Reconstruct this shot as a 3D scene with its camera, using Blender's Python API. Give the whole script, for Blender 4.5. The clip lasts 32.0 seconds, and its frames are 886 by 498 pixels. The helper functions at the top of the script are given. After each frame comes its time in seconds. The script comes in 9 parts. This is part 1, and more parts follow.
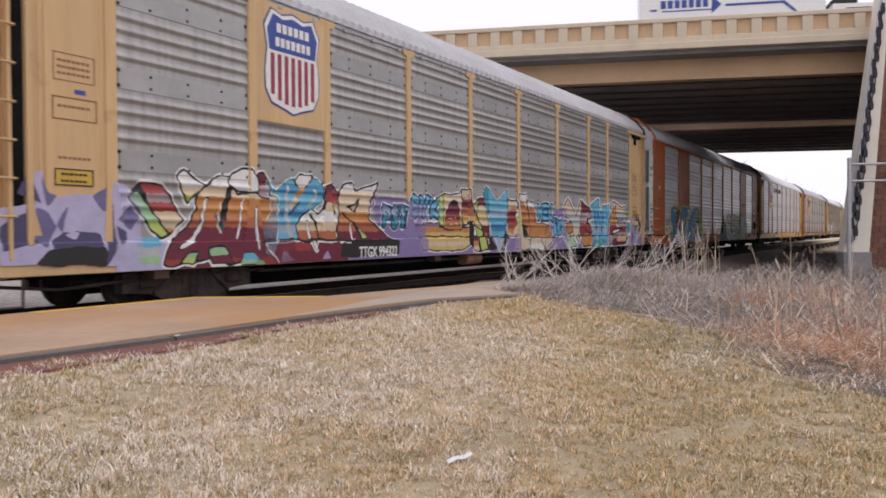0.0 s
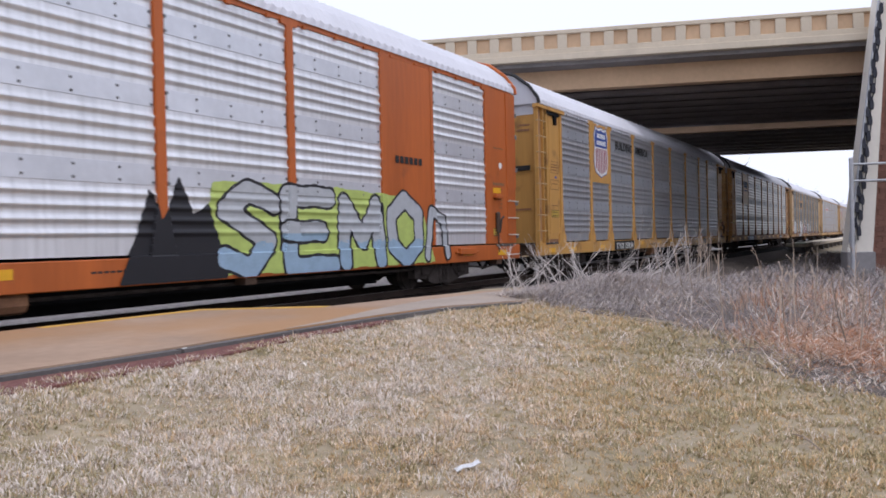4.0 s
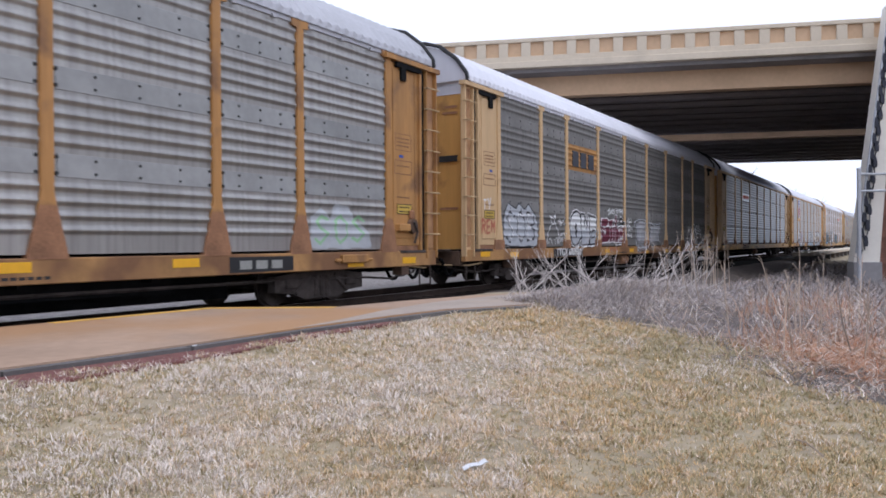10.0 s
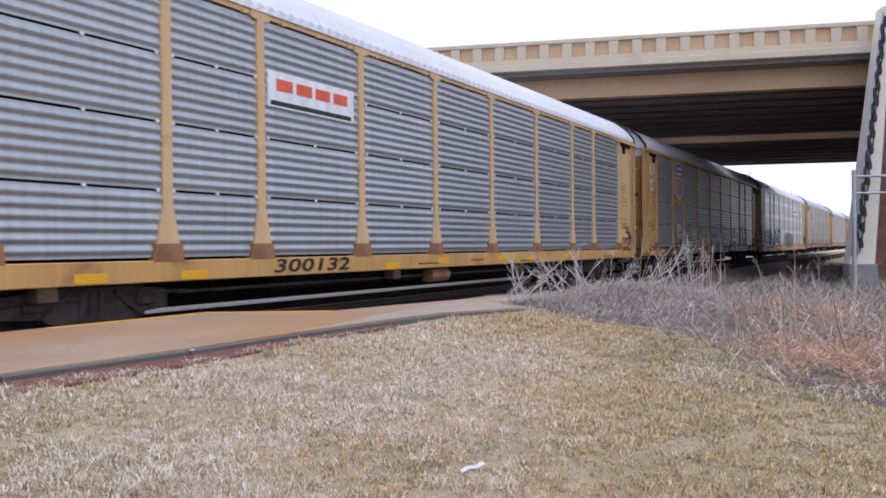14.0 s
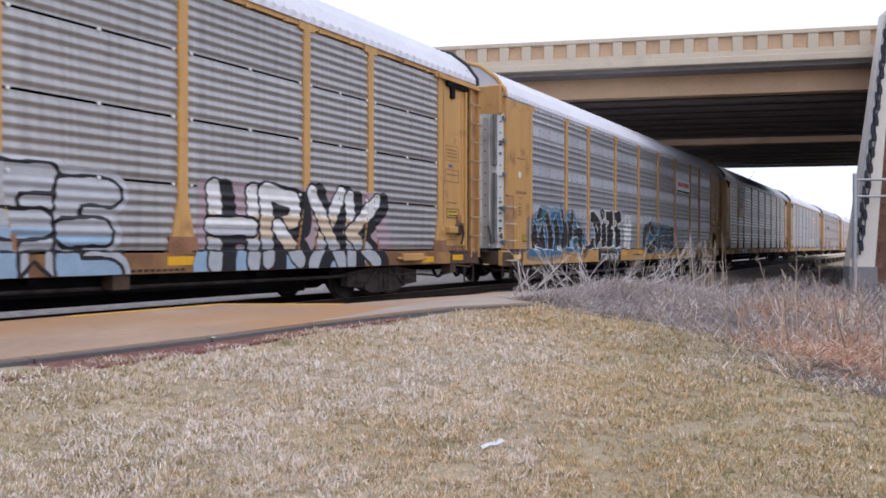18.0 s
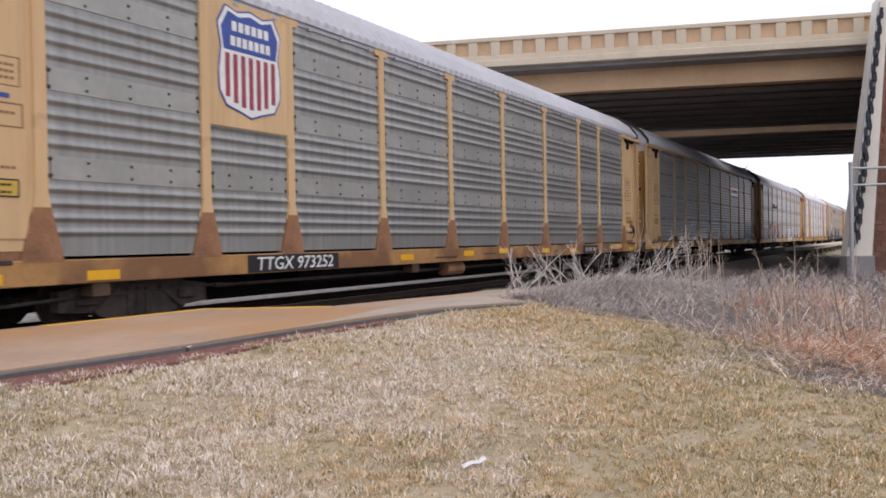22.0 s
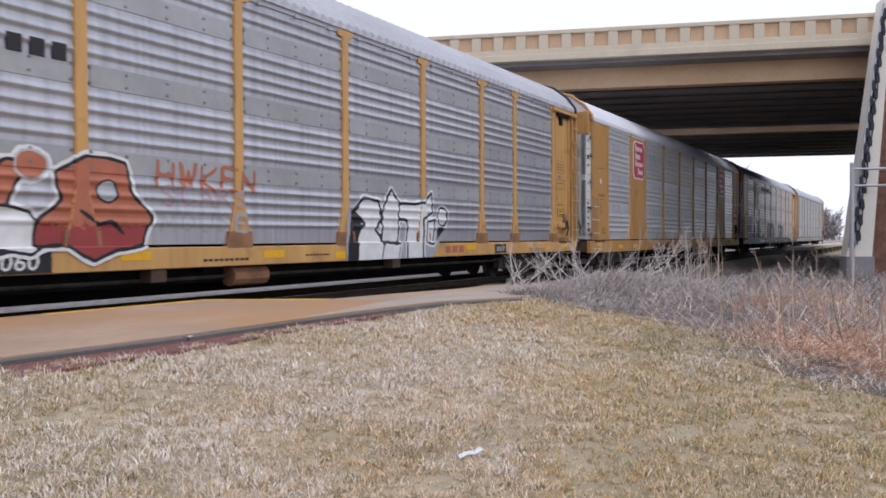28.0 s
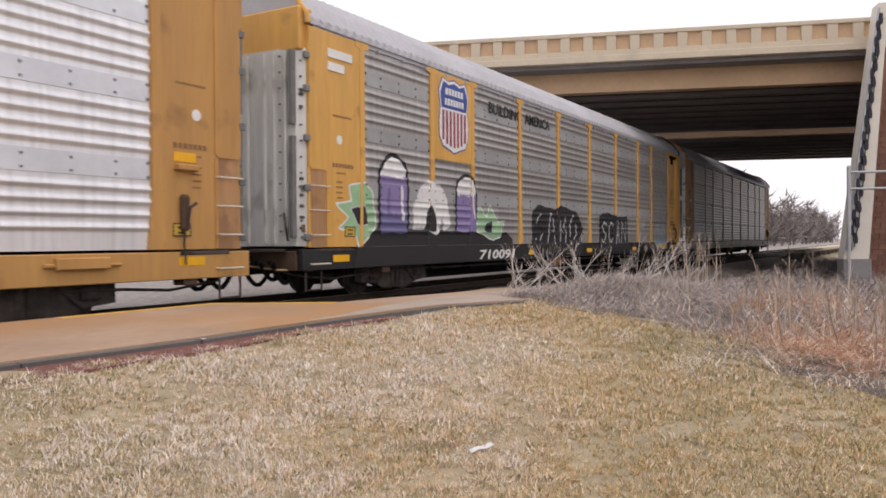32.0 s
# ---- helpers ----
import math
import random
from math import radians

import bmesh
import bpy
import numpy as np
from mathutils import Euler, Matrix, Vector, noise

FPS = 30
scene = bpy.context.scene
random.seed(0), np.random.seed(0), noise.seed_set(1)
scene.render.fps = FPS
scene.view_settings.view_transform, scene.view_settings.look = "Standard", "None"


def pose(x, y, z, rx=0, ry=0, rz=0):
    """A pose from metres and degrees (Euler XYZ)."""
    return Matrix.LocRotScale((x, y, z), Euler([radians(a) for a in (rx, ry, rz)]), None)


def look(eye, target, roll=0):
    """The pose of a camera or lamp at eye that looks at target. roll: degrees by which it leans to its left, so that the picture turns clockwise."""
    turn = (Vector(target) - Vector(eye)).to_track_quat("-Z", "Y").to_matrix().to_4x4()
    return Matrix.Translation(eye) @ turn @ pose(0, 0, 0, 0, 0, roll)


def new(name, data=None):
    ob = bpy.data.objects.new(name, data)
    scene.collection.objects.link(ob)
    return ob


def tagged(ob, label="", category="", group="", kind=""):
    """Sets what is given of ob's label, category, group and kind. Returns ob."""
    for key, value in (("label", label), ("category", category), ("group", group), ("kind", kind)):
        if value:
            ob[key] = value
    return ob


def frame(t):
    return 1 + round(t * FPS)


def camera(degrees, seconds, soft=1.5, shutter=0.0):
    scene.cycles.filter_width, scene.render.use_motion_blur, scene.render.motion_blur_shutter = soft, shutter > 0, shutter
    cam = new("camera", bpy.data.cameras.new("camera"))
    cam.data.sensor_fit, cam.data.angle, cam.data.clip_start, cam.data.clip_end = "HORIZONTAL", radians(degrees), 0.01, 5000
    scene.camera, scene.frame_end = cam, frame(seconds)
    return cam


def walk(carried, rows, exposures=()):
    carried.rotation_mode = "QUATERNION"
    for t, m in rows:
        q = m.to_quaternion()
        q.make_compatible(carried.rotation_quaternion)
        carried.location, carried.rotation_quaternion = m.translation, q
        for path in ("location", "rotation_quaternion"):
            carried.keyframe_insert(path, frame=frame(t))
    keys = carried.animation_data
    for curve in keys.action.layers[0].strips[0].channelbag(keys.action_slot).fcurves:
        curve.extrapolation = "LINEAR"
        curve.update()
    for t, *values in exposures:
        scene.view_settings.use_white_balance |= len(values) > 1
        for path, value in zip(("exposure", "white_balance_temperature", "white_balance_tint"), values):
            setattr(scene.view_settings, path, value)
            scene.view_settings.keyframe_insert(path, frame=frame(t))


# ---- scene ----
cam = camera(58.04, 32.0, soft=1.7, shutter=0.12)


def carried_row(t, x, y, z, yaw, pitch, roll):
    eye = Vector((x, y, z))
    a, b = radians(yaw), radians(pitch)
    aim = Vector((math.cos(a) * math.cos(b), math.sin(a) * math.cos(b), math.sin(b)))
    return t, look(eye, eye + aim, -roll)


# seconds, eye, turn from the track, tilt, lean
PATH = [
    (0.0, 0.175, 0.041, 1.022, 30.14, -1.12, 0.30), (0.5, -0.036, 0.028, 1.049, 29.92, -1.08, 0.40),
    (1.0, 0.034, 0.008, 1.019, 30.30, -0.78, 0.17), (1.5, 0.201, 0.032, 1.037, 30.36, -0.77, 0.76),
    (2.0, -0.056, -0.015, 1.020, 30.49, -0.25, 0.54), (2.5, -0.415, -0.105, 0.970, 30.75, 0.41, 0.12),
    (3.0, 0.021, 0.028, 1.019, 30.35, -0.30, 0.86), (3.5, 0.181, 0.031, 1.044, 30.35, -0.67, 1.47),
    (5.5, -0.085, -0.003, 1.004, 30.41, -0.34, 0.57), (6.0, 0.170, 0.068, 1.017, 30.18, -0.66, 1.34),
    (6.5, 0.063, 0.020, 1.029, 30.51, -0.54, 0.77), (7.0, -0.068, -0.014, 1.018, 30.58, -0.33, 0.27),
    (7.5, -0.062, -0.054, 0.935, 30.96, 0.44, 0.29), (8.0, -0.386, -0.088, 0.963, 30.76, 0.35, -0.04),
    (8.5, 0.155, 0.049, 1.018, 30.58, -0.38, 0.46), (9.0, 0.040, 0.020, 1.040, 30.90, -0.33, 0.69),
    (9.5, 0.131, 0.035, 1.030, 30.89, -0.35, 0.63), (10.0, 0.069, 0.014, 1.032, 30.75, -0.37, 0.38),
    (10.5, -0.175, -0.020, 1.021, 30.50, -0.31, 0.12), (11.0, -0.057, 0.005, 1.017, 30.24, -0.54, 0.57),
    (11.5, 0.075, 0.023, 1.031, 30.18, -0.86, 0.85), (12.0, 0.133, 0.029, 1.056, 30.20, -1.15, 0.96),
    (12.5, 0.104, 0.024, 1.043, 30.26, -0.96, 0.95), (13.0, -0.091, -0.008, 1.031, 30.50, -0.46, 0.42),
    (13.5, -0.309, -0.064, 1.006, 30.76, 0.12, -0.03), (14.0, 0.043, 0.003, 1.036, 30.50, -0.13, 0.60),
    (14.5, -0.016, -0.002, 1.027, 30.57, -0.11, 0.46), (16.5, 0.082, 0.024, 1.027, 30.16, -0.82, 0.80),
    (17.0, 0.040, 0.030, 1.016, 30.17, -0.75, 0.57), (17.5, -0.079, 0.017, 1.002, 30.31, -0.52, 0.21),
    (18.0, -0.209, -0.010, 0.983, 30.51, -0.16, -0.05), (18.5, -0.197, -0.017, 0.989, 30.51, -0.20, 0.06),
    (19.0, -0.111, -0.018, 1.003, 30.29, -0.49, 0.54), (19.5, 0.157, 0.025, 1.014, 30.23, -0.86, 0.99),
    (20.0, 0.060, 0.004, 1.021, 30.36, -0.73, 0.57), (20.5, 0.063, 0.018, 1.019, 30.47, -0.54, 0.69),
    (21.0, -0.091, -0.019, 1.005, 30.40, -0.15, 0.40), (21.5, -0.425, -0.048, 0.990, 30.38, 0.20, 0.15),
    (22.0, 0.088, 0.045, 1.021, 30.28, -0.46, 1.02), (22.5, 0.088, 0.017, 1.024, 30.36, -0.55, 1.40),
    (23.0, 0.120, 0.009, 1.027, 30.43, -0.61, 1.47), (23.5, 0.089, 0.027, 1.011, 30.45, -0.47, 0.96),
    (24.0, -0.360, -0.055, 1.006, 30.43, 0.05, 0.37), (24.5, -0.240, -0.031, 0.989, 30.45, 0.08, 0.31),
    (25.0, -0.030, -0.005, 1.013, 30.32, -0.50, 0.75), (25.5, 0.066, 0.018, 1.028, 30.18, -0.87, 0.73),
    (27.5, 0.165, 0.040, 1.012, 30.04, -1.05, 0.55), (28.0, 0.051, 0.017, 1.011, 30.33, -0.80, 0.24),
    (28.5, 0.254, 0.050, 1.014, 30.60, -0.64, 0.63), (29.0, -0.006, -0.003, 1.026, 30.59, -0.31, 0.33),
    (29.5, -0.460, -0.048, 0.971, 30.31, 0.36, 0.01), (30.0, 0.045, 0.055, 0.999, 30.29, -0.42, 0.53),
    (30.5, 0.181, 0.052, 1.013, 30.26, -0.78, 0.86), (31.0, 0.012, -0.001, 1.031, 30.36, -0.79, 0.40),
    (31.5, -0.174, -0.030, 1.015, 30.27, -0.53, 0.23), (32.0, -0.152, -0.027, 1.022, 30.22, -0.56, 0.39),
]
walk(cam, [carried_row(*row) for row in PATH], exposures=[
    (0.0, -0.04, 7100, 13), (1.0, -0.02, 6600, 11), (2.0, 0.08, 6330, 10), (3.0, -0.04, 6080, 11), (3.5, 0.0, 6180, 11), (5.5, 0.0, 6550, 12), (6.0, 0.0, 6700, 13), (7.0, 0.05, 6250, 11), (8.0, 0.14, 6450, 12),
    (9.0, 0.14, 6250, 10), (10.0, 0.12, 6050, 10), (11.0, 0.12, 6130, 10), (12.0, 0.08, 5950, 10), (13.0, 0.08, 6000, 10), (14.0, 0.1, 6080, 11), (17.0, 0.06, 6250, 10), (18.0, 0.09, 6180, 11),
    (19.0, 0.12, 6200, 10), (20.0, 0.08, 6150, 10), (21.0, 0.06, 6550, 11), (22.0, 0.1, 6750, 11), (23.0, 0.08, 6100, 11), (24.0, 0.11, 6150, 10), (25.0, 0.13, 6100, 10),
    (28.0, 0.05, 6300, 10), (29.0, 0.1, 6280, 10), (30.0, -0.06, 6400, 10), (31.0, -0.16, 6450, 10), (32.0, 0.06, 7350, 12)])

# ---- light: overcast day ----
world = bpy.data.worlds.new("overcast_sky")
scene.world = world
world.use_nodes = True
wt = world.node_tree
sky = wt.nodes.new("ShaderNodeTexSky")
sky.sky_type, sky.sun_disc = "NISHITA", False
sky.sun_elevation, sky.sun_rotation = radians(42), radians(205)
sky.air_density, sky.dust_density, sky.ozone_density = 1.0, 2.0, 1.0
cover = wt.nodes.new("ShaderNodeMix")
cover.data_type = "RGBA"
cover.inputs[0].default_value = 0.86
wt.links.new(sky.outputs[0], cover.inputs[6])
cover.inputs[7].default_value = (9.0, 9.2, 10.6, 1)
wt.links.new(cover.outputs[2], wt.nodes["Background"].inputs["Color"])
wt.nodes["Background"].inputs["Strength"].default_value = 0.122
sun = new("sun", bpy.data.lights.new("sun", "SUN"))
sun.data.energy, sun.data.angle, sun.data.color = 0.85, radians(30), (1.0, 0.97, 0.93)
sun.matrix_world = look((0, 0, 0), (0.3, 0.45, -1.5))

# ---- materials ----


def mat(name, base, rough=0.7, metal=0.0, var=0.25, scale=3.0, bump=0.0, bump_scale=40.0, tint=None, spec=0.4, streak=False, random_value=0.0, grime=None, stripe=0.0):
    """Paint, stone, steel...: two scales of variation, optional vertical streaks, grime patches and relief."""
    m = bpy.data.materials.new(name)
    m.use_nodes = True
    nt = m.node_tree
    b = nt.nodes["Principled BSDF"]
    b.inputs["Roughness"].default_value, b.inputs["Metallic"].default_value = rough, metal
    b.inputs["Specular IOR Level"].default_value = spec
    tc = nt.nodes.new("ShaderNodeTexCoord")
    mp = nt.nodes.new("ShaderNodeMapping")
    nt.links.new(tc.outputs["Object"], mp.inputs[0])
    if streak:
        mp.inputs["Scale"].default_value = (1.0, 1.0, 0.12)
    n1 = nt.nodes.new("ShaderNodeTexNoise")
    n1.inputs["Scale"].default_value, n1.inputs["Detail"].default_value = scale, 5
    n2 = nt.nodes.new("ShaderNodeTexNoise")
    n2.inputs["Scale"].default_value, n2.inputs["Detail"].default_value = scale * 9, 3
    for n in (n1, n2):
        nt.links.new(mp.outputs[0], n.inputs["Vector"])
    add = nt.nodes.new("ShaderNodeMath")
    add.operation = "MULTIPLY_ADD"
    nt.links.new(n2.outputs[0], add.inputs[0])
    add.inputs[1].default_value = 0.5
    nt.links.new(n1.outputs[0], add.inputs[2])
    ramp = nt.nodes.new("ShaderNodeMapRange")
    ramp.inputs["From Min"].default_value, ramp.inputs["From Max"].default_value = 0.5, 1.0
    nt.links.new(add.outputs[0], ramp.inputs["Value"])
    mix = nt.nodes.new("ShaderNodeMix")
    mix.data_type = "RGBA"
    dark = tint or [c * (1 - var) for c in base]
    light = [min(1, c * (1 + var * 0.7)) for c in base]
    mix.inputs[6].default_value, mix.inputs[7].default_value = (*dark, 1), (*light, 1)
    nt.links.new(ramp.outputs[0], mix.inputs[0])
    out = mix.outputs[2]
    if stripe:
        # fine upright streaks and runs of dirt
        sm = nt.nodes.new("ShaderNodeMapping")
        sm.inputs["Scale"].default_value = (1.0, 1.0, 0.04)
        nt.links.new(tc.outputs["Object"], sm.inputs[0])
        sn = nt.nodes.new("ShaderNodeTexNoise")
        sn.inputs["Scale"].default_value, sn.inputs["Detail"].default_value = 9.0, 4
        nt.links.new(sm.outputs[0], sn.inputs["Vector"])
        sr = nt.nodes.new("ShaderNodeMapRange")
        sr.inputs["From Min"].default_value, sr.inputs["From Max"].default_value = 0.42, 0.68
        sr.inputs["To Min"].default_value, sr.inputs["To Max"].default_value = 1.0, 1.0 - stripe
        nt.links.new(sn.outputs[0], sr.inputs["Value"])
        sh = nt.nodes.new("ShaderNodeHueSaturation")
        nt.links.new(sr.outputs[0], sh.inputs["Value"])
        nt.links.new(out, sh.inputs["Color"])
        out = sh.outputs[0]
    if grime:
        g = nt.nodes.new("ShaderNodeTexNoise")
        g.inputs["Scale"].default_value, g.inputs["Detail"].default_value = grime[1], 6
        nt.links.new(tc.outputs["Object"], g.inputs["Vector"])
        gr = nt.nodes.new("ShaderNodeMapRange")
        gr.inputs["From Min"].default_value, gr.inputs["From Max"].default_value = grime[2], grime[2] + 0.12
        gr.inputs["To Max"].default_value = grime[3]
        nt.links.new(g.outputs[0], gr.inputs["Value"])
        gm = nt.nodes.new("ShaderNodeMix")
        gm.data_type = "RGBA"
        nt.links.new(gr.outputs[0], gm.inputs[0])
        nt.links.new(out, gm.inputs[6])
        gm.inputs[7].default_value = (*grime[0], 1)
        out = gm.outputs[2]
    if random_value:
        oi = nt.nodes.new("ShaderNodeObjectInfo")
        rv = nt.nodes.new("ShaderNodeMapRange")
        rv.inputs["To Min"].default_value, rv.inputs["To Max"].default_value = 1 - random_value, 1 + random_value
        nt.links.new(oi.outputs["Random"], rv.inputs["Value"])
        hs = nt.nodes.new("ShaderNodeHueSaturation")
        nt.links.new(rv.outputs[0], hs.inputs["Value"])
        nt.links.new(out, hs.inputs["Color"])
        out = hs.outputs[0]
    nt.links.new(out, b.inputs["Base Color"])
    rr = nt.nodes.new("ShaderNodeMapRange")
    rr.inputs["To Min"].default_value, rr.inputs["To Max"].default_value = max(0.05, rough - 0.12), min(1, rough + 0.12)
    nt.links.new(n1.outputs[0], rr.inputs["Value"])
    nt.links.new(rr.outputs[0], b.inputs["Roughness"])
    if bump:
        n3 = nt.nodes.new("ShaderNodeTexNoise")
        n3.inputs["Scale"].default_value, n3.inputs["Detail"].default_value = bump_scale, 4
        nt.links.new(tc.outputs["Object"], n3.inputs["Vector"])
        bp = nt.nodes.new("ShaderNodeBump")
        bp.inputs["Strength"].default_value, bp.inputs["Distance"].default_value = bump, 0.02
        nt.links.new(n3.outputs[0], bp.inputs["Height"])
        nt.links.new(bp.outputs[0], b.inputs["Normal"])
    return m


def island_mat(name, stops, rough=0.9, spec=0.1, trans=0.0):
    """For blades, stems, stones joined into one mesh: each takes a colour of its own."""
    m = bpy.data.materials.new(name)
    m.use_nodes = True
    nt = m.node_tree
    b = nt.nodes["Principled BSDF"]
    b.inputs["Roughness"].default_value, b.inputs["Specular IOR Level"].default_value = rough, spec
    geo = nt.nodes.new("ShaderNodeNewGeometry")
    cr = nt.nodes.new("ShaderNodeValToRGB")
    el = cr.color_ramp.elements
    while len(el) < len(stops):
        el.new(0.5)
    for i, c in enumerate(stops):
        el[i].position = i / (len(stops) - 1)
        el[i].color = (*c, 1)
    nt.links.new(geo.outputs["Random Per Island"], cr.inputs[0])
    nt.links.new(cr.outputs[0], b.inputs["Base Color"])
    return m


RUST = (0.16, 0.075, 0.04)
STEEL = {
    "mid": mat("galvanised_steel_weathered", (0.435, 0.425, 0.42), 0.42, 0.5, 0.3, 0.9, 0.06, 30, streak=True, stripe=0.16, random_value=0.06, grime=((0.24, 0.24, 0.225), 0.8, 0.56, 0.4)),
    "worn": mat("galvanised_steel_grimy", (0.375, 0.362, 0.345), 0.4, 0.6, 0.3, 0.9, 0.06, 30, streak=True, stripe=0.2, random_value=0.08, grime=((0.16, 0.15, 0.135), 0.7, 0.52, 0.5)),
    "green": mat("galvanised_steel_greenish", (0.335, 0.34, 0.33), 0.42, 0.5, 0.3, 0.9, 0.06, 30, streak=True, stripe=0.16, random_value=0.06, grime=((0.2, 0.2, 0.18), 0.8, 0.54, 0.5)),
    "silver": mat("galvanised_steel_silver", (0.5, 0.505, 0.54), 0.4, 0.55, 0.2, 0.9, 0.05, 30, streak=True, stripe=0.2, random_value=0.05),
    "bright": mat("galvanised_steel_clean", (0.8, 0.81, 0.84), 0.36, 0.5, 0.2, 0.9, 0.05, 30, streak=True, stripe=0.13, random_value=0.05),
    "dark": mat("galvanised_steel_sooty", (0.195, 0.187, 0.178), 0.85, 0.05, 0.35, 0.9, 0.08, 30, streak=True, stripe=0.24, random_value=0.08, grime=((0.17, 0.175, 0.17), 1.1, 0.6, 0.4)),
    "blue": mat("galvanised_steel_bluish", (0.42, 0.445, 0.485), 0.42, 0.55, 0.22, 0.9, 0.05, 30, streak=True, stripe=0.1, random_value=0.05),
}
LAP = {
    "mid": mat("lap_plate_grey", (0.38, 0.385, 0.395), 0.55, 0.25, 0.15, 0.8, 0.03, 30, random_value=0.07, grime=((0.3, 0.29, 0.27), 0.9, 0.58, 0.4)),
    "worn": mat("lap_plate_grimy", (0.32, 0.325, 0.325), 0.55, 0.25, 0.2, 0.8, 0.03, 30, random_value=0.1, grime=((0.18, 0.17, 0.15), 0.9, 0.54, 0.5)),
    "green": mat("lap_plate_greenish", (0.34, 0.342, 0.325), 0.5, 0.3, 0.15, 0.8, 0.03, 30, random_value=0.07, grime=((0.24, 0.24, 0.22), 0.9, 0.56, 0.4)),
    "silver": mat("lap_plate_bluish", (0.42, 0.435, 0.475), 0.45, 0.4, 0.12, 0.8, 0.03, 30, random_value=0.05),
    "bright": mat("lap_plate_silver", (0.66, 0.68, 0.73), 0.4, 0.45, 0.12, 0.8, 0.03, 30, random_value=0.06),
    "dark": mat("lap_plate_sooty", (0.22, 0.213, 0.205), 0.75, 0.05, 0.25, 1.5, 0.03, 30, random_value=0.12, grime=((0.34, 0.35, 0.355), 1.9, 0.56, 0.7)),
}
PAINT = {
    "yellow": mat("yellow_paint_weathered", (0.57, 0.325, 0.115), 0.55, 0.0, 0.2, 1.2, 0.05, 25, streak=True, grime=(RUST, 1.3, 0.58, 0.6)),
    "gold": mat("golden_yellow_paint", (0.57, 0.305, 0.085), 0.5, 0.0, 0.16, 1.2, 0.05, 25, streak=True, grime=(RUST, 1.3, 0.58, 0.6)),
    "amber": mat("amber_yellow_paint", (0.68, 0.375, 0.1), 0.5, 0.0, 0.16, 1.2, 0.05, 25, streak=True, grime=(RUST, 1.5, 0.62, 0.5)),
    "dirty": mat("yellow_paint_grimy", (0.42, 0.215, 0.072), 0.6, 0.0, 0.3, 1.4, 0.06, 25, streak=True, grime=((0.13, 0.07, 0.045), 1.2, 0.52, 0.7)),
    "cream": mat("cream_yellow_paint_faded", (0.61, 0.415, 0.225), 0.6, 0.0, 0.16, 1.2, 0.05, 25, streak=True, grime=(RUST, 1.6, 0.66, 0.5)),
    "orange": mat("orange_red_paint", (0.47, 0.115, 0.022), 0.5, 0.0, 0.2, 1.2, 0.05, 25, streak=True, grime=((0.12, 0.05, 0.03), 1.6, 0.66, 0.4)),
    "tan": mat("tan_paint_faded", (0.5, 0.27, 0.09), 0.55, 0.0, 0.2, 1.2, 0.05, 25, streak=True, grime=(RUST, 1.5, 0.62, 0.5)),
    "rusty_yellow": mat("yellow_paint_rusting", (0.39, 0.21, 0.08), 0.7, 0.0, 0.3, 1.6, 0.1, 25, grime=((0.15, 0.07, 0.04), 0.9, 0.47, 0.75)),
    "grey": mat("grey_post_paint", (0.34, 0.33, 0.32), 0.55, 0.2, 0.2, 1.2, 0.05, 25, streak=True, grime=(RUST, 1.5, 0.64, 0.4)),
}
RUSTY = mat("rusty_painted_steel", (0.3, 0.15, 0.08), 0.8, 0.0, 0.4, 3, 0.15, 40)
BLACK = mat("black_underframe_steel", (0.011, 0.011, 0.012), 0.85, 0.0, 0.5, 2, 0.1, 30, spec=0.1)
SOOT = mat("sooty_wheel_steel", (0.08, 0.066, 0.06), 0.8, 0.1, 0.5, 4, 0.1, 30, spec=0.15)
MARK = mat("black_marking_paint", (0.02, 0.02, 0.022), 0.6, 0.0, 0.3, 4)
DULL_BOLT = mat("dull_steel_bolt", (0.2, 0.2, 0.21), 0.6, 0.4, 0.2, 6)
WHITE = mat("white_marking_paint", (0.75, 0.75, 0.74), 0.6, 0.0, 0.1, 4)
ROOF = {
    "white": mat("white_roof_paint", (0.62, 0.62, 0.67), 0.5, 0.0, 0.1, 0.6, 0.03, 20, streak=True),
    "grey": mat("grey_galvanised_roof", (0.42, 0.42, 0.45), 0.5, 0.25, 0.15, 0.6, 0.03, 20),
}
REFLECT = mat("yellow_reflector", (0.8, 0.42, 0.02), 0.4, 0.0, 0.1, 6)
SILVER = mat("silver_door_paint", (0.6, 0.61, 0.6), 0.5, 0.1, 0.25, 1.0, streak=True, grime=((0.22, 0.2, 0.18), 1.0, 0.53, 0.65))
ROD = mat("worn_steel_rod", (0.5, 0.36, 0.2), 0.55, 0.2, 0.2, 6)
RAIL = mat("rusty_rail_steel", (0.06, 0.045, 0.038), 0.85, 0.0, 0.3, 2, spec=0.1)
RAIL_TOP = mat("polished_rail_steel", (0.34, 0.31, 0.3), 0.45, 0.3, 0.2, 2)
CONCRETE = mat("stained_concrete", (0.37, 0.255, 0.18), 0.85, 0.0, 0.2, 0.9, 0.14, 60, grime=((0.39, 0.205, 0.085), 0.3, 0.44, 0.7))
WALKCON = mat("grey_walk_concrete", (0.37, 0.305, 0.255), 0.85, 0.0, 0.15, 1.5, 0.12, 60, grime=((0.45, 0.3, 0.17), 0.6, 0.56, 0.5))
KERB = mat("grey_concrete_kerb", (0.125, 0.115, 0.112), 0.9, 0.0, 0.25, 3, 0.2, 60)
YELLOW_LINE = mat("yellow_edge_paint", (0.58, 0.34, 0.07), 0.8, 0.0, 0.25, 3, 0.1, 60)
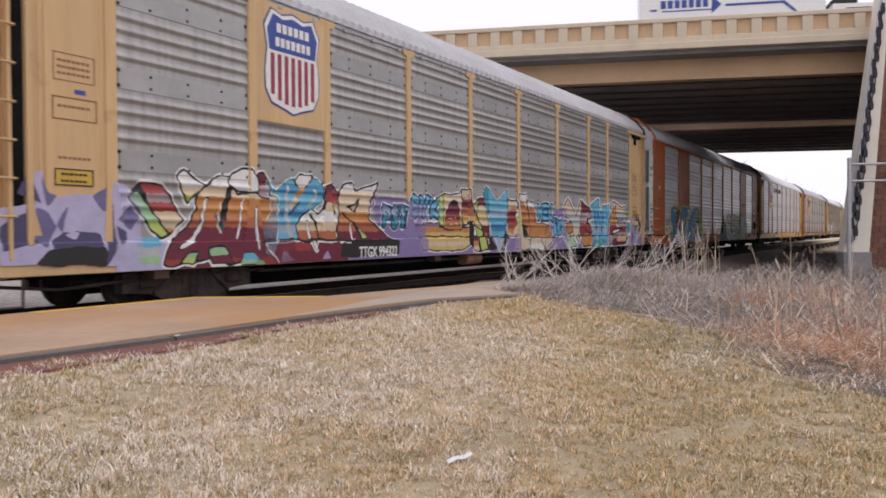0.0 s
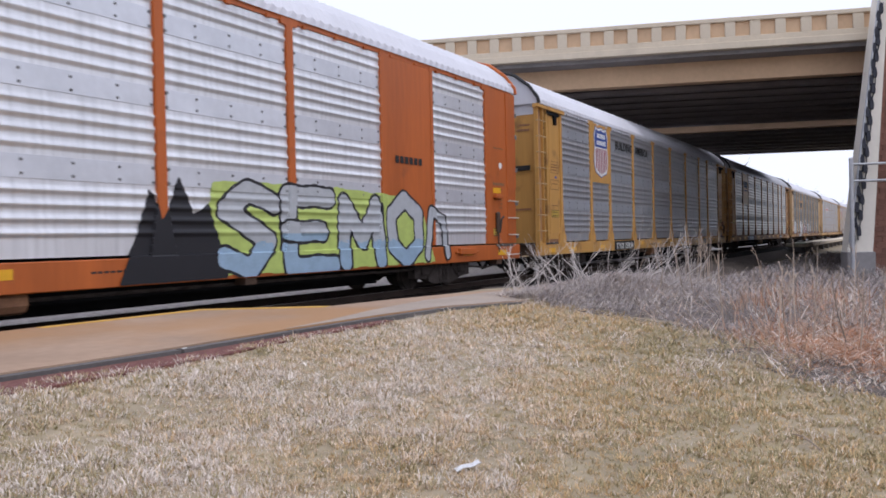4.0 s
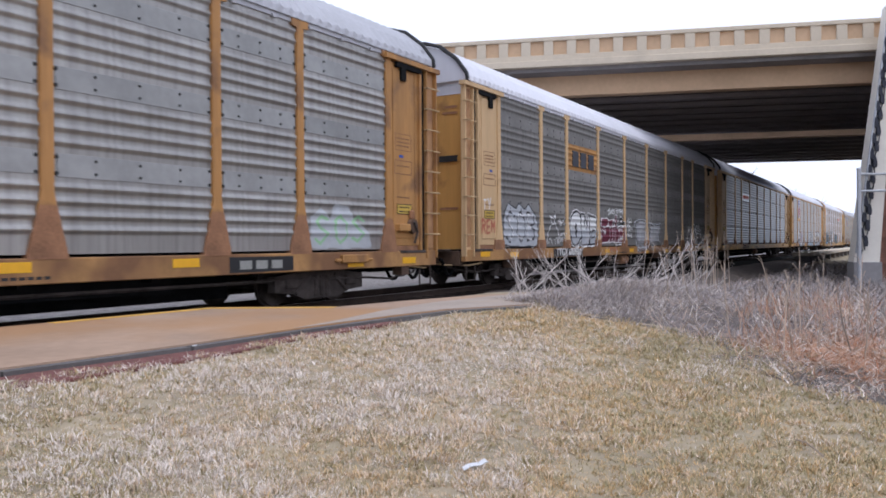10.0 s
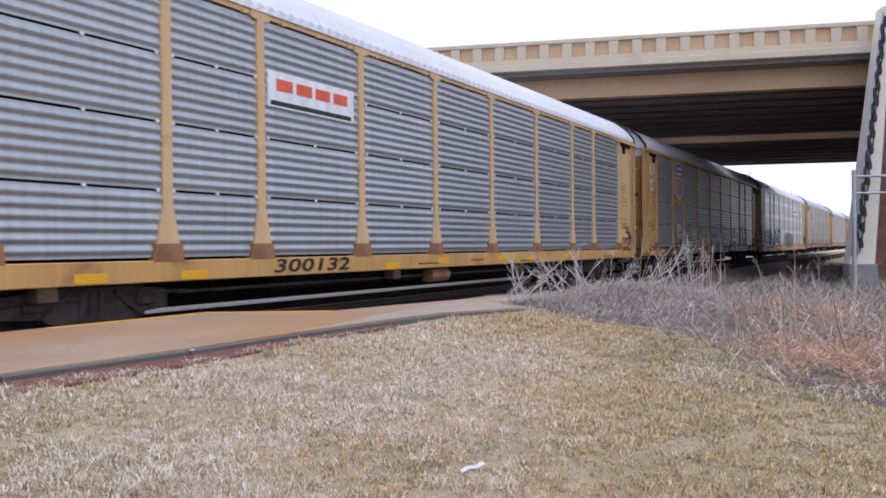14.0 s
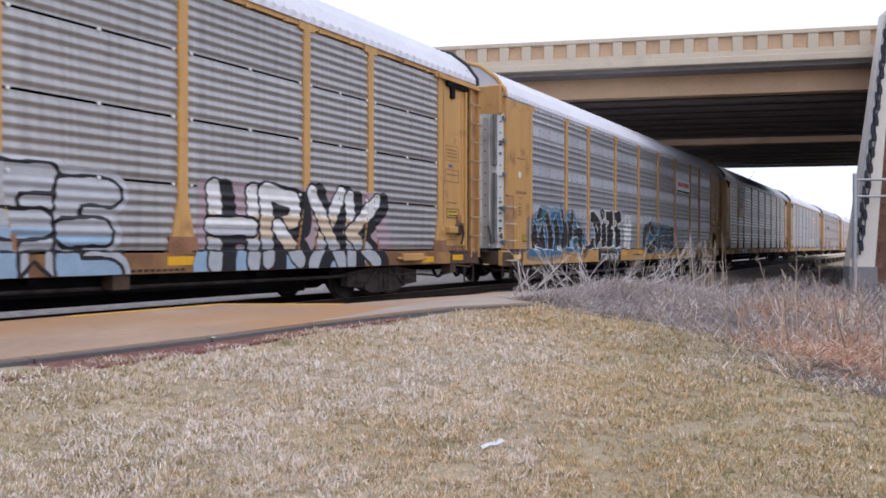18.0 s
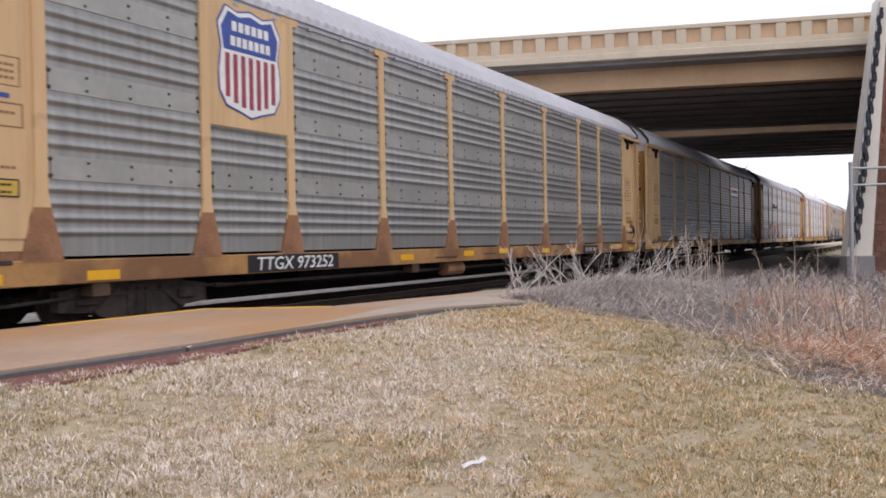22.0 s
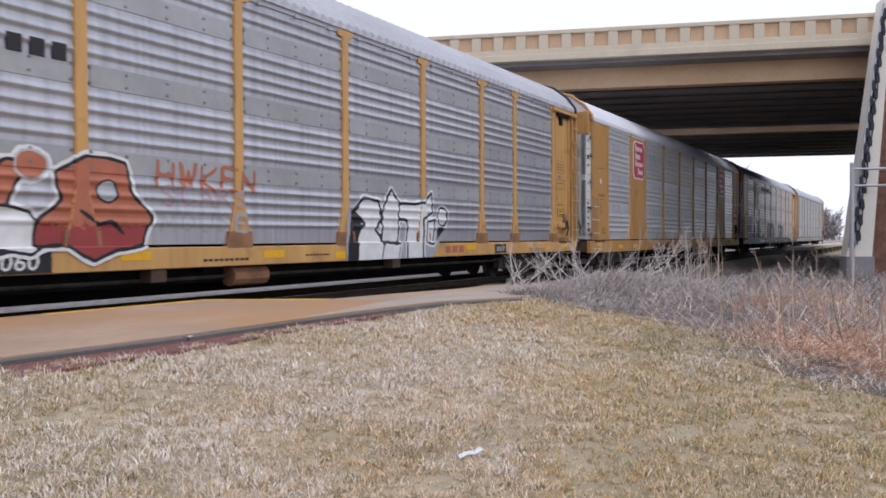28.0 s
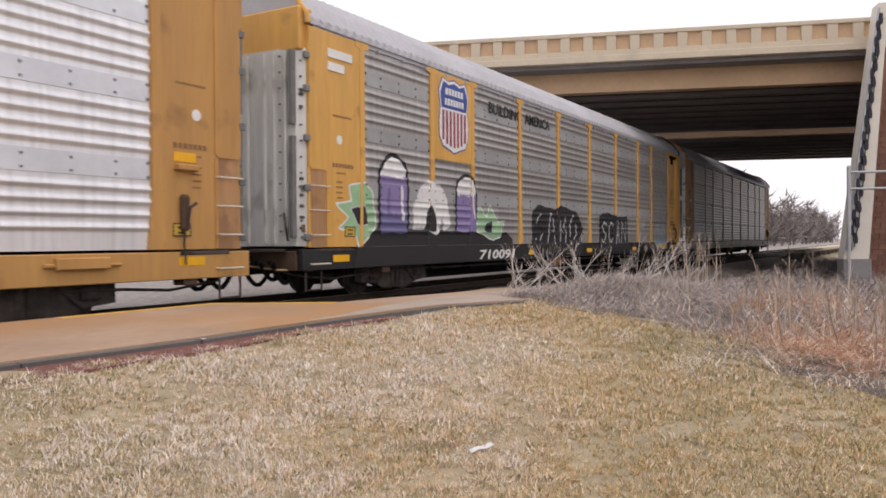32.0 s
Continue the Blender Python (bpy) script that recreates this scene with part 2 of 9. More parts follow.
TANCON = mat("tan_painted_concrete", (0.6, 0.415, 0.265), 0.85, 0.0, 0.12, 0.7, 0.05, 40)
PALECON = mat("pale_buttress_concrete", (0.72, 0.68, 0.61), 0.85, 0.0, 0.08, 0.8, 0.05, 40, grime=((0.5, 0.46, 0.4), 0.7, 0.6, 0.5))
CREAMCON = mat("cream_painted_concrete", (0.6, 0.52, 0.41), 0.85, 0.0, 0.1, 0.8, 0.05, 40, grime=((0.4, 0.35, 0.28), 0.6, 0.62, 0.4))
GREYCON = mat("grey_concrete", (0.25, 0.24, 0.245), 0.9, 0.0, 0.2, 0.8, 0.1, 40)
# for inner girders: the shade under the deck is put into a darker concrete
SHADECON = mat("shaded_girder_concrete", (0.26, 0.235, 0.235), 0.9, 0.0, 0.15, 0.8, 0.05, 40)
BRICK = mat("red_brown_brick", (0.2, 0.1, 0.075), 0.9, 0.0, 0.3, 2, 0.1, 60, random_value=0.2)
SOIL = mat("dry_lawn_soil", (0.33, 0.27, 0.185), 0.95, 0.0, 0.3, 1.2, 0.3, 60, grime=((0.3, 0.25, 0.15), 0.9, 0.55, 0.5))
# near-black: the shade under the train is put into the ballast's colour
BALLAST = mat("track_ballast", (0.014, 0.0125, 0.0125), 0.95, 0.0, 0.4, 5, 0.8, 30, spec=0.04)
MULCH = mat("red_mulch", (0.19, 0.08, 0.07), 0.95, 0.0, 0.4, 12, 0.8, 60)

# ---- mesh helpers ----


def link(name, me, material, parent=None, label=""):
    ob = new(name, me)
    if material is not None and not me.materials:
        me.materials.append(material)
    ob.parent = parent
    if label:
        ob["label"] = label
    return ob


def part(name, bm, material, parent=None, label=""):
    me = bpy.data.meshes.new(name)
    bm.to_mesh(me)
    bm.free()
    return link(name, me, material, parent, label)


def box(bm, x0, x1, y0, y1, z0, z1, bevel=0.0):
    g = bmesh.ops.create_cube(bm, size=1.0, matrix=Matrix.Translation(((x0 + x1) / 2, (y0 + y1) / 2, (z0 + z1) / 2)) @ Matrix.Diagonal((x1 - x0, y1 - y0, z1 - z0, 1)))
    if bevel:
        es = {e for v in g["verts"] for e in v.link_edges}
        bmesh.ops.bevel(bm, geom=list(es), offset=bevel, segments=1, affect="EDGES", profile=0.5)
    return bm


def boxes(*rows, bevel=0.0):
    bm = bmesh.new()
    for r in rows:
        box(bm, *r, bevel=bevel)
    return bm


def tube(bm, a, b, r0, r1=None, n=6):
    a, b = Vector(a), Vector(b)
    m = Matrix.Translation((a + b) / 2) @ (b - a).to_track_quat("Z", "Y").to_matrix().to_4x4()
    bmesh.ops.create_cone(bm, cap_ends=True, segments=n, radius1=r0, radius2=r0 if r1 is None else r1, depth=(b - a).length, matrix=m)
    return bm


def tubes(points, r, n=6):
    """One bent round bar through the points."""
    pts = [Vector(p) for p in points]
    bm = bmesh.new()
    rings = []
    for i, p in enumerate(pts):
        d = (pts[min(i + 1, len(pts) - 1)] - pts[max(i - 1, 0)]).normalized()
        u = d.orthogonal().normalized() if i == 0 else (u - d * u.dot(d)).normalized()
        v = d.cross(u)
        rings.append([bm.verts.new(p + (u * math.cos(k * math.tau / n) + v * math.sin(k * math.tau / n)) * r) for k in range(n)])
    for a, b in zip(rings, rings[1:]):
        for k in range(n):
            bm.faces.new((a[k], a[(k + 1) % n], b[(k + 1) % n], b[k]))
    bm.faces.new(rings[0][::-1])
    bm.faces.new(rings[-1])
    bmesh.ops.recalc_face_normals(bm, faces=bm.faces)
    return bm


def prism(profile, axis_a, axis_b, across=False):
    """A closed outline in (y, z) drawn out along x from a to b; across: outline in (x, z), drawn out along y."""
    bm = bmesh.new()
    loops = []
    for s in (axis_a, axis_b):
        loops.append([bm.verts.new((p[0], s, p[1]) if across else (s, p[0], p[1])) for p in profile])
    k = len(profile)
    for i in range(k):
        j = (i + 1) % k
        bm.faces.new((loops[0][i], loops[0][j], loops[1][j], loops[1][i]))
    bm.faces.new(loops[0][::-1])
    bm.faces.new(loops[1])
    bmesh.ops.recalc_face_normals(bm, faces=bm.faces)
    return bm


def mesh_of(name, verts, faces, material):
    me = bpy.data.meshes.new(name)
    me.from_pydata(verts, [], faces)
    me.update()
    if material is not None:
        me.materials.append(material)
    return me


CACHE = {}


def shared(key, make):
    """Alike parts share one mesh."""
    if key not in CACHE:
        bm = make()
        me = bpy.data.meshes.new(key[0])
        bm.to_mesh(me)
        bm.free()
        CACHE[key] = me
    return CACHE[key]


def shared_part(name, key, make, material, parent, label="", at=None):
    me = shared((name, material.name) + tuple(key), make)
    ob = link(name, me, material, parent, label)
    if at:
        ob.location = at
    return ob


def words(name, body, size, material, parent, x, y, z, width=None, depth=0.003, bold=0.0, shear=0.0, label=""):
    """Lettering on a car's near side, reading along +x."""
    cu = bpy.data.curves.new(name, "FONT")
    cu.body, cu.size, cu.extrude, cu.offset, cu.shear = body, size, depth, bold, shear
    cu.resolution_u = 2
    tmp = bpy.data.objects.new("lettering", cu)
    me = bpy.data.meshes.new_from_object(tmp)
    bpy.data.objects.remove(tmp)
    me.name = name
    me.transform(Matrix.Rotation(radians(90), 4, "X"))
    if width:
        xs = [v.co.x for v in me.vertices]
        k = width / (max(xs) - min(xs))
        me.transform(Matrix.Diagonal((k, 1, 1, 1)))
    ob = link(name, me, material, parent, label)
    ob.location = (x, y, z)
    return ob

# ---- the train's measures: car space, x along the track, y across (near side negative), z up ----
PITCH, TRACK_Y, RAIL_Z = 28.55, 10.95, -0.09
PANEL = 1.545  # plane of the side sheets
END, SIDE, SILL_B, SILL_T, EAVE, PEAK = 13.6, 1.59, 0.5, 0.89, 4.97, 6.0
SILL_FOOT = {-3: 0.51, -2: 0.5, -1: 0.525, 0: 0.56, 1: 0.6, 2: 0.575, 3: 0.59, 4: 0.475, 5: 0.565, 6: 0.595, 7: 0.575, 8: 0.475, 9: 0.5, 10: 0.52}  # underside of each wagon's sill
POSTS = [-11.75, -9.03, -7.07, -4.25, -1.41, 1.41, 4.25, 7.07, 9.03, 11.75]
ROWS = {"slot": [(0.93 + i * 0.995, 0.93 + i * 0.995 + 0.958) for i in range(4)],
        "rib": [(0.93, 2.066), (2.07, 3.186), (3.19, 4.306), (4.31, 4.91)]}


def ribs(z, kind):
    """How far the sheet stands out of the panel plane at the height z (array or number)."""
    z = np.asarray(z, float)
    if kind == "slot":
        h = (z - 0.93) % 0.995
        s = ((h - 0.03) % 0.15) / 0.15
        return np.where((h < 0.03) | (h > 0.93), 0.0, 0.028 * (0.5 - 0.5 * np.cos(2 * math.pi * s)))
    h = (z - 0.95) % 1.12
    wave = 0.5 - 0.5 * np.cos(2 * math.pi * (h - 0.2) / 0.1825)
    out = np.where((h > 0.2) & (h < 0.93), 0.028 * wave ** 1.9, 0.0)
    return out


def side_y(x, z, kind, solid=()):
    """The near side's outer surface; solid: bays closed by a flat panel."""
    x, z = np.asarray(x, float), np.asarray(z, float)
    y = -(PANEL + ribs(z, kind))
    if kind == "rib":
        h = (z - 0.95) % 1.12
        y = np.where((z > 1.5) & ((h < 0.17) | (h > 0.95)), -PANEL - 0.013, y)
    for i in solid:
        y = np.where((x > POSTS[i]) & (x < POSTS[i + 1]), -SIDE + 0.005, y)
    for p in POSTS:
        half = 0.09 + np.clip((1.7 - z) / 0.8, 0, 1) * 0.15
        y = np.where(np.abs(x - p) < half, -SIDE - 0.004, y)
    y = np.where(np.abs(x) > 11.75, -1.575, y)
    return np.where(z < SILL_T + 0.03, -SIDE - 0.012, y)


def panel_mesh(width, kind, row=0):
    """One sheet of the side, its foot at z = 0."""
    bm = bmesh.new()
    z0, z1 = ROWS[kind][row]
    if kind == "slot":
        zs = list(np.arange(z0, z1, 0.0163))
    else:
        zs = [z0]
        for k in range(-1, 5):
            zs += [0.95 + 1.12 * k + 0.2 + 0.1825 * i / 10 for i in range(41)]
        zs = [z for z in zs if z0 <= z < z1]
    zs = zs + [z1]
    cols = []
    for x in (-width / 2, width / 2):
        col = [bm.verts.new((x, -float(ribs(z, kind)), z - z0)) for z in zs]
        cols.append(col + [bm.verts.new((x, 0.03, z1 - z0)), bm.verts.new((x, 0.03, 0.0))])
    k = len(cols[0])
    for i in range(k):
        j = (i + 1) % k
        bm.faces.new((cols[0][i], cols[1][i], cols[1][j], cols[0][j]))
    bmesh.ops.recalc_face_normals(bm, faces=bm.faces)
    return bm


def post_mesh(flare):
    w, y0, y1 = 0.082, -SIDE, -1.47
    prof = [(-w, EAVE - 0.12), (-w, 1.75), (-flare, 0.93), (flare, 0.93), (w, 1.75), (w, EAVE - 0.12), (0.22, EAVE - 0.1), (0.22, EAVE + 0.02), (-0.22, EAVE + 0.02), (-0.22, EAVE - 0.1)]
    bm = prism(prof, y0, y1, across=True)
    box(bm, -w - 0.014, w + 0.014, -PANEL - 0.033, -1.47, 1.75, EAVE - 0.13)
    return bm


def post_foot_mesh(flare):
    return prism([(-flare - 0.01, 1.13), (-flare - 0.03, SILL_T - 0.02), (flare + 0.03, SILL_T - 0.02), (flare + 0.01, 1.13)], -SIDE - 0.006, -1.46, across=True)


def tall_foot_mesh(flare):
    return prism([(-0.12, 1.55), (-flare - 0.005, 1.0), (-flare - 0.03, SILL_T - 0.02), (flare + 0.03, SILL_T - 0.02), (flare + 0.005, 1.0), (0.12, 1.55)], -SIDE - 0.006, -1.46, across=True)


def roof_mesh():
    prof = [(-1.6, EAVE + 0.03), (-1.58, EAVE + 0.16), (-1.3, 5.48), (-0.85, 5.83), (-0.4, 5.97), (0.0, PEAK), (0.4, 5.97), (0.85, 5.83), (1.3, 5.48), (1.58, EAVE + 0.16), (1.6, EAVE + 0.03)]
    xs = np.arange(-END + 0.15, END - 0.1, 0.13)
    verts, faces = [], []
    for i, x in enumerate(xs):
        lift = 0.017 if i % 2 else -0.017
        for j, (y, z) in enumerate(prof):
            k = lift if 0 < j < len(prof) - 1 else 0.0
            verts.append((x, y * (1 + k * 0.4), z + k))
    n = len(prof)
    for i in range(len(xs) - 1):
        for j in range(n - 1):
            a = i * n + j
            faces.append((a, a + 1, a + n + 1, a + n))
    faces.append(tuple(range(n))[::-1])
    faces.append(tuple((len(xs) - 1) * n + j for j in range(n)))
    me = bpy.data.meshes.new("roof")
    me.from_pydata(verts, [], faces)
    bm = bmesh.new()
    bm.from_mesh(me)
    bpy.data.meshes.remove(me)
    bmesh.ops.recalc_face_normals(bm, faces=bm.faces)
    return bm


def hoop_mesh():
    prof = [(-1.62, EAVE + 0.02), (-1.6, EAVE + 0.18), (-1.32, 5.52), (-0.86, 5.87), (-0.4, 6.01), (0.4, 6.01), (0.86, 5.87), (1.32, 5.52), (1.6, EAVE + 0.18)]
    return tubes([(0, *p) for p in prof], 0.05, 6)


def dots_mesh(kind):
    """Bolt heads on the smooth bands, or clips at the slots; joined: too small to pick apart."""
    verts, faces = [], []

    def dot(x, z, r, y):
        k = len(verts)
        for a in range(6):
            verts.append((x + r * math.cos(a * math.pi / 3), y - 0.012, z + r * math.sin(a * math.pi / 3)))
            verts.append((x + r * math.cos(a * math.pi / 3), y + 0.01, z + r * math.sin(a * math.pi / 3)))
        faces.append(tuple(k + 2 * a for a in range(6)))
        for a in range(6):
            b = (a + 1) % 6
            faces.append((k + 2 * a, k + 2 * a + 1, k + 2 * b + 1, k + 2 * b))
    for a, b in zip(POSTS, POSTS[1:]):
        for r in range(1, 4):
            z = ROWS[kind][r][0]
            if kind == "rib":
                for f in (0.25, 0.5, 0.75):
                    for dz in (-0.09, 0.08):
                        dot(a + (b - a) * f, z + dz, 0.021, -PANEL - 0.012)
                for x in (a + 0.14, b - 0.14):
                    for dz in (-0.11, 0.1):
                        dot(x, z + dz, 0.028, -PANEL - 0.01)
            else:
                for f in (0.5, 0.06, 0.94):
                    dot(a + (b - a) * f, z - 0.02, 0.03, -PANEL - 0.02)
    bm = bmesh.new()
    me = mesh_of("dots", verts, faces, None)
    bm.from_mesh(me)
    bpy.data.meshes.remove(me)
    bmesh.ops.recalc_face_normals(bm, faces=bm.faces)
    return bm


def ladder_plate_mesh(s):
    """Tall end plate with stiles, at the end s (-1 leading, 1 trailing)."""
    a, b = sorted((s * 13.17, s * 13.62))
    return boxes((a, b, -1.53, -1.49, 0.72, 4.86), bevel=0.006)


def rung_mesh(length):
    bm = bmesh.new()
    tube(bm, (-length / 2, -0.05, 0), (length / 2, -0.05, 0), 0.016, 0.016, 6)
    for s in (-1, 1):
        tube(bm, (s * length / 2, -0.05, 0), (s * length / 2, 0.05, 0), 0.016, 0.016, 5)
    return bm


def wheel_mesh():
    bm = bmesh.new()
    tube(bm, (0, -0.07, 0), (0, 0.0, 0), 0.385, 0.385, 20)
    tube(bm, (0, 0.0, 0), (0, 0.06, 0), 0.42, 0.42, 20)
    tube(bm, (0, -0.1, 0), (0, 0.1, 0), 0.12, 0.12, 10)
    for k in range(3):
        a = k * math.tau / 3
        tube(bm, (0.22 * math.cos(a), -0.075, 0.22 * math.sin(a)), (0.22 * math.cos(a), -0.06, 0.22 * math.sin(a)), 0.05, 0.05, 6)
    return bm


def axle_mesh():
    return tube(bmesh.new(), (0, -0.7, 0), (0, 0.7, 0), 0.09, 0.09, 8)


def side_frame_mesh():
    prof = [(-1.28, 0.3), (-1.28, 0.58), (-0.6, 0.66), (0.6, 0.66), (1.28, 0.58), (1.28, 0.3), (0.8, 0.26), (0.5, 0.15), (-0.5, 0.15), (-0.8, 0.26)]
    bm = prism(prof, -0.09, 0.09, across=True)
    for x in (-0.86, 0.86):
        box(bm, x - 0.16, x + 0.16, -0.14, 0.1, 0.36, 0.56, 0.02)
    for x in (-0.16, 0.0, 0.16):
        tube(bm, (x, -0.06, 0.2), (x, -0.06, 0.58), 0.075, 0.075, 8)
    for x in (-1, 1):
        tube(bm, (x * 0.35, -0.1, 0.58), (x * 0.75, -0.1, 0.26), 0.04, 0.04, 6)
    return bm


AXLES = []  # (wheelset, car index, its place along the car)


def bogie(parent, x, k):
    b = part("bogie", boxes((x - 0.22, x + 0.22, -1.0, 1.0, 0.28, 0.56), bevel=0.03), BLACK, parent, "black cast steel freight bogie")
    for y in (-1.12, 1.12):
        shared_part("side_frame", (), side_frame_mesh, SOOT, b, at=(x, y, -0.12))
    for dx in (-0.86, 0.86):
        ax = shared_part("wheelset", (), wheelset_mesh, SOOT, b, "rail wheels on one axle", at=(x + dx, 0, RAIL_Z + 0.385))
        AXLES.append((ax, k, x + dx))
    return b


def wheelset_mesh():
    bm = axle_mesh()
    for s in (-1, 1):
        w = wheel_mesh()
        if s > 0:
            bmesh.ops.rotate(w, verts=w.verts, matrix=Matrix.Rotation(math.pi, 3, "Z"))
        bmesh.ops.translate(w, verts=w.verts, vec=(0, s * 0.75, 0))
        me = bpy.data.meshes.new("wheel")
        w.to_mesh(me)
        w.free()
        bm.from_mesh(me)
        bpy.data.meshes.remove(me)
    return bm


def hose_points(s, y, drop, reach):
    return [(s * (END - 0.45) + s * t * reach, y, 0.6 - drop * math.sin(math.pi * min(1, t * 1.15)) + 0.05 * t) for t in np.linspace(0, 1, 9)]


def shield(parent, x, z, w, h):
    """Railway badge: white rim, blue head with white bars for the lettering, red stripes."""
    def outline(k):
        pts = [(-0.38, 0.5), (-0.2, 0.46), (0, 0.5), (0.2, 0.46), (0.38, 0.5), (0.5, 0.33), (0.45, 0.12), (0.49, -0.1), (0.48, -0.28), (0.38, -0.41), (0.14, -0.46), (0, -0.5), (-0.14, -0.46), (-0.38, -0.41), (-0.48, -0.28), (-0.49, -0.1), (-0.45, 0.12), (-0.5, 0.33)]
        return [(x + px * w * k, z + pz * h * k) for px, pz in pts]
    y = -SIDE
    badge = part("badge", prism(outline(1.0), y - 0.012, y - 0.004, across=True), WHITE, parent, "shield badge, blue head over red and white stripes")
    part("badge_rim", prism(outline(1.035), y - 0.008, y - 0.002, across=True), BLUE, badge, "thin blue rim")
    part("badge_head", prism([(x - 0.42 * w, z + 0.1 * h)] + [(x + q * w * 0.92, z + r * h * 0.92) for q, r in ((-0.5, 0.33), (-0.38, 0.5), (-0.2, 0.46), (0, 0.5), (0.2, 0.46), (0.38, 0.5), (0.5, 0.33))] + [(x + 0.42 * w, z + 0.1 * h)], y - 0.016, y - 0.011, across=True), BLUE, badge)
    for i, (zz, ww) in enumerate(((0.33, 0.62), (0.19, 0.66))):
        for j in range(6 if i == 0 else 7):
            n = 6 if i == 0 else 7
            cx = x + (j - (n - 1) / 2) * ww * w / n
            part("lettering_bar", boxes((cx - 0.36 * ww * w / n, cx + 0.36 * ww * w / n, y - 0.02, y - 0.015, z + (zz - 0.045) * h, z + (zz + 0.045) * h)), WHITE, badge)
    for j in range(7):
        cx = (j - 3) / 7 * 0.86
        lo = -0.455 + 0.09 * (abs(cx) / 0.37) ** 2
        part("stripe", boxes((x + (cx - 0.033) * w, x + (cx + 0.033) * w, y - 0.016, y - 0.011, z + (lo + 0.03) * h, z + 0.07 * h)), RED, badge)


BLUE = mat("blue_sign_paint", (0.04, 0.08, 0.32), 0.5, 0.0, 0.15, 4)
RED = mat("red_sign_paint", (0.3, 0.045, 0.08), 0.5, 0.0, 0.15, 4)
GREENISH = mat("faded_grey_paint", (0.3, 0.3, 0.28), 0.6, 0.0, 0.2, 4)
GRIMY = mat("grimy_end_steel", (0.1, 0.06, 0.04), 0.8, 0.0, 0.5, 3, 0.15, 40)
HINGE = mat("grey_steel_hinge", (0.2, 0.2, 0.2), 0.6, 0.3, 0.3, 5)
COUPLER = mat("rusty_coupler_steel", (0.1, 0.05, 0.03), 0.85, 0.0, 0.5, 5, 0.2, 40)
NOTICE = mat("dull_yellow_notice", (0.56, 0.38, 0.07), 0.6, 0.0, 0.15, 8)
FADED_STENCIL = mat("faded_brown_stencil", (0.26, 0.135, 0.065), 0.7, 0.0, 0.3, 12)
SLATE_MARK = mat("dark_grey_stencil", (0.12, 0.125, 0.13), 0.7, 0.0, 0.3, 12)
PALE_ROD = mat("pale_worn_rod", (0.62, 0.57, 0.5), 0.5, 0.2, 0.2, 8)
LADDER_BACK = mat("rust_streaked_paint", (0.42, 0.235, 0.115), 0.7, 0.0, 0.3, 1.5, 0.06, 25, streak=True, grime=((0.2, 0.1, 0.06), 1.6, 0.5, 0.6))
FADED_RED = mat("orange_red_marking", (0.7, 0.12, 0.06), 0.6, 0.0, 0.2, 4)


def bars(name, parent, material, x0, x1, z0, z1, n, y, label=""):
    """A line of lettering that stays plain bars."""
    w = (x1 - x0) / n
    ob = part(name, boxes(*[(x0 + i * w, x0 + (i + 0.72) * w, y - 0.004, y, z0, z1) for i in range(n)]), material, parent, label)
    if z1 - z0 < 0.15:
        ob["kind"] = "stuff"
    return ob


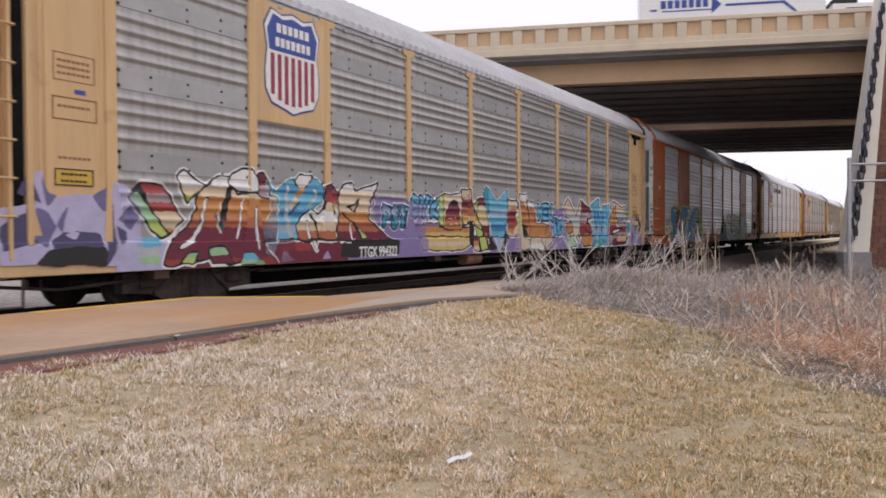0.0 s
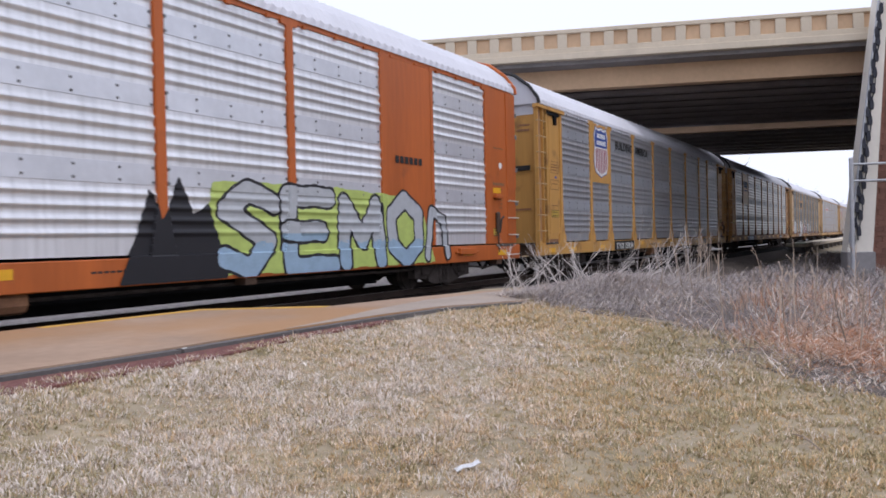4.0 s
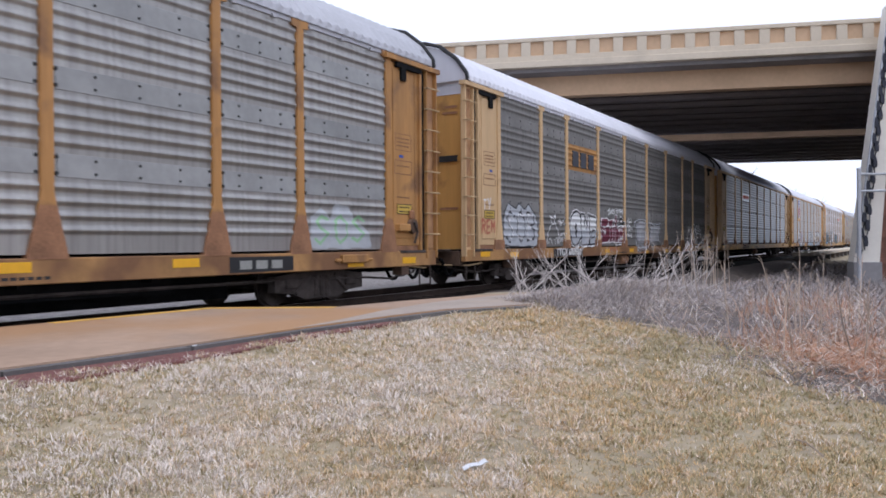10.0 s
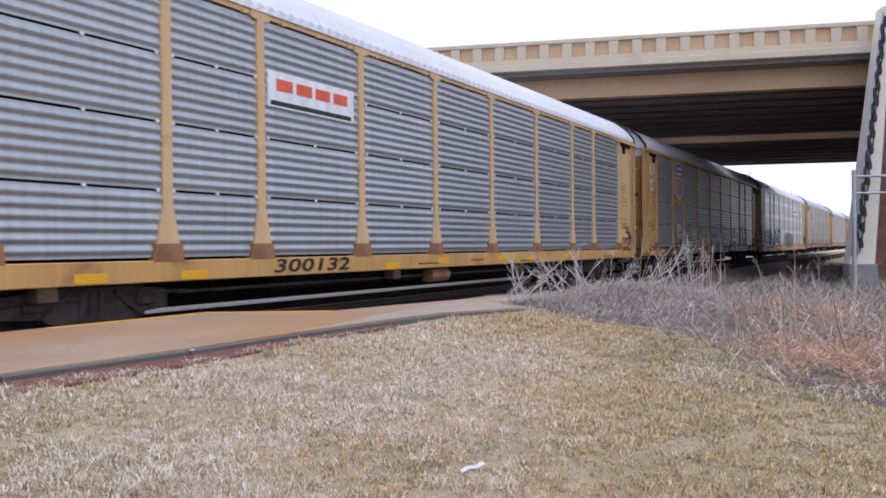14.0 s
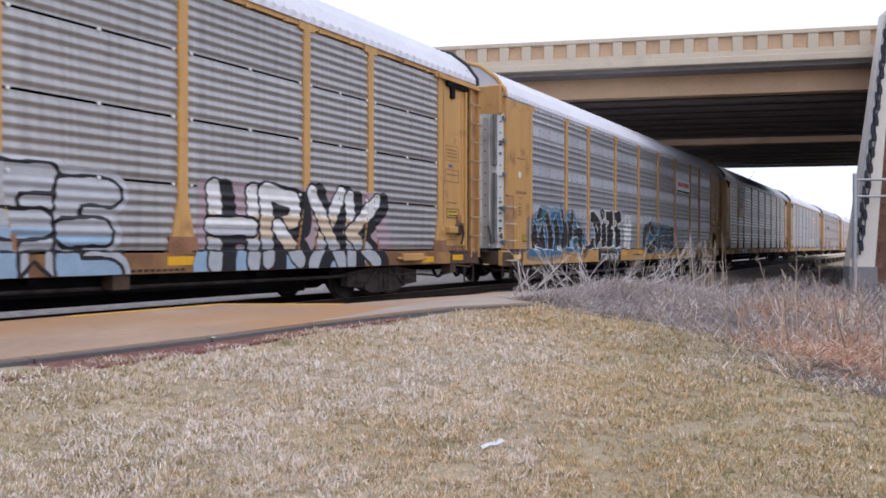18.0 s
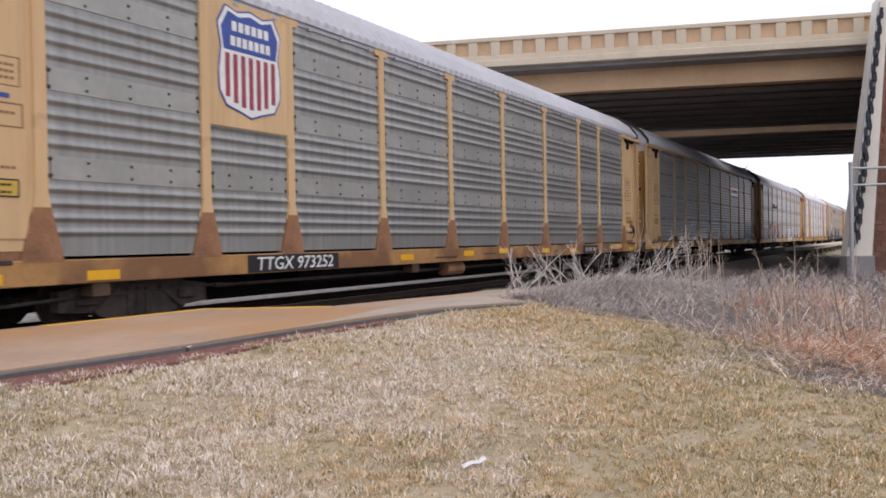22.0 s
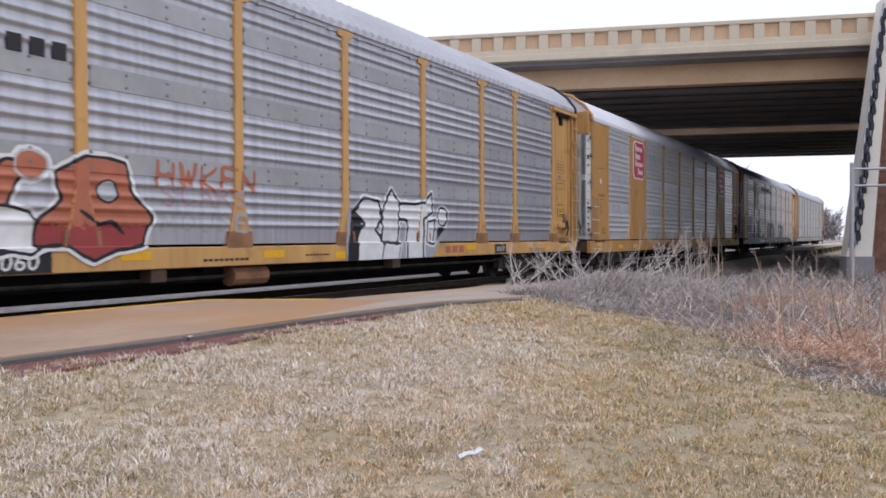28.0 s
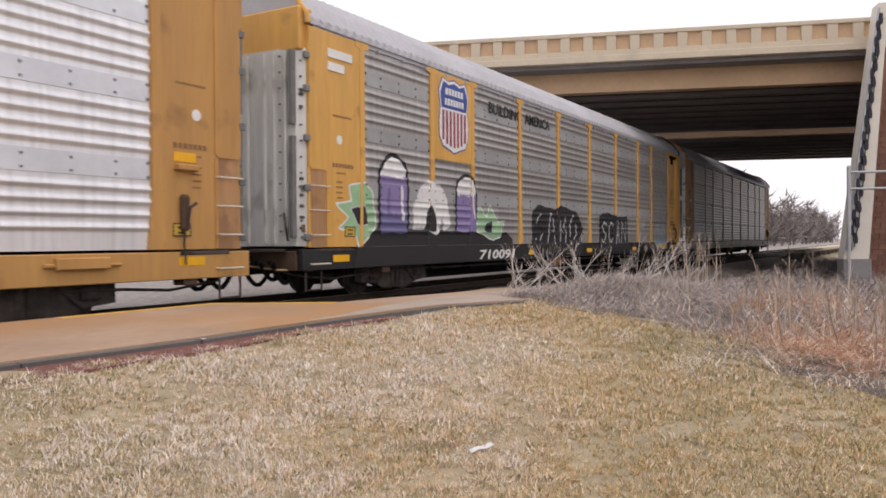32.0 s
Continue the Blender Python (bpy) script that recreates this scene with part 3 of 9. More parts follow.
def car(k, label, panels="rib", tone="mid", paint="yellow", roof="white", front="ladder", rear="ladder", solid=(), shield_bay=None, text=None, board=None, mark=True, sill=None, feet=True, flare=0.25, board_x=-6.75, lap=None, ends=None):
    """One covered car-carrier wagon; its place on the track is keyed at the end."""
    root = new("autorack_wagon")
    tagged(root, label, "rail wagon", "wagons of the train")
    P, S, R = PAINT[paint], STEEL[tone], ROOF[roof]
    foot = SILL_FOOT[k]
    root["sill_foot"] = foot
    sill_m = PAINT[sill] if sill in PAINT else (MARK if sill == "black" else P)
    shared_part("side_sill", (foot,), lambda: boxes((-END, END, -SIDE, -1.46, foot, SILL_T - 0.002), bevel=0.012), sill_m, root, "long painted side sill")
    shared_part("far_sill", (), lambda: boxes((-END, END, 1.46, SIDE, SILL_B, SILL_T)), P, root)
    shared_part("floor_deck", (), lambda: boxes((-END, END, -1.455, 1.455, 0.8, 0.9)), BLACK, root)
    shared_part("centre_sill", (), lambda: boxes((-END - 0.1, END + 0.1, -0.38, 0.38, 0.42, 0.79), (-8.4, 8.4, -0.4, 0.4, 0.1, 0.42), *[(x - 0.08, x + 0.08, -1.45, 1.45, 0.5, 0.79) for x in np.arange(-8, 8.1, 2.0)], (-6.5, 6.5, -1.2, -0.9, 0.32, 0.6)), BLACK, root)
    shared_part("far_side", (), lambda: boxes((-END + 0.3, END - 0.3, 1.46, 1.52, 0.9, EAVE)), S, root)
    shared_part("inner_deck", (), lambda: boxes((-END + 0.4, END - 0.4, -1.44, 1.44, 2.9, 2.98)), BLACK, root)
    shared_part("roof", (), roof_mesh, R, root, "ribbed curved roof")
    shared_part("top_rail", (), lambda: boxes((-END + 0.35, END - 0.35, -1.57, -1.44, EAVE - 0.055, EAVE + 0.05), *[(x, x + 0.1, -1.6, -1.5, EAVE - 0.08, EAVE - 0.02) for x in np.arange(-11.2, 11.3, 0.93)]), P if panels == "slot" or paint == "orange" else R, root)
    for i, (a, b) in enumerate(zip(POSTS, POSTS[1:])):
        w = round(b - a - 0.02, 3)
        if i in solid:
            shared_part("solid_panel", (w,), lambda: boxes((-w / 2, w / 2, -SIDE + 0.01, -1.47, 0.93, EAVE - 0.06), bevel=0.01), P, root, "solid painted side panel", at=((a + b) / 2, 0, 0))
            continue
        for r in range(4):
            shared_part("panel", (w, panels, r), lambda: panel_mesh(w, panels, r), S, root, at=((a + b) / 2, -PANEL, ROWS[panels][r][0]))
    for i, p in enumerate(POSTS):
        if (i in solid or i - 1 in solid) and paint in ("orange", "tan"):
            shared_part("post", ("slim",), lambda: boxes((-0.06, 0.06, -SIDE, -1.47, 0.93, EAVE)), P, root, at=(p, 0, 0))
            if paint == "tan":
                shared_part("gusset", (), lambda: prism([(-0.07, 1.75), (0.07, 1.75), (0.24, 0.93), (-0.24, 0.93)], -SIDE - 0.012, -1.47, across=True), P, root, at=(p, 0, 0))
            continue
        f = flare
        shared_part("post", (f,), lambda: post_mesh(f), P, root, at=(p, 0, 0))
        if feet == "tall":
            shared_part("post_foot", (f, "tall"), lambda: tall_foot_mesh(f), RUSTY, root, "rusty flared post foot", at=(p, 0, 0))
        elif feet:
            shared_part("post_foot", (f,), lambda: post_foot_mesh(f), P if feet == "paint" else RUSTY, root, "" if feet == "paint" else "rusty flared post foot", at=(p, 0, 0))
    shared_part("bolt_pattern", (panels,), lambda: dots_mesh(panels), (DULL_BOLT if tone in ("bright", "silver") else MARK) if panels == "rib" else WHITE, root)["kind"] = "stuff"
    if panels == "rib":
        for i, (a, b) in enumerate(zip(POSTS, POSTS[1:])):
            if i in solid:
                continue
            w = round(b - a - 0.26, 3)
            for r in (1, 2, 3):
                shared_part("lap_plate", (w,), lambda: boxes((-w / 2, w / 2, -PANEL - 0.012, -PANEL + 0.005, -0.15, 0.15), bevel=0.002), LAP[lap or tone], root, at=((a + b) / 2 + 0.02 * math.sin(a * 9 + r), 0, ROWS["rib"][r][0] + 0.01 * math.sin(a * 5 + r)))
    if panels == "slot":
        # added black sheet stands in for the unlit inside behind the panels
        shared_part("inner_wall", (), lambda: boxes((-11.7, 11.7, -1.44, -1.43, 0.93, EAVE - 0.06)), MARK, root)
    for s, kind in ((-1, front), (1, rear)):
        end_of_car(root, s, kind, PAINT[ends] if ends else P, R, paint)
    for x in (-10.03, 10.03):
        bogie(root, x, k)
    for s in (-1, 1):
        shared_part("coupler", (s,), lambda: boxes(tuple(sorted((s * END, s * 14.26))) + (-0.13, 0.13, 0.55, 0.82), tuple(sorted((s * 14.0, s * 14.27))) + (-0.2, 0.2, 0.5, 0.88), bevel=0.03), COUPLER, root, "rusty knuckle coupler")
        for yy, dr in ((-0.45, 0.4), (-0.75, 0.3), (-1.05, 0.36)):
            shared_part("air_hose", (s, yy), lambda: tubes(hose_points(s, yy, dr, 0.95 if yy > -0.7 else 0.75), 0.042, 6), BLACK, root)
        shared_part("end_sill", (s,), lambda: boxes(tuple(sorted((s * (END - 0.16), s * (END + 0.02)))) + (-1.44, 1.44, 0.5, 0.86), bevel=0.015), GRIMY, root, "grimy end sill")
        shared_part("crossover_step", (s,), lambda: boxes(tuple(sorted((s * (END + 0.03), s * (END + 0.3)))) + (-1.2, -0.35, 0.86, 0.9), bevel=0.006), SOOT, root)
        shared_part("air_reservoir", (s,), lambda: tube(bmesh.new(), (s * 11.95, -0.9, 0.58), (s * 12.9, -0.9, 0.58), 0.14, 0.14, 12), BLACK, root)
        shared_part("brake_pipe", (s,), lambda: tubes([(s * 8.4, -1.2, 0.42), (s * 11.4, -1.25, 0.36), (s * 12.3, -1.2, 0.3), (s * 13.3, -1.15, 0.4), (s * 13.75, -0.95, 0.55)], 0.024, 6), SOOT, root)
        shared_part("wear_plate", (s,), lambda: boxes(tuple(sorted((s * 12.15, s * 13.15))) + (-SIDE - 0.015, -1.5, 0.84, 0.9), bevel=0.01), SOOT, root, "dark worn step plate on the sill")
        for z, w in ((4.4, 0.34), (4.25, 0.42), (1.9, 0.5)):
            shared_part("end_stencil", (s, w), lambda: boxes(tuple(sorted((s * 13.36, s * 13.367))) + (-1.25, -1.25 + w, -0.03, 0.03)), RUSTY, root, at=(0, 0, z))
        shared_part("uncoupling_rod", (s,), lambda: tubes([(s * 12.6, -1.5, 0.55), (s * 13.3, -1.5, 0.5), (s * 13.75, -1.1, 0.52), (s * 13.75, -0.2, 0.6)], 0.018, 5), ROD, root)
        shared_part("stirrup_step", (s,), lambda: tubes([(s * 13.45, -1.52, 0.5), (s * 13.45, -1.52, 0.14), (s * 13.0, -1.52, 0.14), (s * 13.0, -1.52, 0.5)], 0.022, 5), SOOT, root)
    for x in (-12.6, -10.6, -8.3, -5.9, -3.3, -0.9, 1.6, 4.0, 6.4, 8.4, 10.9, 12.5):
        x += 0.3 * math.sin(k * 3.1 + x)
        if (board and board_x - 0.2 < x < board_x + 2.6) or 7.1 < x < 9.0:
            continue
        shared_part("reflector", (), lambda: boxes((-0.25, 0.25, -SIDE - 0.006, -SIDE, -0.065, 0.065)), REFLECT, root, at=(x, 0, 0.72 + 0.06 * math.sin(x * 7 + k)))
    shared_part("sill_bracket", (), lambda: boxes((-0.4, 0.4, -SIDE - 0.09, -SIDE, 0.0, 0.16), (-0.55, -0.4, -SIDE - 0.06, -SIDE, 0.03, 0.09), (0.4, 0.6, -SIDE - 0.05, -SIDE, 0.03, 0.08), bevel=0.015), P, root, at=(10.5, 0, 0.68))
    for x in (-10.9, -3.0, 3.2, 12.4):
        shared_part("jacking_pad", (), lambda: boxes((-0.14, 0.14, -1.55, -1.3, 0.38, 0.62), bevel=0.01), GRIMY, root, at=(x, 0, 0))
    shared_part("brake_rod", (), lambda: tubes([(-8.6, -1.25, 0.4), (8.6, -1.25, 0.4)], 0.03, 5), SOOT, root)
    shared_part("brake_cylinder", (), lambda: tube(bmesh.new(), (-1.4, -1.3, 0.4), (-0.6, -1.3, 0.4), 0.17, 0.17, 10), RUSTY, root, "rusty brake cylinder")
    if board:
        if board[0] == "dark":
            part("number_board", boxes((board_x, board_x + 2.4, -SIDE - 0.004, -SIDE, foot + 0.015, SILL_T - 0.02)), MARK, root, "black board with white number")
            words("lettering", board[1], 0.31, WHITE, root, board_x + 0.2, -SIDE - 0.006, foot + 0.055, width=2.0, bold=0.002, shear=0.12)
        elif board[0] == "plain":
            words("lettering", board[1], 0.33, MARK if len(board) < 3 else WHITE, root, board_x + 0.15, -SIDE - (0.022 if len(board) > 2 else 0.006), foot + 0.06, width=2.1, bold=0.006, shear=0.15)
    if shield_bay is not None:
        a, b = POSTS[shield_bay], POSTS[shield_bay + 1]
        part("placard", boxes((a, b, -SIDE + 0.003, -1.47, 2.92, EAVE - 0.02), bevel=0.008), P, root, "painted placard panel")
        shield(root, (a + b) / 2, 3.98, 1.42, 1.72)
    if text:
        tx, tz, tw, body = text
        words("slogan", body, 0.42, MARK, root, tx, -SIDE + 0.012, tz, width=tw, bold=0.008)
    if mark:
        m0, m1 = (7.3, 8.8) if mark == "wide" else (7.75, 8.4)
        part("owner_mark", boxes((m0, m1, -SIDE - 0.004, -SIDE, foot + 0.03, SILL_T - 0.05)), MARK, root, "black owner's board")
        bars("owner_lettering", root, GREENISH, m0 + 0.15 * (m1 - m0), m1 - 0.12 * (m1 - m0), foot + 0.08, 0.78, 3, -SIDE - 0.004)
    if k in (1, 3, 4):
        for a, b in (((12.2, 13.59),) if k != 4 else ((-13.59, -12.3),)):
            part("sill_end", boxes((a, b, -SIDE - 0.004, -1.5, foot - 0.01, SILL_T - 0.05), bevel=0.004), GRIMY, root, "soot-stained rusty end of the sill")
    bars("small_stencil", root, MARK, -2.2, -1.2, 0.66, 0.7, 9, -SIDE)
    bars("small_stencil", root, MARK, 0.2, 0.9, 0.7, 0.73, 7, -SIDE)
    bars("small_stencil", root, MARK, 3.1, 4.3, 0.62, 0.66, 11, -SIDE)
    return root


def rim_boxes(x0, x1, z0, z1, w, y0, y1):
    """A flat rectangular outline."""
    return boxes((x0, x1, y0, y1, z0, z0 + w), (x0, x1, y0, y1, z1 - w, z1), (x0, x0 + w, y0, y1, z0 + w, z1 - w), (x1 - w, x1, y0, y1, z0 + w, z1 - w))


def notice_plate(root, x0, x1, z0, z1, y):
    """Dull yellow notice with a black border and two lines of lettering bars."""
    plate = shared_part("notice", (x0, z0), lambda: boxes((x0, x1, y - 0.006, y + 0.004, z0, z1)), NOTICE, root, "dull yellow notice plate with black border")
    shared_part("notice_border", (x0, z0), lambda: rim_boxes(x0, x1, z0, z1, 0.018, y - 0.009, y - 0.006), MARK, plate)
    h = (z1 - z0) / 5
    for i in (1, 3):
        bars("notice_text", plate, MARK, x0 + 0.09, x1 - 0.09, z0 + i * h, z0 + (i + 0.7) * h, 6, y - 0.006)


def end_of_car(root, s, kind, P, R, paint):
    def span(a, b):
        return tuple(sorted((s * a, s * b)))
    if kind == "ladder":
        shared_part("side_door", (s,), lambda: boxes(span(11.75, 12.95) + (-1.56, -1.48, 1.0, 4.82), bevel=0.008), P, root, "painted sliding door at the car's end")
        shared_part("door_skin", (s,), lambda: boxes(span(11.92, 12.72) + (-1.578, -1.561, 1.15, 4.68), bevel=0.012), P, root)
        shared_part("door_fold", (s,), lambda: boxes(span(12.76, 12.8) + (-1.572, -1.559, 1.02, 4.78), bevel=0.004), P, root)
        shared_part("door_edge", (s,), lambda: boxes(span(12.9, 12.98) + (-1.62, -1.5, 0.9, 4.9), bevel=0.006), P, root)
        shared_part("door_brace", (s,), lambda: prism([(s * 12.78, 1.02), (s * 12.94, 1.6), (s * 12.94, 1.02)], -1.585, -1.561, across=True), P, root)
        # black filler stands in for the shade in the gap beside the ladder plate
        shared_part("dark_slot", (s,), lambda: boxes(span(12.96, 13.165) + (-1.548, -1.42, 0.9, 4.9)), BLACK, root)
        plate = shared_part("ladder_plate", (s,), lambda: ladder_plate_mesh(s), P, root, "tall end plate that carries the ladder")
        shared_part("ladder_back", (s,), lambda: boxes(span(13.235, 13.555) + (-1.536, -1.528, 0.95, 4.8)), LADDER_BACK, plate, "rust-streaked plate behind the rungs")
        for xx in (13.195, 13.595):
            shared_part("ladder_stile", (), lambda: boxes((-0.025, 0.025, -0.09, 0.0, 0.72, 4.86), bevel=0.005), P, plate, at=(s * xx, -1.531, 0))
        for z in np.arange(1.25, 4.8, 0.46):
            shared_part("ladder_rung", (), lambda: rung_mesh(0.48), ROD, plate, at=(s * 13.395, -1.62, float(z)))
        shared_part("door_rail", (s,), lambda: boxes(span(11.6, 13.7) + (-1.66, -1.5, EAVE - 0.12, EAVE - 0.02)), P, root)
        shared_part("door_hanger", (s,), lambda: boxes(span(12.0, 12.95) + (-1.64, -1.56, EAVE - 0.24, EAVE - 0.13), span(12.18, 12.36) + (-1.64, -1.56, EAVE - 0.5, EAVE - 0.2), bevel=0.01), BLACK, root)
        shared_part("end_door", (s,), lambda: boxes(span(13.25, 13.35) + (-1.4, 1.4, 0.9, 4.75), span(13.3, 13.4) + (-0.04, 0.04, 0.9, 4.75)), PAINT["dirty"] if paint == "yellow" else PAINT["gold"] if paint == "cream" else P, root, "closed end door")
        shared_part("end_hood", (s,), lambda: boxes(span(13.22, 13.36) + (-1.45, 1.45, 4.7, 5.35)), R, root)
        shared_part("dark_plate", (s,), lambda: boxes(span(13.35, 13.4) + (-1.25, -0.75, 3.05, 3.2)), MARK, root)
        shared_part("end_hoop", (s,), hoop_mesh, MARK, root, at=(s * 13.5, 0, 0))
        shared_part("door_foot", (s,), lambda: boxes(span(11.75, 13.0) + (-1.55, -1.45, 0.86, 1.02)), RUSTY, root)
        shared_part("stencil_box", (s, 1), lambda: rim_boxes(*span(12.0, 12.6), 3.0, 3.36, 0.014, -1.5815, -1.577), FADED_STENCIL, root, "stencilled outline round small lettering")
        shared_part("stencil_box", (s, 2), lambda: rim_boxes(*span(11.97, 12.62), 2.5, 2.8, 0.02, -1.5815, -1.577), FADED_STENCIL, root, "stencilled outline")
        for z in (3.24, 3.16, 3.08, 2.66, 2.0):
            bars("stencil", root, GREENISH if paint == "orange" else FADED_STENCIL, *span(12.06, 12.54), z, z + 0.035, 7, -1.578)
        shared_part("blue_sticker", (s,), lambda: boxes(span(12.14, 12.3) + (-1.582, -1.577, 2.85, 2.91)), BLUE, root, "small blue sticker")
        notice_plate(root, *span(12.04, 12.6), 1.66, 1.88, -1.58)
        if s > 0:
            shared_part("handbrake_bracket", (), lambda: boxes((12.0, 12.4, -1.7, -1.56, 1.3, 1.46), bevel=0.02), P, root)
            shared_part("handbrake_lever", (), lambda: tubes([(12.6, -1.66, 1.05), (12.64, -1.71, 1.3), (12.5, -1.72, 1.5)], 0.026, 6), SOOT, root)
            shared_part("handbrake_wheel", (), lambda: tube(bmesh.new(), (12.56, -1.68, 1.42), (12.56, -1.6, 1.42), 0.15, 0.17, 12), GRIMY, root, "sooty handbrake wheel housing")
            shared_part("handbrake_gear", (), lambda: boxes((12.48, 12.62, -1.67, -1.575, 1.56, 1.76), bevel=0.03), RUSTY, root)
    else:
        shared_part("side_end_panel", (s,), lambda: boxes(span(11.75, 13.42) + (-1.58, -1.46, 0.92, EAVE), bevel=0.01), P, root, "painted panel at the car's end")
        shared_part("upper_end_plate", (s,), lambda: prism([(s * 12.86, EAVE - 0.03), (s * 12.86, 2.42), (s * 12.92, 2.36), (s * 13.36, 2.36), (s * 13.41, 2.42), (s * 13.41, EAVE - 0.03)], -1.602, -1.578, across=True), P, root, "raised round-cornered plate over the ladder")
        door = shared_part("radial_door", (s,), lambda: radial_door_mesh(s), SILVER, root, "grimy silver rounded end door")
        for yy in (-1.22, -0.95, -0.72, -0.3):
            shared_part("door_rib", (s,), lambda: boxes(span(13.575, 13.65) + (-0.022, 0.022, 1.0, 4.5), bevel=0.01), SILVER, door, at=(0, yy, 0))
        for z0, z1 in ((1.1, 2.95), (3.15, 4.5)):
            shared_part("latch_bar", (s, z0), lambda: boxes(span(13.55, 13.66) + (-1.42, -1.32, z0, z1), bevel=0.012), HINGE, door, "dark grey latch bar")
        shared_part("bolt_row", (s,), lambda: boxes(*[span(13.5, 13.53) + (-1.51, -1.475, z, z + 0.035) for z in np.arange(1.1, 4.5, 0.29)], *[span(13.6, 13.63) + (-1.1, -1.065, z, z + 0.035) for z in np.arange(1.2, 4.5, 0.29)]), DULL_BOLT, door)["kind"] = "stuff"
        for i, z in enumerate((1.25, 1.45, 1.65, 1.85, 2.0, 2.15, 3.45, 3.68, 3.76)):
            w = (0.05, 0.08, 0.06)[i % 3]
            shared_part("door_stencil", (s, w), lambda: boxes(span(13.46, 13.52) + (-1.498 - w / 2, -1.497 + w / 2, 0, 0.05)), SLATE_MARK, door, at=(0, 0.02, z))
        shared_part("rust_patch", (s,), lambda: boxes(span(13.46, 13.49) + (-1.535, -1.46, 1.2, 1.34)), RUSTY, door, "small rusty plate")
        shared_part("door_handle", (s,), lambda: tubes([(s * 13.62, -1.25, 1.05), (s * 13.7, -1.28, 1.3), (s * 13.66, -1.2, 1.55)], 0.025, 6), SOOT, door)
        shared_part("end_hood", (s, "d"), lambda: boxes(span(13.2, 13.575) + (-1.52, 1.52, 4.5, 5.3), bevel=0.03), P if paint in ("yellow", "amber", "tan") else R, root)
        for z in (1.05, 1.95, 2.85, 3.75, 4.35):
            shared_part("door_hinge", (s,), lambda: boxes(span(13.38, 13.52) + (-1.61, -1.54, 0, 0.12), bevel=0.012), HINGE, root, at=(0, 0, z))
        # flat plate: darker rusty paint also carries the shade of the inset
        rec = shared_part("ladder_recess", (s,), lambda: boxes(span(12.93, 13.36) + (-1.584, -1.578, 0.93, 2.355)), LADDER_BACK if paint != "orange" else P, root, "rust-streaked ladder recess, a flat plate with the inset's shade in its colour")
        shared_part("recess_edge", (s,), lambda: boxes(span(12.86, 12.92) + (-1.602, -1.578, 0.93, 2.35), bevel=0.006), P, rec)
        for z in (0.62, 1.15, 1.6, 2.05):
            shared_part("ladder_rung", (), lambda: rung_mesh(0.5), PALE_ROD, rec, at=(s * 13.14, -1.62, float(z)))
        notice_plate(root, *span(12.02, 12.36), 1.12, 1.32, -1.584)
        shared_part("round_sticker", (s,), lambda: tube(bmesh.new(), (s * 12.5, -1.578, 2.97), (s * 12.5, -1.583, 2.97), 0.09, 0.09, 14), WHITE, root, "white round sticker")
        for z, x0, x1, h, n in ((3.4, 12.1, 12.7, 0.035, 8), (2.44, 12.05, 12.72, 0.08, 7), (2.32, 12.3, 12.6, 0.03, 5), (2.15, 12.4, 12.6, 0.03, 4), (2.05, 12.4, 12.6, 0.03, 4), (1.95, 12.42, 12.6, 0.03, 4), (1.85, 12.4, 12.58, 0.03, 4)):
            bars("stencil", root, FADED_STENCIL, *span(x0, x1), z, z + h, n, -1.5815)
        if s > 0:
            shared_part("handbrake_bracket", ("door",), lambda: boxes((12.06, 12.46, -1.69, -1.56, 2.1, 2.2), bevel=0.02), P, root)
            shared_part("reflective_tag", (), lambda: boxes((12.05, 12.48, -1.59, -1.575, 2.24, 2.38)), REFLECT, root, "yellow reflective plate")
            shared_part("handbrake_gear", ("door",), lambda: boxes((12.14, 12.3, -1.68, -1.575, 1.2, 1.75), bevel=0.04), GRIMY, root, "sooty handbrake gear")
            shared_part("handbrake_lever", ("door",), lambda: tubes([(12.2, -1.68, 1.2), (12.24, -1.72, 1.55), (12.36, -1.72, 1.62)], 0.026, 6), SOOT, root)
            shared_part("brake_chain", (), lambda: tubes([(12.2, -1.64, 1.2), (12.18, -1.65, 1.0), (12.22, -1.64, 0.7)], 0.018, 5), SOOT, root)
        shared_part("end_hoop", (s,), hoop_mesh, P, root, at=(s * 13.45, 0, 0))


def radial_door_mesh(s):
    pts = [(s * 13.42, -1.54), (s * 13.56, -1.4), (s * 13.6, -0.6), (s * 13.6, 1.5), (s * 13.3, 1.5), (s * 13.3, -1.5)]
    bm = bmesh.new()
    lo = [bm.verts.new((x, y, 0.95)) for x, y in pts]
    hi = [bm.verts.new((x, y, 4.55)) for x, y in pts]
    for i in range(len(pts)):
        j = (i + 1) % len(pts)
        bm.faces.new((lo[i], lo[j], hi[j], hi[i]))
    bm.faces.new(lo)
    bm.faces.new(hi)
    bmesh.ops.recalc_face_normals(bm, faces=bm.faces)
    return bm

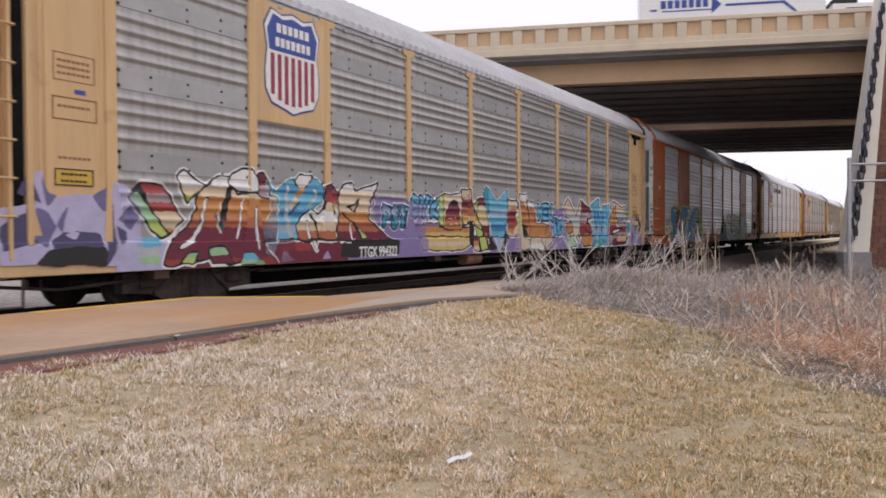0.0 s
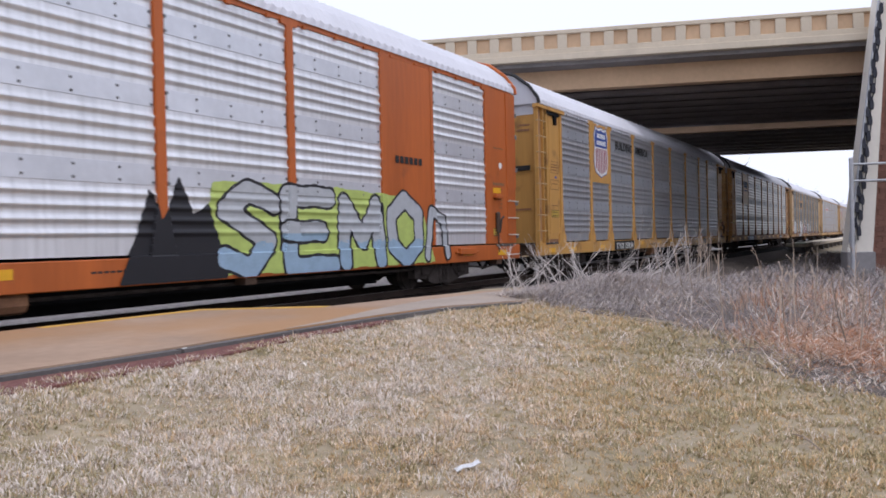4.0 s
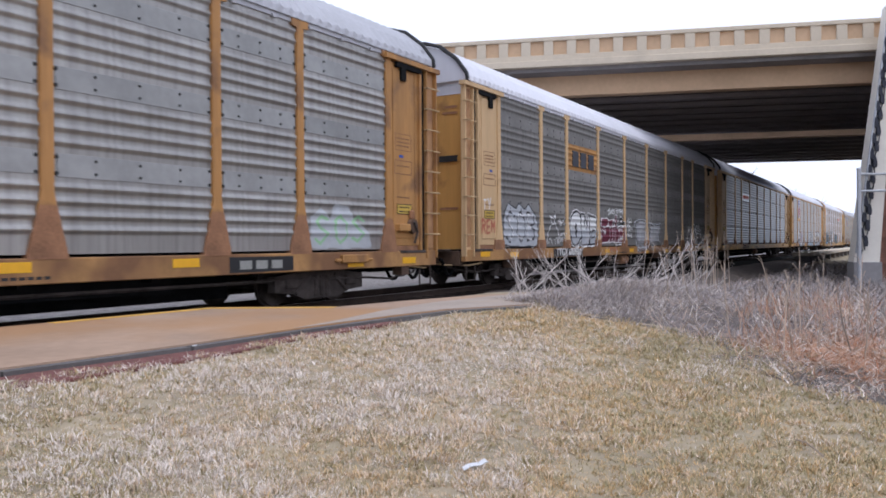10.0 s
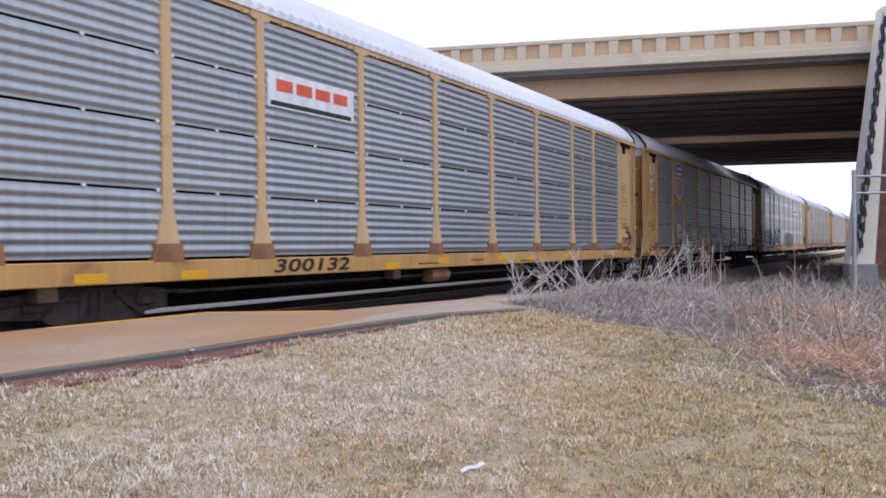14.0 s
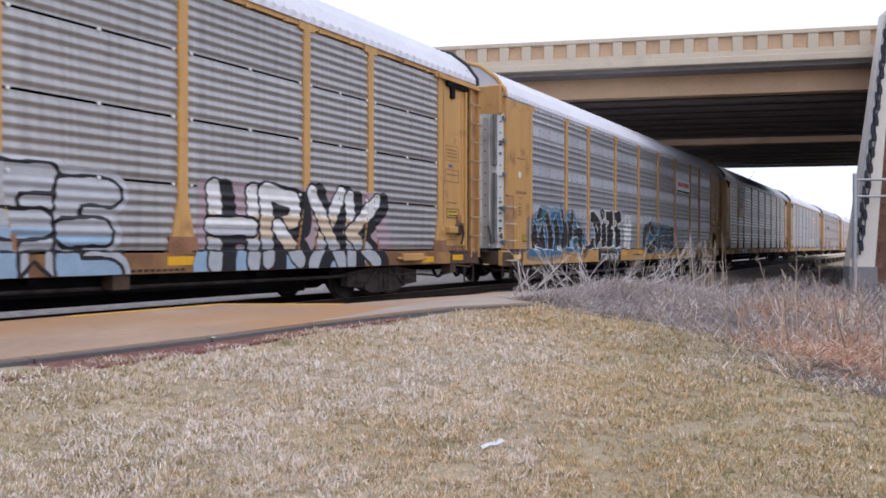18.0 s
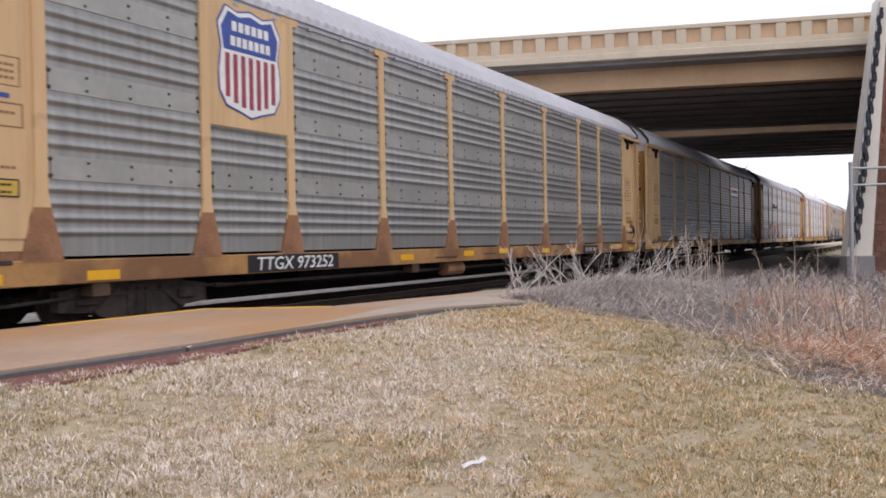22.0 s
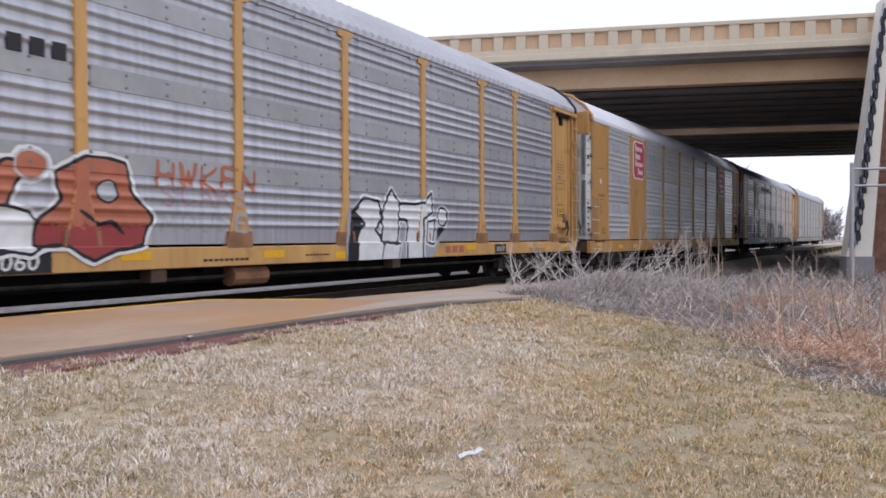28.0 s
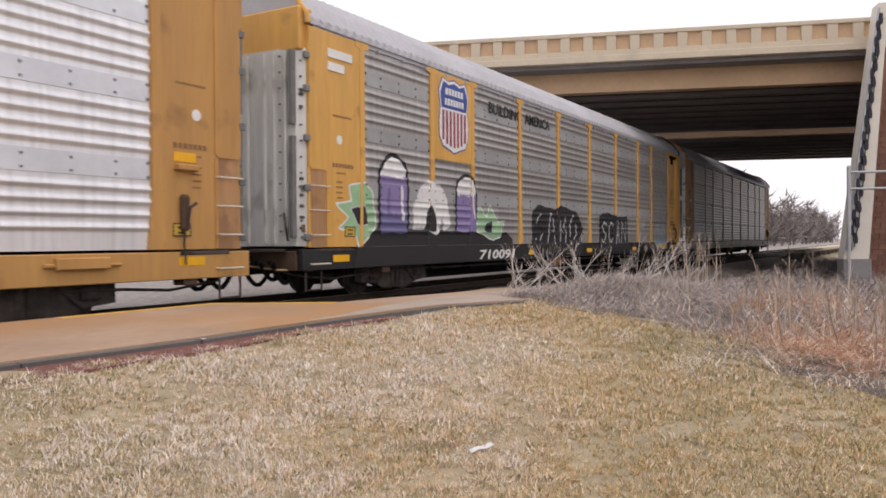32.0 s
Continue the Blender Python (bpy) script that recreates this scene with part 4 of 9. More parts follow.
# ---- the fourteen wagons, front to back ----
WAGONS = [
    (-3, car(-3, flare=0.13, label="grey steel car-carrier wagon with yellow posts, covered in colourful graffiti", tone="mid", paint="cream", roof="grey", front="ladder", rear="ladder", shield_bay=1, feet=False, mark=False)),
    (-2, car(-2, board_x=-5.7, flare=0.1, label="silver car-carrier wagon with orange-red posts and blue graffiti", tone="bright", paint="orange", front="door", rear="door", solid=(1, 7), board=("plain", "TTGX 691680", 1), feet=False, mark=False)),
    (-1, car(-1, "clean silver car-carrier wagon with yellow posts and sill", tone="silver", paint="gold", shield_bay=1, text=None, board=("dark", "TTGX 159034"), feet="paint")),
    (0, car(0, board_x=-7.6, sill="rusty_yellow", label="grey weathered car-carrier wagon with rusty yellow posts", tone="worn", paint="dirty", mark="wide", roof="grey", feet="tall", board=("dark", "TTGX 992992"))),
    (1, car(1, board_x=-8.2, sill="rusty_yellow", label="sooty dark car-carrier wagon with cream posts and white graffiti", tone="dark", paint="cream", mark=False, board=("dark", "TTGX 603930"))),
    (2, car(2, board_x=-7.0, label="bluish grey car-carrier wagon with slotted panels and yellow posts", panels="slot", tone="blue", paint="cream", sill="yellow", board=("plain", "300132"), mark=False)),
    (3, car(3, board_x=-8.1, sill="rusty_yellow", label="grey car-carrier wagon with slotted panels and pale graffiti", panels="slot", tone="mid", paint="yellow", shield_bay=1, board=("dark", "TTGX 979952"))),
    (4, car(4, board_x=-6.1, flare=0.13, label="silver car-carrier wagon with yellow posts and blue graffiti", tone="silver", lap="bright", paint="yellow", front="door", rear="door", board=("dark", "TTGX 967147"), feet=False)),
    (5, car(5, board_x=-8.2, sill="rusty_yellow", label="greenish grey car-carrier wagon with cream posts", tone="green", paint="cream", roof="grey", shield_bay=1, mark="wide", feet="tall", board=("dark", "TTGX 973252"))),
    (6, car(6, board_x=-8.5, label="bluish silver car-carrier wagon with slotted panels", panels="slot", tone="blue", paint="cream", sill="yellow", board=("dark", "TTGX 159400"), mark=False)),
    (7, car(7, board_x=-7.1, label="grey car-carrier wagon with yellow posts and red graffiti", tone="silver", lap="mid", paint="yellow", roof="grey", board=("dark", "TTGX 977060"))),
    (8, car(8, board_x=-5.8, flare=0.16, label="bright silver car-carrier wagon with tan solid panels", tone="bright", paint="tan", front="door", rear="door", solid=(1, 7), board=("plain", "694110"), feet=False)),
    (9, car(9, board_x=-7.0, flare=0.13, label="grey car-carrier wagon with yellow posts and black graffiti", tone="mid", paint="amber", roof="grey", front="door", rear="ladder", shield_bay=1, sill="black", board=("plain", "710091", 1), feet=False)),
    (10, car(10, "grey weathered last car-carrier wagon of the train", panels="slot", tone="mid", paint="grey", roof="grey", front="door", rear="door", mark=False, feet=False, ends="dirty")),
]

# ---- ground ----


def lawn_z(x, y):
    """Height of the open ground."""
    x, y = np.asarray(x, float), np.asarray(y, float)
    z = 0.165 - 0.055 * np.clip(5.0 - y, 0, 6)
    dip = np.clip((x - 12.5) / 10, 0, 1) * np.clip((8.3 - y) / 2.5, 0, 1)
    z = z - 0.65 * dip
    z = z + 0.03 * np.sin(x * 1.3 + y) * np.sin(y * 1.7 - x * 0.4) * (np.abs(x) < 40)
    z = z + 0.075 * np.exp(-((x - 10.1) ** 2) / 1.6 - ((y - 4.0) ** 2) / 0.3)
    near_track = np.clip((y - 7.0) / 1.2, 0, 1)
    z = np.where(y > 7.0, (1 - near_track) * z + near_track * -0.3, z)
    return np.where(y > 13.5, -0.16 + 0.0 * y, z)


def ground_sheet():
    xs = np.unique(np.concatenate([np.linspace(-2500, -20, 12), np.arange(-20, 40.1, 0.25), np.arange(40, 120, 4), np.linspace(120, 2500, 20)]))
    ys = np.unique(np.concatenate([np.linspace(-2500, -20, 12), np.arange(-20, 16.1, 0.25), np.arange(16, 60, 4), np.linspace(60, 2500, 20)]))
    X, Y = np.meshgrid(xs, ys, indexing="ij")
    Z = lawn_z(X, Y)
    Z = np.where((Y > 6.5), np.minimum(Z, -0.27), np.minimum(Z, 0.19))
    n = len(ys)
    verts = np.stack([X, Y, Z], -1).reshape(-1, 3)
    idx = np.arange(len(xs) * n).reshape(len(xs), n)
    faces = np.stack([idx[:-1, :-1], idx[1:, :-1], idx[1:, 1:], idx[:-1, 1:]], -1).reshape(-1, 4)
    me = mesh_of("ground", verts.tolist(), faces.tolist(), SOIL)
    for p in me.polygons:
        p.use_smooth = True
    return tagged(link("ground", me, SOIL), "dry winter lawn on bare soil", "ground", kind="structure")


ground_sheet()

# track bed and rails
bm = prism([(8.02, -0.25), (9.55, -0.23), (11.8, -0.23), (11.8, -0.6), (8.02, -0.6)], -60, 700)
tagged(part("track_bed", bm, BALLAST), "stone ballast under the rails, the train's shade put into its near-black colour", "ballast", kind="structure")
for y in (TRACK_Y - 0.755, TRACK_Y + 0.755):
    prof = [(y - 0.035, RAIL_Z), (y + 0.035, RAIL_Z), (y + 0.035, RAIL_Z - 0.04), (y + 0.01, RAIL_Z - 0.05), (y + 0.01, RAIL_Z - 0.14), (y + 0.07, RAIL_Z - 0.16), (y - 0.07, RAIL_Z - 0.16), (y - 0.01, RAIL_Z - 0.14), (y - 0.01, RAIL_Z - 0.05), (y - 0.035, RAIL_Z - 0.04)]
    rail = tagged(part("rail", prism(prof, -60, 700), RAIL), "rusty steel rail with a polished top on wooden sleepers", "rail", "rails", kind="structure")
    part("running_surface", boxes((-60, 700, y - 0.026, y + 0.026, RAIL_Z + 0.0005, RAIL_Z + 0.004)), RAIL_TOP, rail, "polished running surface")
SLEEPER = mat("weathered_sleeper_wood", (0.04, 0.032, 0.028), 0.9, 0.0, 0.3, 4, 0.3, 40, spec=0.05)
track = tagged(new("sleeper_row"), "weathered wooden sleepers under the rails", "sleepers", kind="structure")
for i in range(90):
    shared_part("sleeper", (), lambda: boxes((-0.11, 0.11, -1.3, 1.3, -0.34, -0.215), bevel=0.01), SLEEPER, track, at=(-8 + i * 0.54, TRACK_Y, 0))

# platform and the walk that leaves its end
outline = [(-30, 5.3), (3.1, 5.3), (4.6, 5.2), (6.0, 5.22), (7.6, 5.15), (8.6, 5.05), (9.4, 4.65), (10.1, 4.3), (10.7, 4.3), (11.6, 4.75), (12.3, 5.4), (11.2, 6.0), (9.4, 6.4), (8.32, 6.54), (7.45, 7.95), (6.0, 8.0), (-30, 8.0)]


def slab(points, z0, z1, bevel=0.0):
    bm = bmesh.new()
    lo = [bm.verts.new((x, y, z0)) for x, y in points]
    hi = [bm.verts.new((x, y, z1)) for x, y in points]
    for i in range(len(points)):
        j = (i + 1) % len(points)
        bm.faces.new((lo[i], lo[j], hi[j], hi[i]))
    bm.faces.new(lo[::-1])
    bm.faces.new(hi)
    bmesh.ops.recalc_face_normals(bm, faces=bm.faces)
    return bm


platform = tagged(part("platform", slab(outline, -0.5, 0.22), CONCRETE), "rust-stained concrete platform with a walk off its end", "platform", kind="structure")
walk_pts = [(6.0, 5.235), (7.6, 5.165), (8.6, 5.065), (9.4, 4.665), (10.1, 4.315), (10.7, 4.315), (11.58, 4.76), (12.25, 5.4), (11.2, 5.65), (9.5, 5.8), (8.0, 5.62), (6.8, 5.35)]
part("walk_strip", slab(walk_pts, 0.1, 0.2245), WALKCON, platform, "grey concrete strip of the walk")

# ---- spray paint on the wagons ----
SPRAY = {n: mat("spray_paint_" + n, c, 0.5, 0.0, 0.14, 5) for n, c in {
    "black": (0.015, 0.015, 0.02), "white": (0.72, 0.72, 0.72), "red": (0.3, 0.05, 0.05), "maroon": (0.15, 0.027, 0.05), "straw": (0.6, 0.44, 0.18), "cream": (0.62, 0.5, 0.36),
    "orange": (0.52, 0.23, 0.085), "teal": (0.05, 0.28, 0.38), "blue": (0.05, 0.22, 0.42), "lime": (0.45, 0.55, 0.15), "purple": (0.24, 0.19, 0.38),
    "lavender": (0.36, 0.32, 0.5), "yellow": (0.65, 0.47, 0.08), "grey": (0.36, 0.37, 0.4), "pink": (0.4, 0.3, 0.33), "navy": (0.02, 0.07, 0.16),
    "brick": (0.42, 0.14, 0.08), "green": (0.3, 0.5, 0.3), "palegrey": (0.44, 0.46, 0.49), "steelblue": (0.3, 0.42, 0.55), "violet": (0.14, 0.13, 0.27), "soot": (0.025, 0.024, 0.026), "silver": (0.42, 0.42, 0.44),
    "sky": (0.13, 0.42, 0.6), "azure": (0.06, 0.3, 0.62), "lilac": (0.43, 0.41, 0.6), "indigo": (0.075, 0.07, 0.15)}.items()}
for n, opaque in (("thin", 0.72), ("mist", 0.36)):
    for c, rgb in (("blue", (0.04, 0.2, 0.38)), ("teal", (0.04, 0.2, 0.28)), ("steelblue", (0.3, 0.42, 0.55)), ("silver", (0.5, 0.5, 0.53)), ("soot", (0.025, 0.024, 0.026))):
        SPRAY[n + "_" + c] = mat("spray_" + n + "_" + c, rgb, 0.5, 0.0, 0.3, 4)
        SPRAY[n + "_" + c].node_tree.nodes["Principled BSDF"].inputs["Alpha"].default_value = opaque


def lay_paint(root, gx, gz, code, names, kind, solid, label):
    """A coat of paint on the ribbed side: code gives the colour of each small square."""
    nx, nz = len(gx) - 1, len(gz) - 1
    GX, GZ = np.meshgrid(gx, gz, indexing="ij")
    # ease the stepped outline between colours
    C = np.pad(code, 1, constant_values=-2)
    e_up, e_dn = C[:-1, 1:] != C[1:, 1:], C[:-1, :-1] != C[1:, :-1]
    e_rt, e_lt = C[1:, :-1] != C[1:, 1:], C[:-1, :-1] != C[:-1, 1:]
    for _ in range(4):
        A, B = np.pad(GX, 1, mode="edge"), np.pad(GZ, 1, mode="edge")
        num = e_up.astype(float) + e_dn + e_rt + e_lt
        sx = e_up * A[1:-1, 2:] + e_dn * A[1:-1, :-2] + e_rt * A[2:, 1:-1] + e_lt * A[:-2, 1:-1]
        sz = e_up * B[1:-1, 2:] + e_dn * B[1:-1, :-2] + e_rt * B[2:, 1:-1] + e_lt * B[:-2, 1:-1]
        k = np.maximum(num, 1)
        GX, GZ = np.where(num > 0, 0.45 * GX + 0.55 * sx / k, GX), np.where(num > 0, 0.45 * GZ + 0.55 * sz / k, GZ)
    GY = side_y(GX, GZ, kind, solid) - 0.007
    idx = np.arange((nx + 1) * (nz + 1)).reshape(nx + 1, nz + 1)
    use = (code >= 0) & ((gz[1:] + gz[:-1]) / 2 > root["sill_foot"] + 0.012)[None, :]
    faces = np.stack([idx[:-1, :-1][use], idx[1:, :-1][use], idx[1:, 1:][use], idx[:-1, 1:][use]], -1)
    used, inv = np.unique(faces, return_inverse=True)
    verts = np.stack([GX.ravel(), GY.ravel(), GZ.ravel()], -1)[used]
    me = bpy.data.meshes.new("graffiti")
    me.from_pydata(verts.tolist(), [], inv.reshape(-1, 4).tolist())
    for c in names:
        me.materials.append(SPRAY[c])
    me.polygons.foreach_set("material_index", code[use].astype(np.int32))
    me.update()
    ob = new("graffiti", me)
    ob.parent = root
    if label:
        ob["label"] = label
    return ob


# stroke letters in a unit box, for spray-can lettering
GLYPHS = {
    "A": [[(0, 0), (0.35, 1), (0.65, 1), (1, 0)], [(0.2, 0.38), (0.8, 0.38)]], "B": [[(0, 0), (0, 1), (0.8, 0.9), (0.85, 0.62), (0.3, 0.52), (0.95, 0.4), (0.9, 0.08), (0, 0)]],
    "C": [[(1, 0.8), (0.6, 1), (0.1, 0.75), (0.05, 0.25), (0.5, 0), (1, 0.2)]], "D": [[(0, 0), (0.05, 1), (0.8, 0.8), (1, 0.4), (0.7, 0.05), (0, 0)]],
    "E": [[(1, 1), (0, 1), (0, 0), (1, 0)], [(0, 0.5), (0.8, 0.5)]], "F": [[(1, 1), (0, 1), (0, 0)], [(0, 0.5), (0.8, 0.5)]],
    "H": [[(0, 0), (0, 1)], [(1, 0), (1, 1)], [(0, 0.5), (1, 0.5)]], "I": [[(0.5, 0), (0.5, 1)]], "K": [[(0, 0), (0, 1)], [(1, 1), (0, 0.45), (1, 0)]],
    "L": [[(0, 1), (0, 0), (1, 0)]], "M": [[(0, 0), (0.05, 1), (0.5, 0.35), (0.95, 1), (1, 0)]], "N": [[(0, 0), (0, 1), (1, 0), (1, 1)]],
    "O": [[(0.5, 1), (0.05, 0.75), (0.05, 0.25), (0.5, 0), (0.95, 0.25), (0.95, 0.75), (0.5, 1)]], "P": [[(0, 0), (0, 1), (0.9, 0.9), (0.9, 0.55), (0, 0.45)]],
    "R": [[(0, 0), (0, 1), (0.85, 0.9), (0.85, 0.6), (0, 0.48)], [(0.35, 0.5), (1, 0)]], "S": [[(1, 0.85), (0.5, 1), (0.05, 0.75), (0.9, 0.35), (0.5, 0), (0, 0.15)]],
    "T": [[(0, 1), (1, 1)], [(0.5, 1), (0.5, 0)]], "U": [[(0, 1), (0.05, 0.2), (0.5, 0), (0.95, 0.2), (1, 1)]], "W": [[(0, 1), (0.25, 0), (0.5, 0.7), (0.75, 0), (1, 1)]],
    "X": [[(0, 0), (1, 1)], [(0, 1), (1, 0)]], "Y": [[(0, 1), (0.5, 0.5), (1, 1)], [(0.5, 0.5), (0.4, 0)]], "Z": [[(0, 1), (1, 1), (0, 0), (1, 0)]],
    "!": [[(0.5, 1), (0.5, 0.35)], [(0.5, 0.1), (0.5, 0)]], "=": [[(0, 0.35), (1, 0.4)], [(0, 0.65), (1, 0.7)]],
}


def letters(text, x0, x1, z0, z1, colours, half, lean=0.0, gap=0.3, seed=1, edge=0.035, line="black"):
    """Layers for a line of hand-sprayed letters; half: half the stroke's width."""
    r, n = random.Random(seed), len(text)
    step = (x1 - x0) / n
    rows = []
    for i, c in enumerate(text):
        lo, hi = z0 + r.uniform(0, 0.06) * (z1 - z0), z1 - r.uniform(0, 0.12) * (z1 - z0)
        a, w = x0 + i * step + gap * step / 2, step * (1 - gap)
        for run in GLYPHS.get(c, []):
            rows.append(("stroke", colours, [(a + p * w + lean * (q - 0.5) * (z1 - z0) + r.uniform(-0.03, 0.03) * w, lo + q * (hi - lo)) for p, q in run], half, edge, line))
    return rows


def paint(root, x0, x1, z0, z1, layers, kind="rib", solid=(), label="", halo=None, rim=0.06, seed=1, cell=0.02):
    """Spray paint laid coat over coat: (fill, colours from top to foot, outline, edge, line) or (stroke, colours, line of points, half width, edge, line); back: a coat with no rim; mist: a thin patchy coat with a soft edge."""
    nx, nz = max(4, int((x1 - x0) / cell)), max(4, int((z1 - z0) / cell))
    gx, gz = np.linspace(x0, x1, nx + 1), np.linspace(z0, z1, nz + 1)
    X, Z = np.meshgrid((gx[1:] + gx[:-1]) / 2, (gz[1:] + gz[:-1]) / 2, indexing="ij")
    wx, wz = X + 0.014 * np.sin(Z * 11 + seed) + 0.008 * np.sin(X * 23), Z + 0.012 * np.sin(X * 9 + seed)
    rs0 = np.random.RandomState(seed)
    fields, names = [], [halo] if halo else []
    for op, colours, pts, *rest in layers:
        d, inside = np.full(X.shape, 9.0), np.zeros(X.shape, bool)
        closed = op != "stroke"
        for (ax, az), (bx, bz) in zip(pts, pts[1:] + (pts[:1] if closed else [])):
            ex, ez = bx - ax, bz - az
            t = np.clip(((wx - ax) * ex + (wz - az) * ez) / (ex * ex + ez * ez + 1e-9), 0, 1)
            d = np.minimum(d, np.hypot(wx - ax - t * ex, wz - az - t * ez))
            if closed:
                inside ^= ((az > wz) != (bz > wz)) & (wx < ex * (wz - az) / (ez + 1e-12) + ax)
        if closed:
            d, rest = np.where(inside, -d, d), rest or [0.0, None]
        else:
            d, rest = d - rest[0], rest[1:] or [0.0, None]
        tops = [q for _, q in pts]
        fields.append((op, colours.split("/"), d, rest[0], rest[1], max(tops), min(tops)))
        names += (["thin_" + colours, "mist_" + colours] if op == "mist" else colours.split("/")) + ([rest[1]] if rest[1] else [])
    names = list(dict.fromkeys(names))
    code = np.full(X.shape, -1)
    for op, cols, d, edge, line, top, foot in fields:
        if op == "back":
            code = np.where(d < 0, names.index(cols[0]), code)
        if op == "mist":
            code = np.where(d < -0.09, names.index("thin_" + cols[0]), np.where(d < 0.04, names.index("mist_" + cols[0]), code))
    if halo:
        for op, cols, d, edge, line, top, foot in fields:
            if op not in ("back", "mist") and edge > 0:
                code = np.where(d < edge + rim, names.index(halo), code)
    for op, cols, d, edge, line, top, foot in fields:
        if op in ("back", "mist"):
            continue
        if line:
            code = np.where(d < edge, names.index(line), code)
        share = (top - Z) / max(top - foot, 0.05) + (0.02 * np.sin(X * 5 + seed) + 0.02 * np.sin(X * 13)) / len(cols) + rs0.normal(0, 0.1, X.shape) / len(cols)
        which = np.clip((share * len(cols)).astype(int), 0, len(cols) - 1)
        code = np.where(d < 0, np.array([names.index(c) for c in cols])[which], code)
    return lay_paint(root, gx, gz, code, names, kind, solid, label)


def arch(cx, z0, w, h, n=8):
    """A round-headed outline standing at z0."""
    return [(cx - w / 2, z0)] + [(cx - w / 2 * math.cos(a), z0 + h - w / 2 * 0.9 + w / 2 * 0.9 * math.sin(a)) for a in np.linspace(0, math.pi, n)] + [(cx + w / 2, z0)]


def oval(cx, cz, w, h, n=12):
    return [(cx + w / 2 * math.cos(a), cz + h / 2 * math.sin(a)) for a in np.linspace(0, math.tau, n, endpoint=False)]


def shards(x0, x1, z0, z1, seed):
    """Faceted backdrop of lavender and purple splinters."""
    r, rows = random.Random(seed), [("back", "lavender", [(x0, z0), (x0, z1 - 0.2), (x0 + 0.3 * (x1 - x0), z1 - 0.05), (x0 + 0.6 * (x1 - x0), z1 - 0.3), (x1, z1), (x1, z0)])]
    for i in range(7):
        cx, cz, s = x0 + (i + 0.5) / 7 * (x1 - x0), r.uniform(z0 + 0.2, z1 - 0.35), r.uniform(0.22, 0.42)
        rows.append(("fill", ("purple", "violet", "lavender")[i % 3], [(cx - s, cz - 0.6 * s), (cx - 0.1, cz + s), (cx + 0.8 * s, cz + 0.3 * s), (cx + 0.3 * s, cz - s)], 0.0, None))
    return rows


W = dict(WAGONS)
# first wagon: three pieces over a lavender ground, from door to door
a = W[-3]
# long black strokes near z 0.92 paint the shadowed gap above the sill
GAP_SHADE = 0.018
paint(a, -13.42, -10.9, 0.48, 2.0, [
    ("back", "lilac", [(-13.33, 1.27), (-13.34, 0.67), (-11.28, 0.59), (-11.26, 1.47), (-11.49, 1.70), (-11.72, 1.76), (-11.77, 1.57), (-12.07, 1.56), (-12.60, 1.52), (-12.72, 1.36), (-12.75, 1.85), (-12.92, 1.77), (-12.87, 1.39), (-13.33, 1.37)]),
    ("fill", "indigo", [(-12.92, 1.80), (-13.10, 1.52), (-12.87, 1.46), (-12.78, 1.41)], 0.0, None),
    ("fill", "violet", [(-12.75, 1.78), (-12.68, 1.57), (-12.58, 1.54), (-12.73, 1.39)], 0.0, None),
    ("fill", "indigo", [(-13.30, 1.14), (-13.16, 1.24), (-12.87, 1.32), (-12.64, 1.14), (-12.72, 0.93), (-13.30, 0.84)], 0.0, None),
    ("fill", "violet", [(-12.87, 1.37), (-12.72, 1.34), (-12.57, 1.14), (-12.66, 1.00), (-12.74, 0.86), (-12.89, 1.00)], 0.0, None),
    ("fill", "violet", [(-12.43, 1.42), (-12.47, 1.04), (-12.57, 1.18)], 0.0, None),
    ("fill", "indigo", [(-12.66, 0.97), (-12.47, 1.06), (-11.91, 1.06), (-11.92, 0.62), (-12.67, 0.64)], 0.0, None),
    ("fill", "lilac", [(-12.47, 1.04), (-12.21, 1.06), (-12.32, 0.94)], 0.0, None),
    ("fill", "violet", [(-12.07, 1.54), (-11.79, 1.70), (-11.76, 1.38), (-11.90, 1.34)], 0.0, None),
    ("fill", "indigo", [(-11.85, 1.38), (-11.76, 1.39), (-11.68, 0.84), (-11.88, 0.61)], 0.0, None),
    ("fill", "violet", [(-11.68, 1.23), (-11.40, 1.51), (-11.28, 1.35), (-11.41, 1.07)], 0.0, None),
    ("fill", "indigo", [(-11.68, 1.15), (-11.50, 1.03), (-11.63, 0.84)], 0.0, None),
    ("fill", "soot", [(-12.70, 0.86), (-11.88, 0.87), (-11.86, 0.61), (-12.88, 0.65)], 0.0, None)], rim=0.0, seed=2, label="lilac and indigo spray-painted splinters")
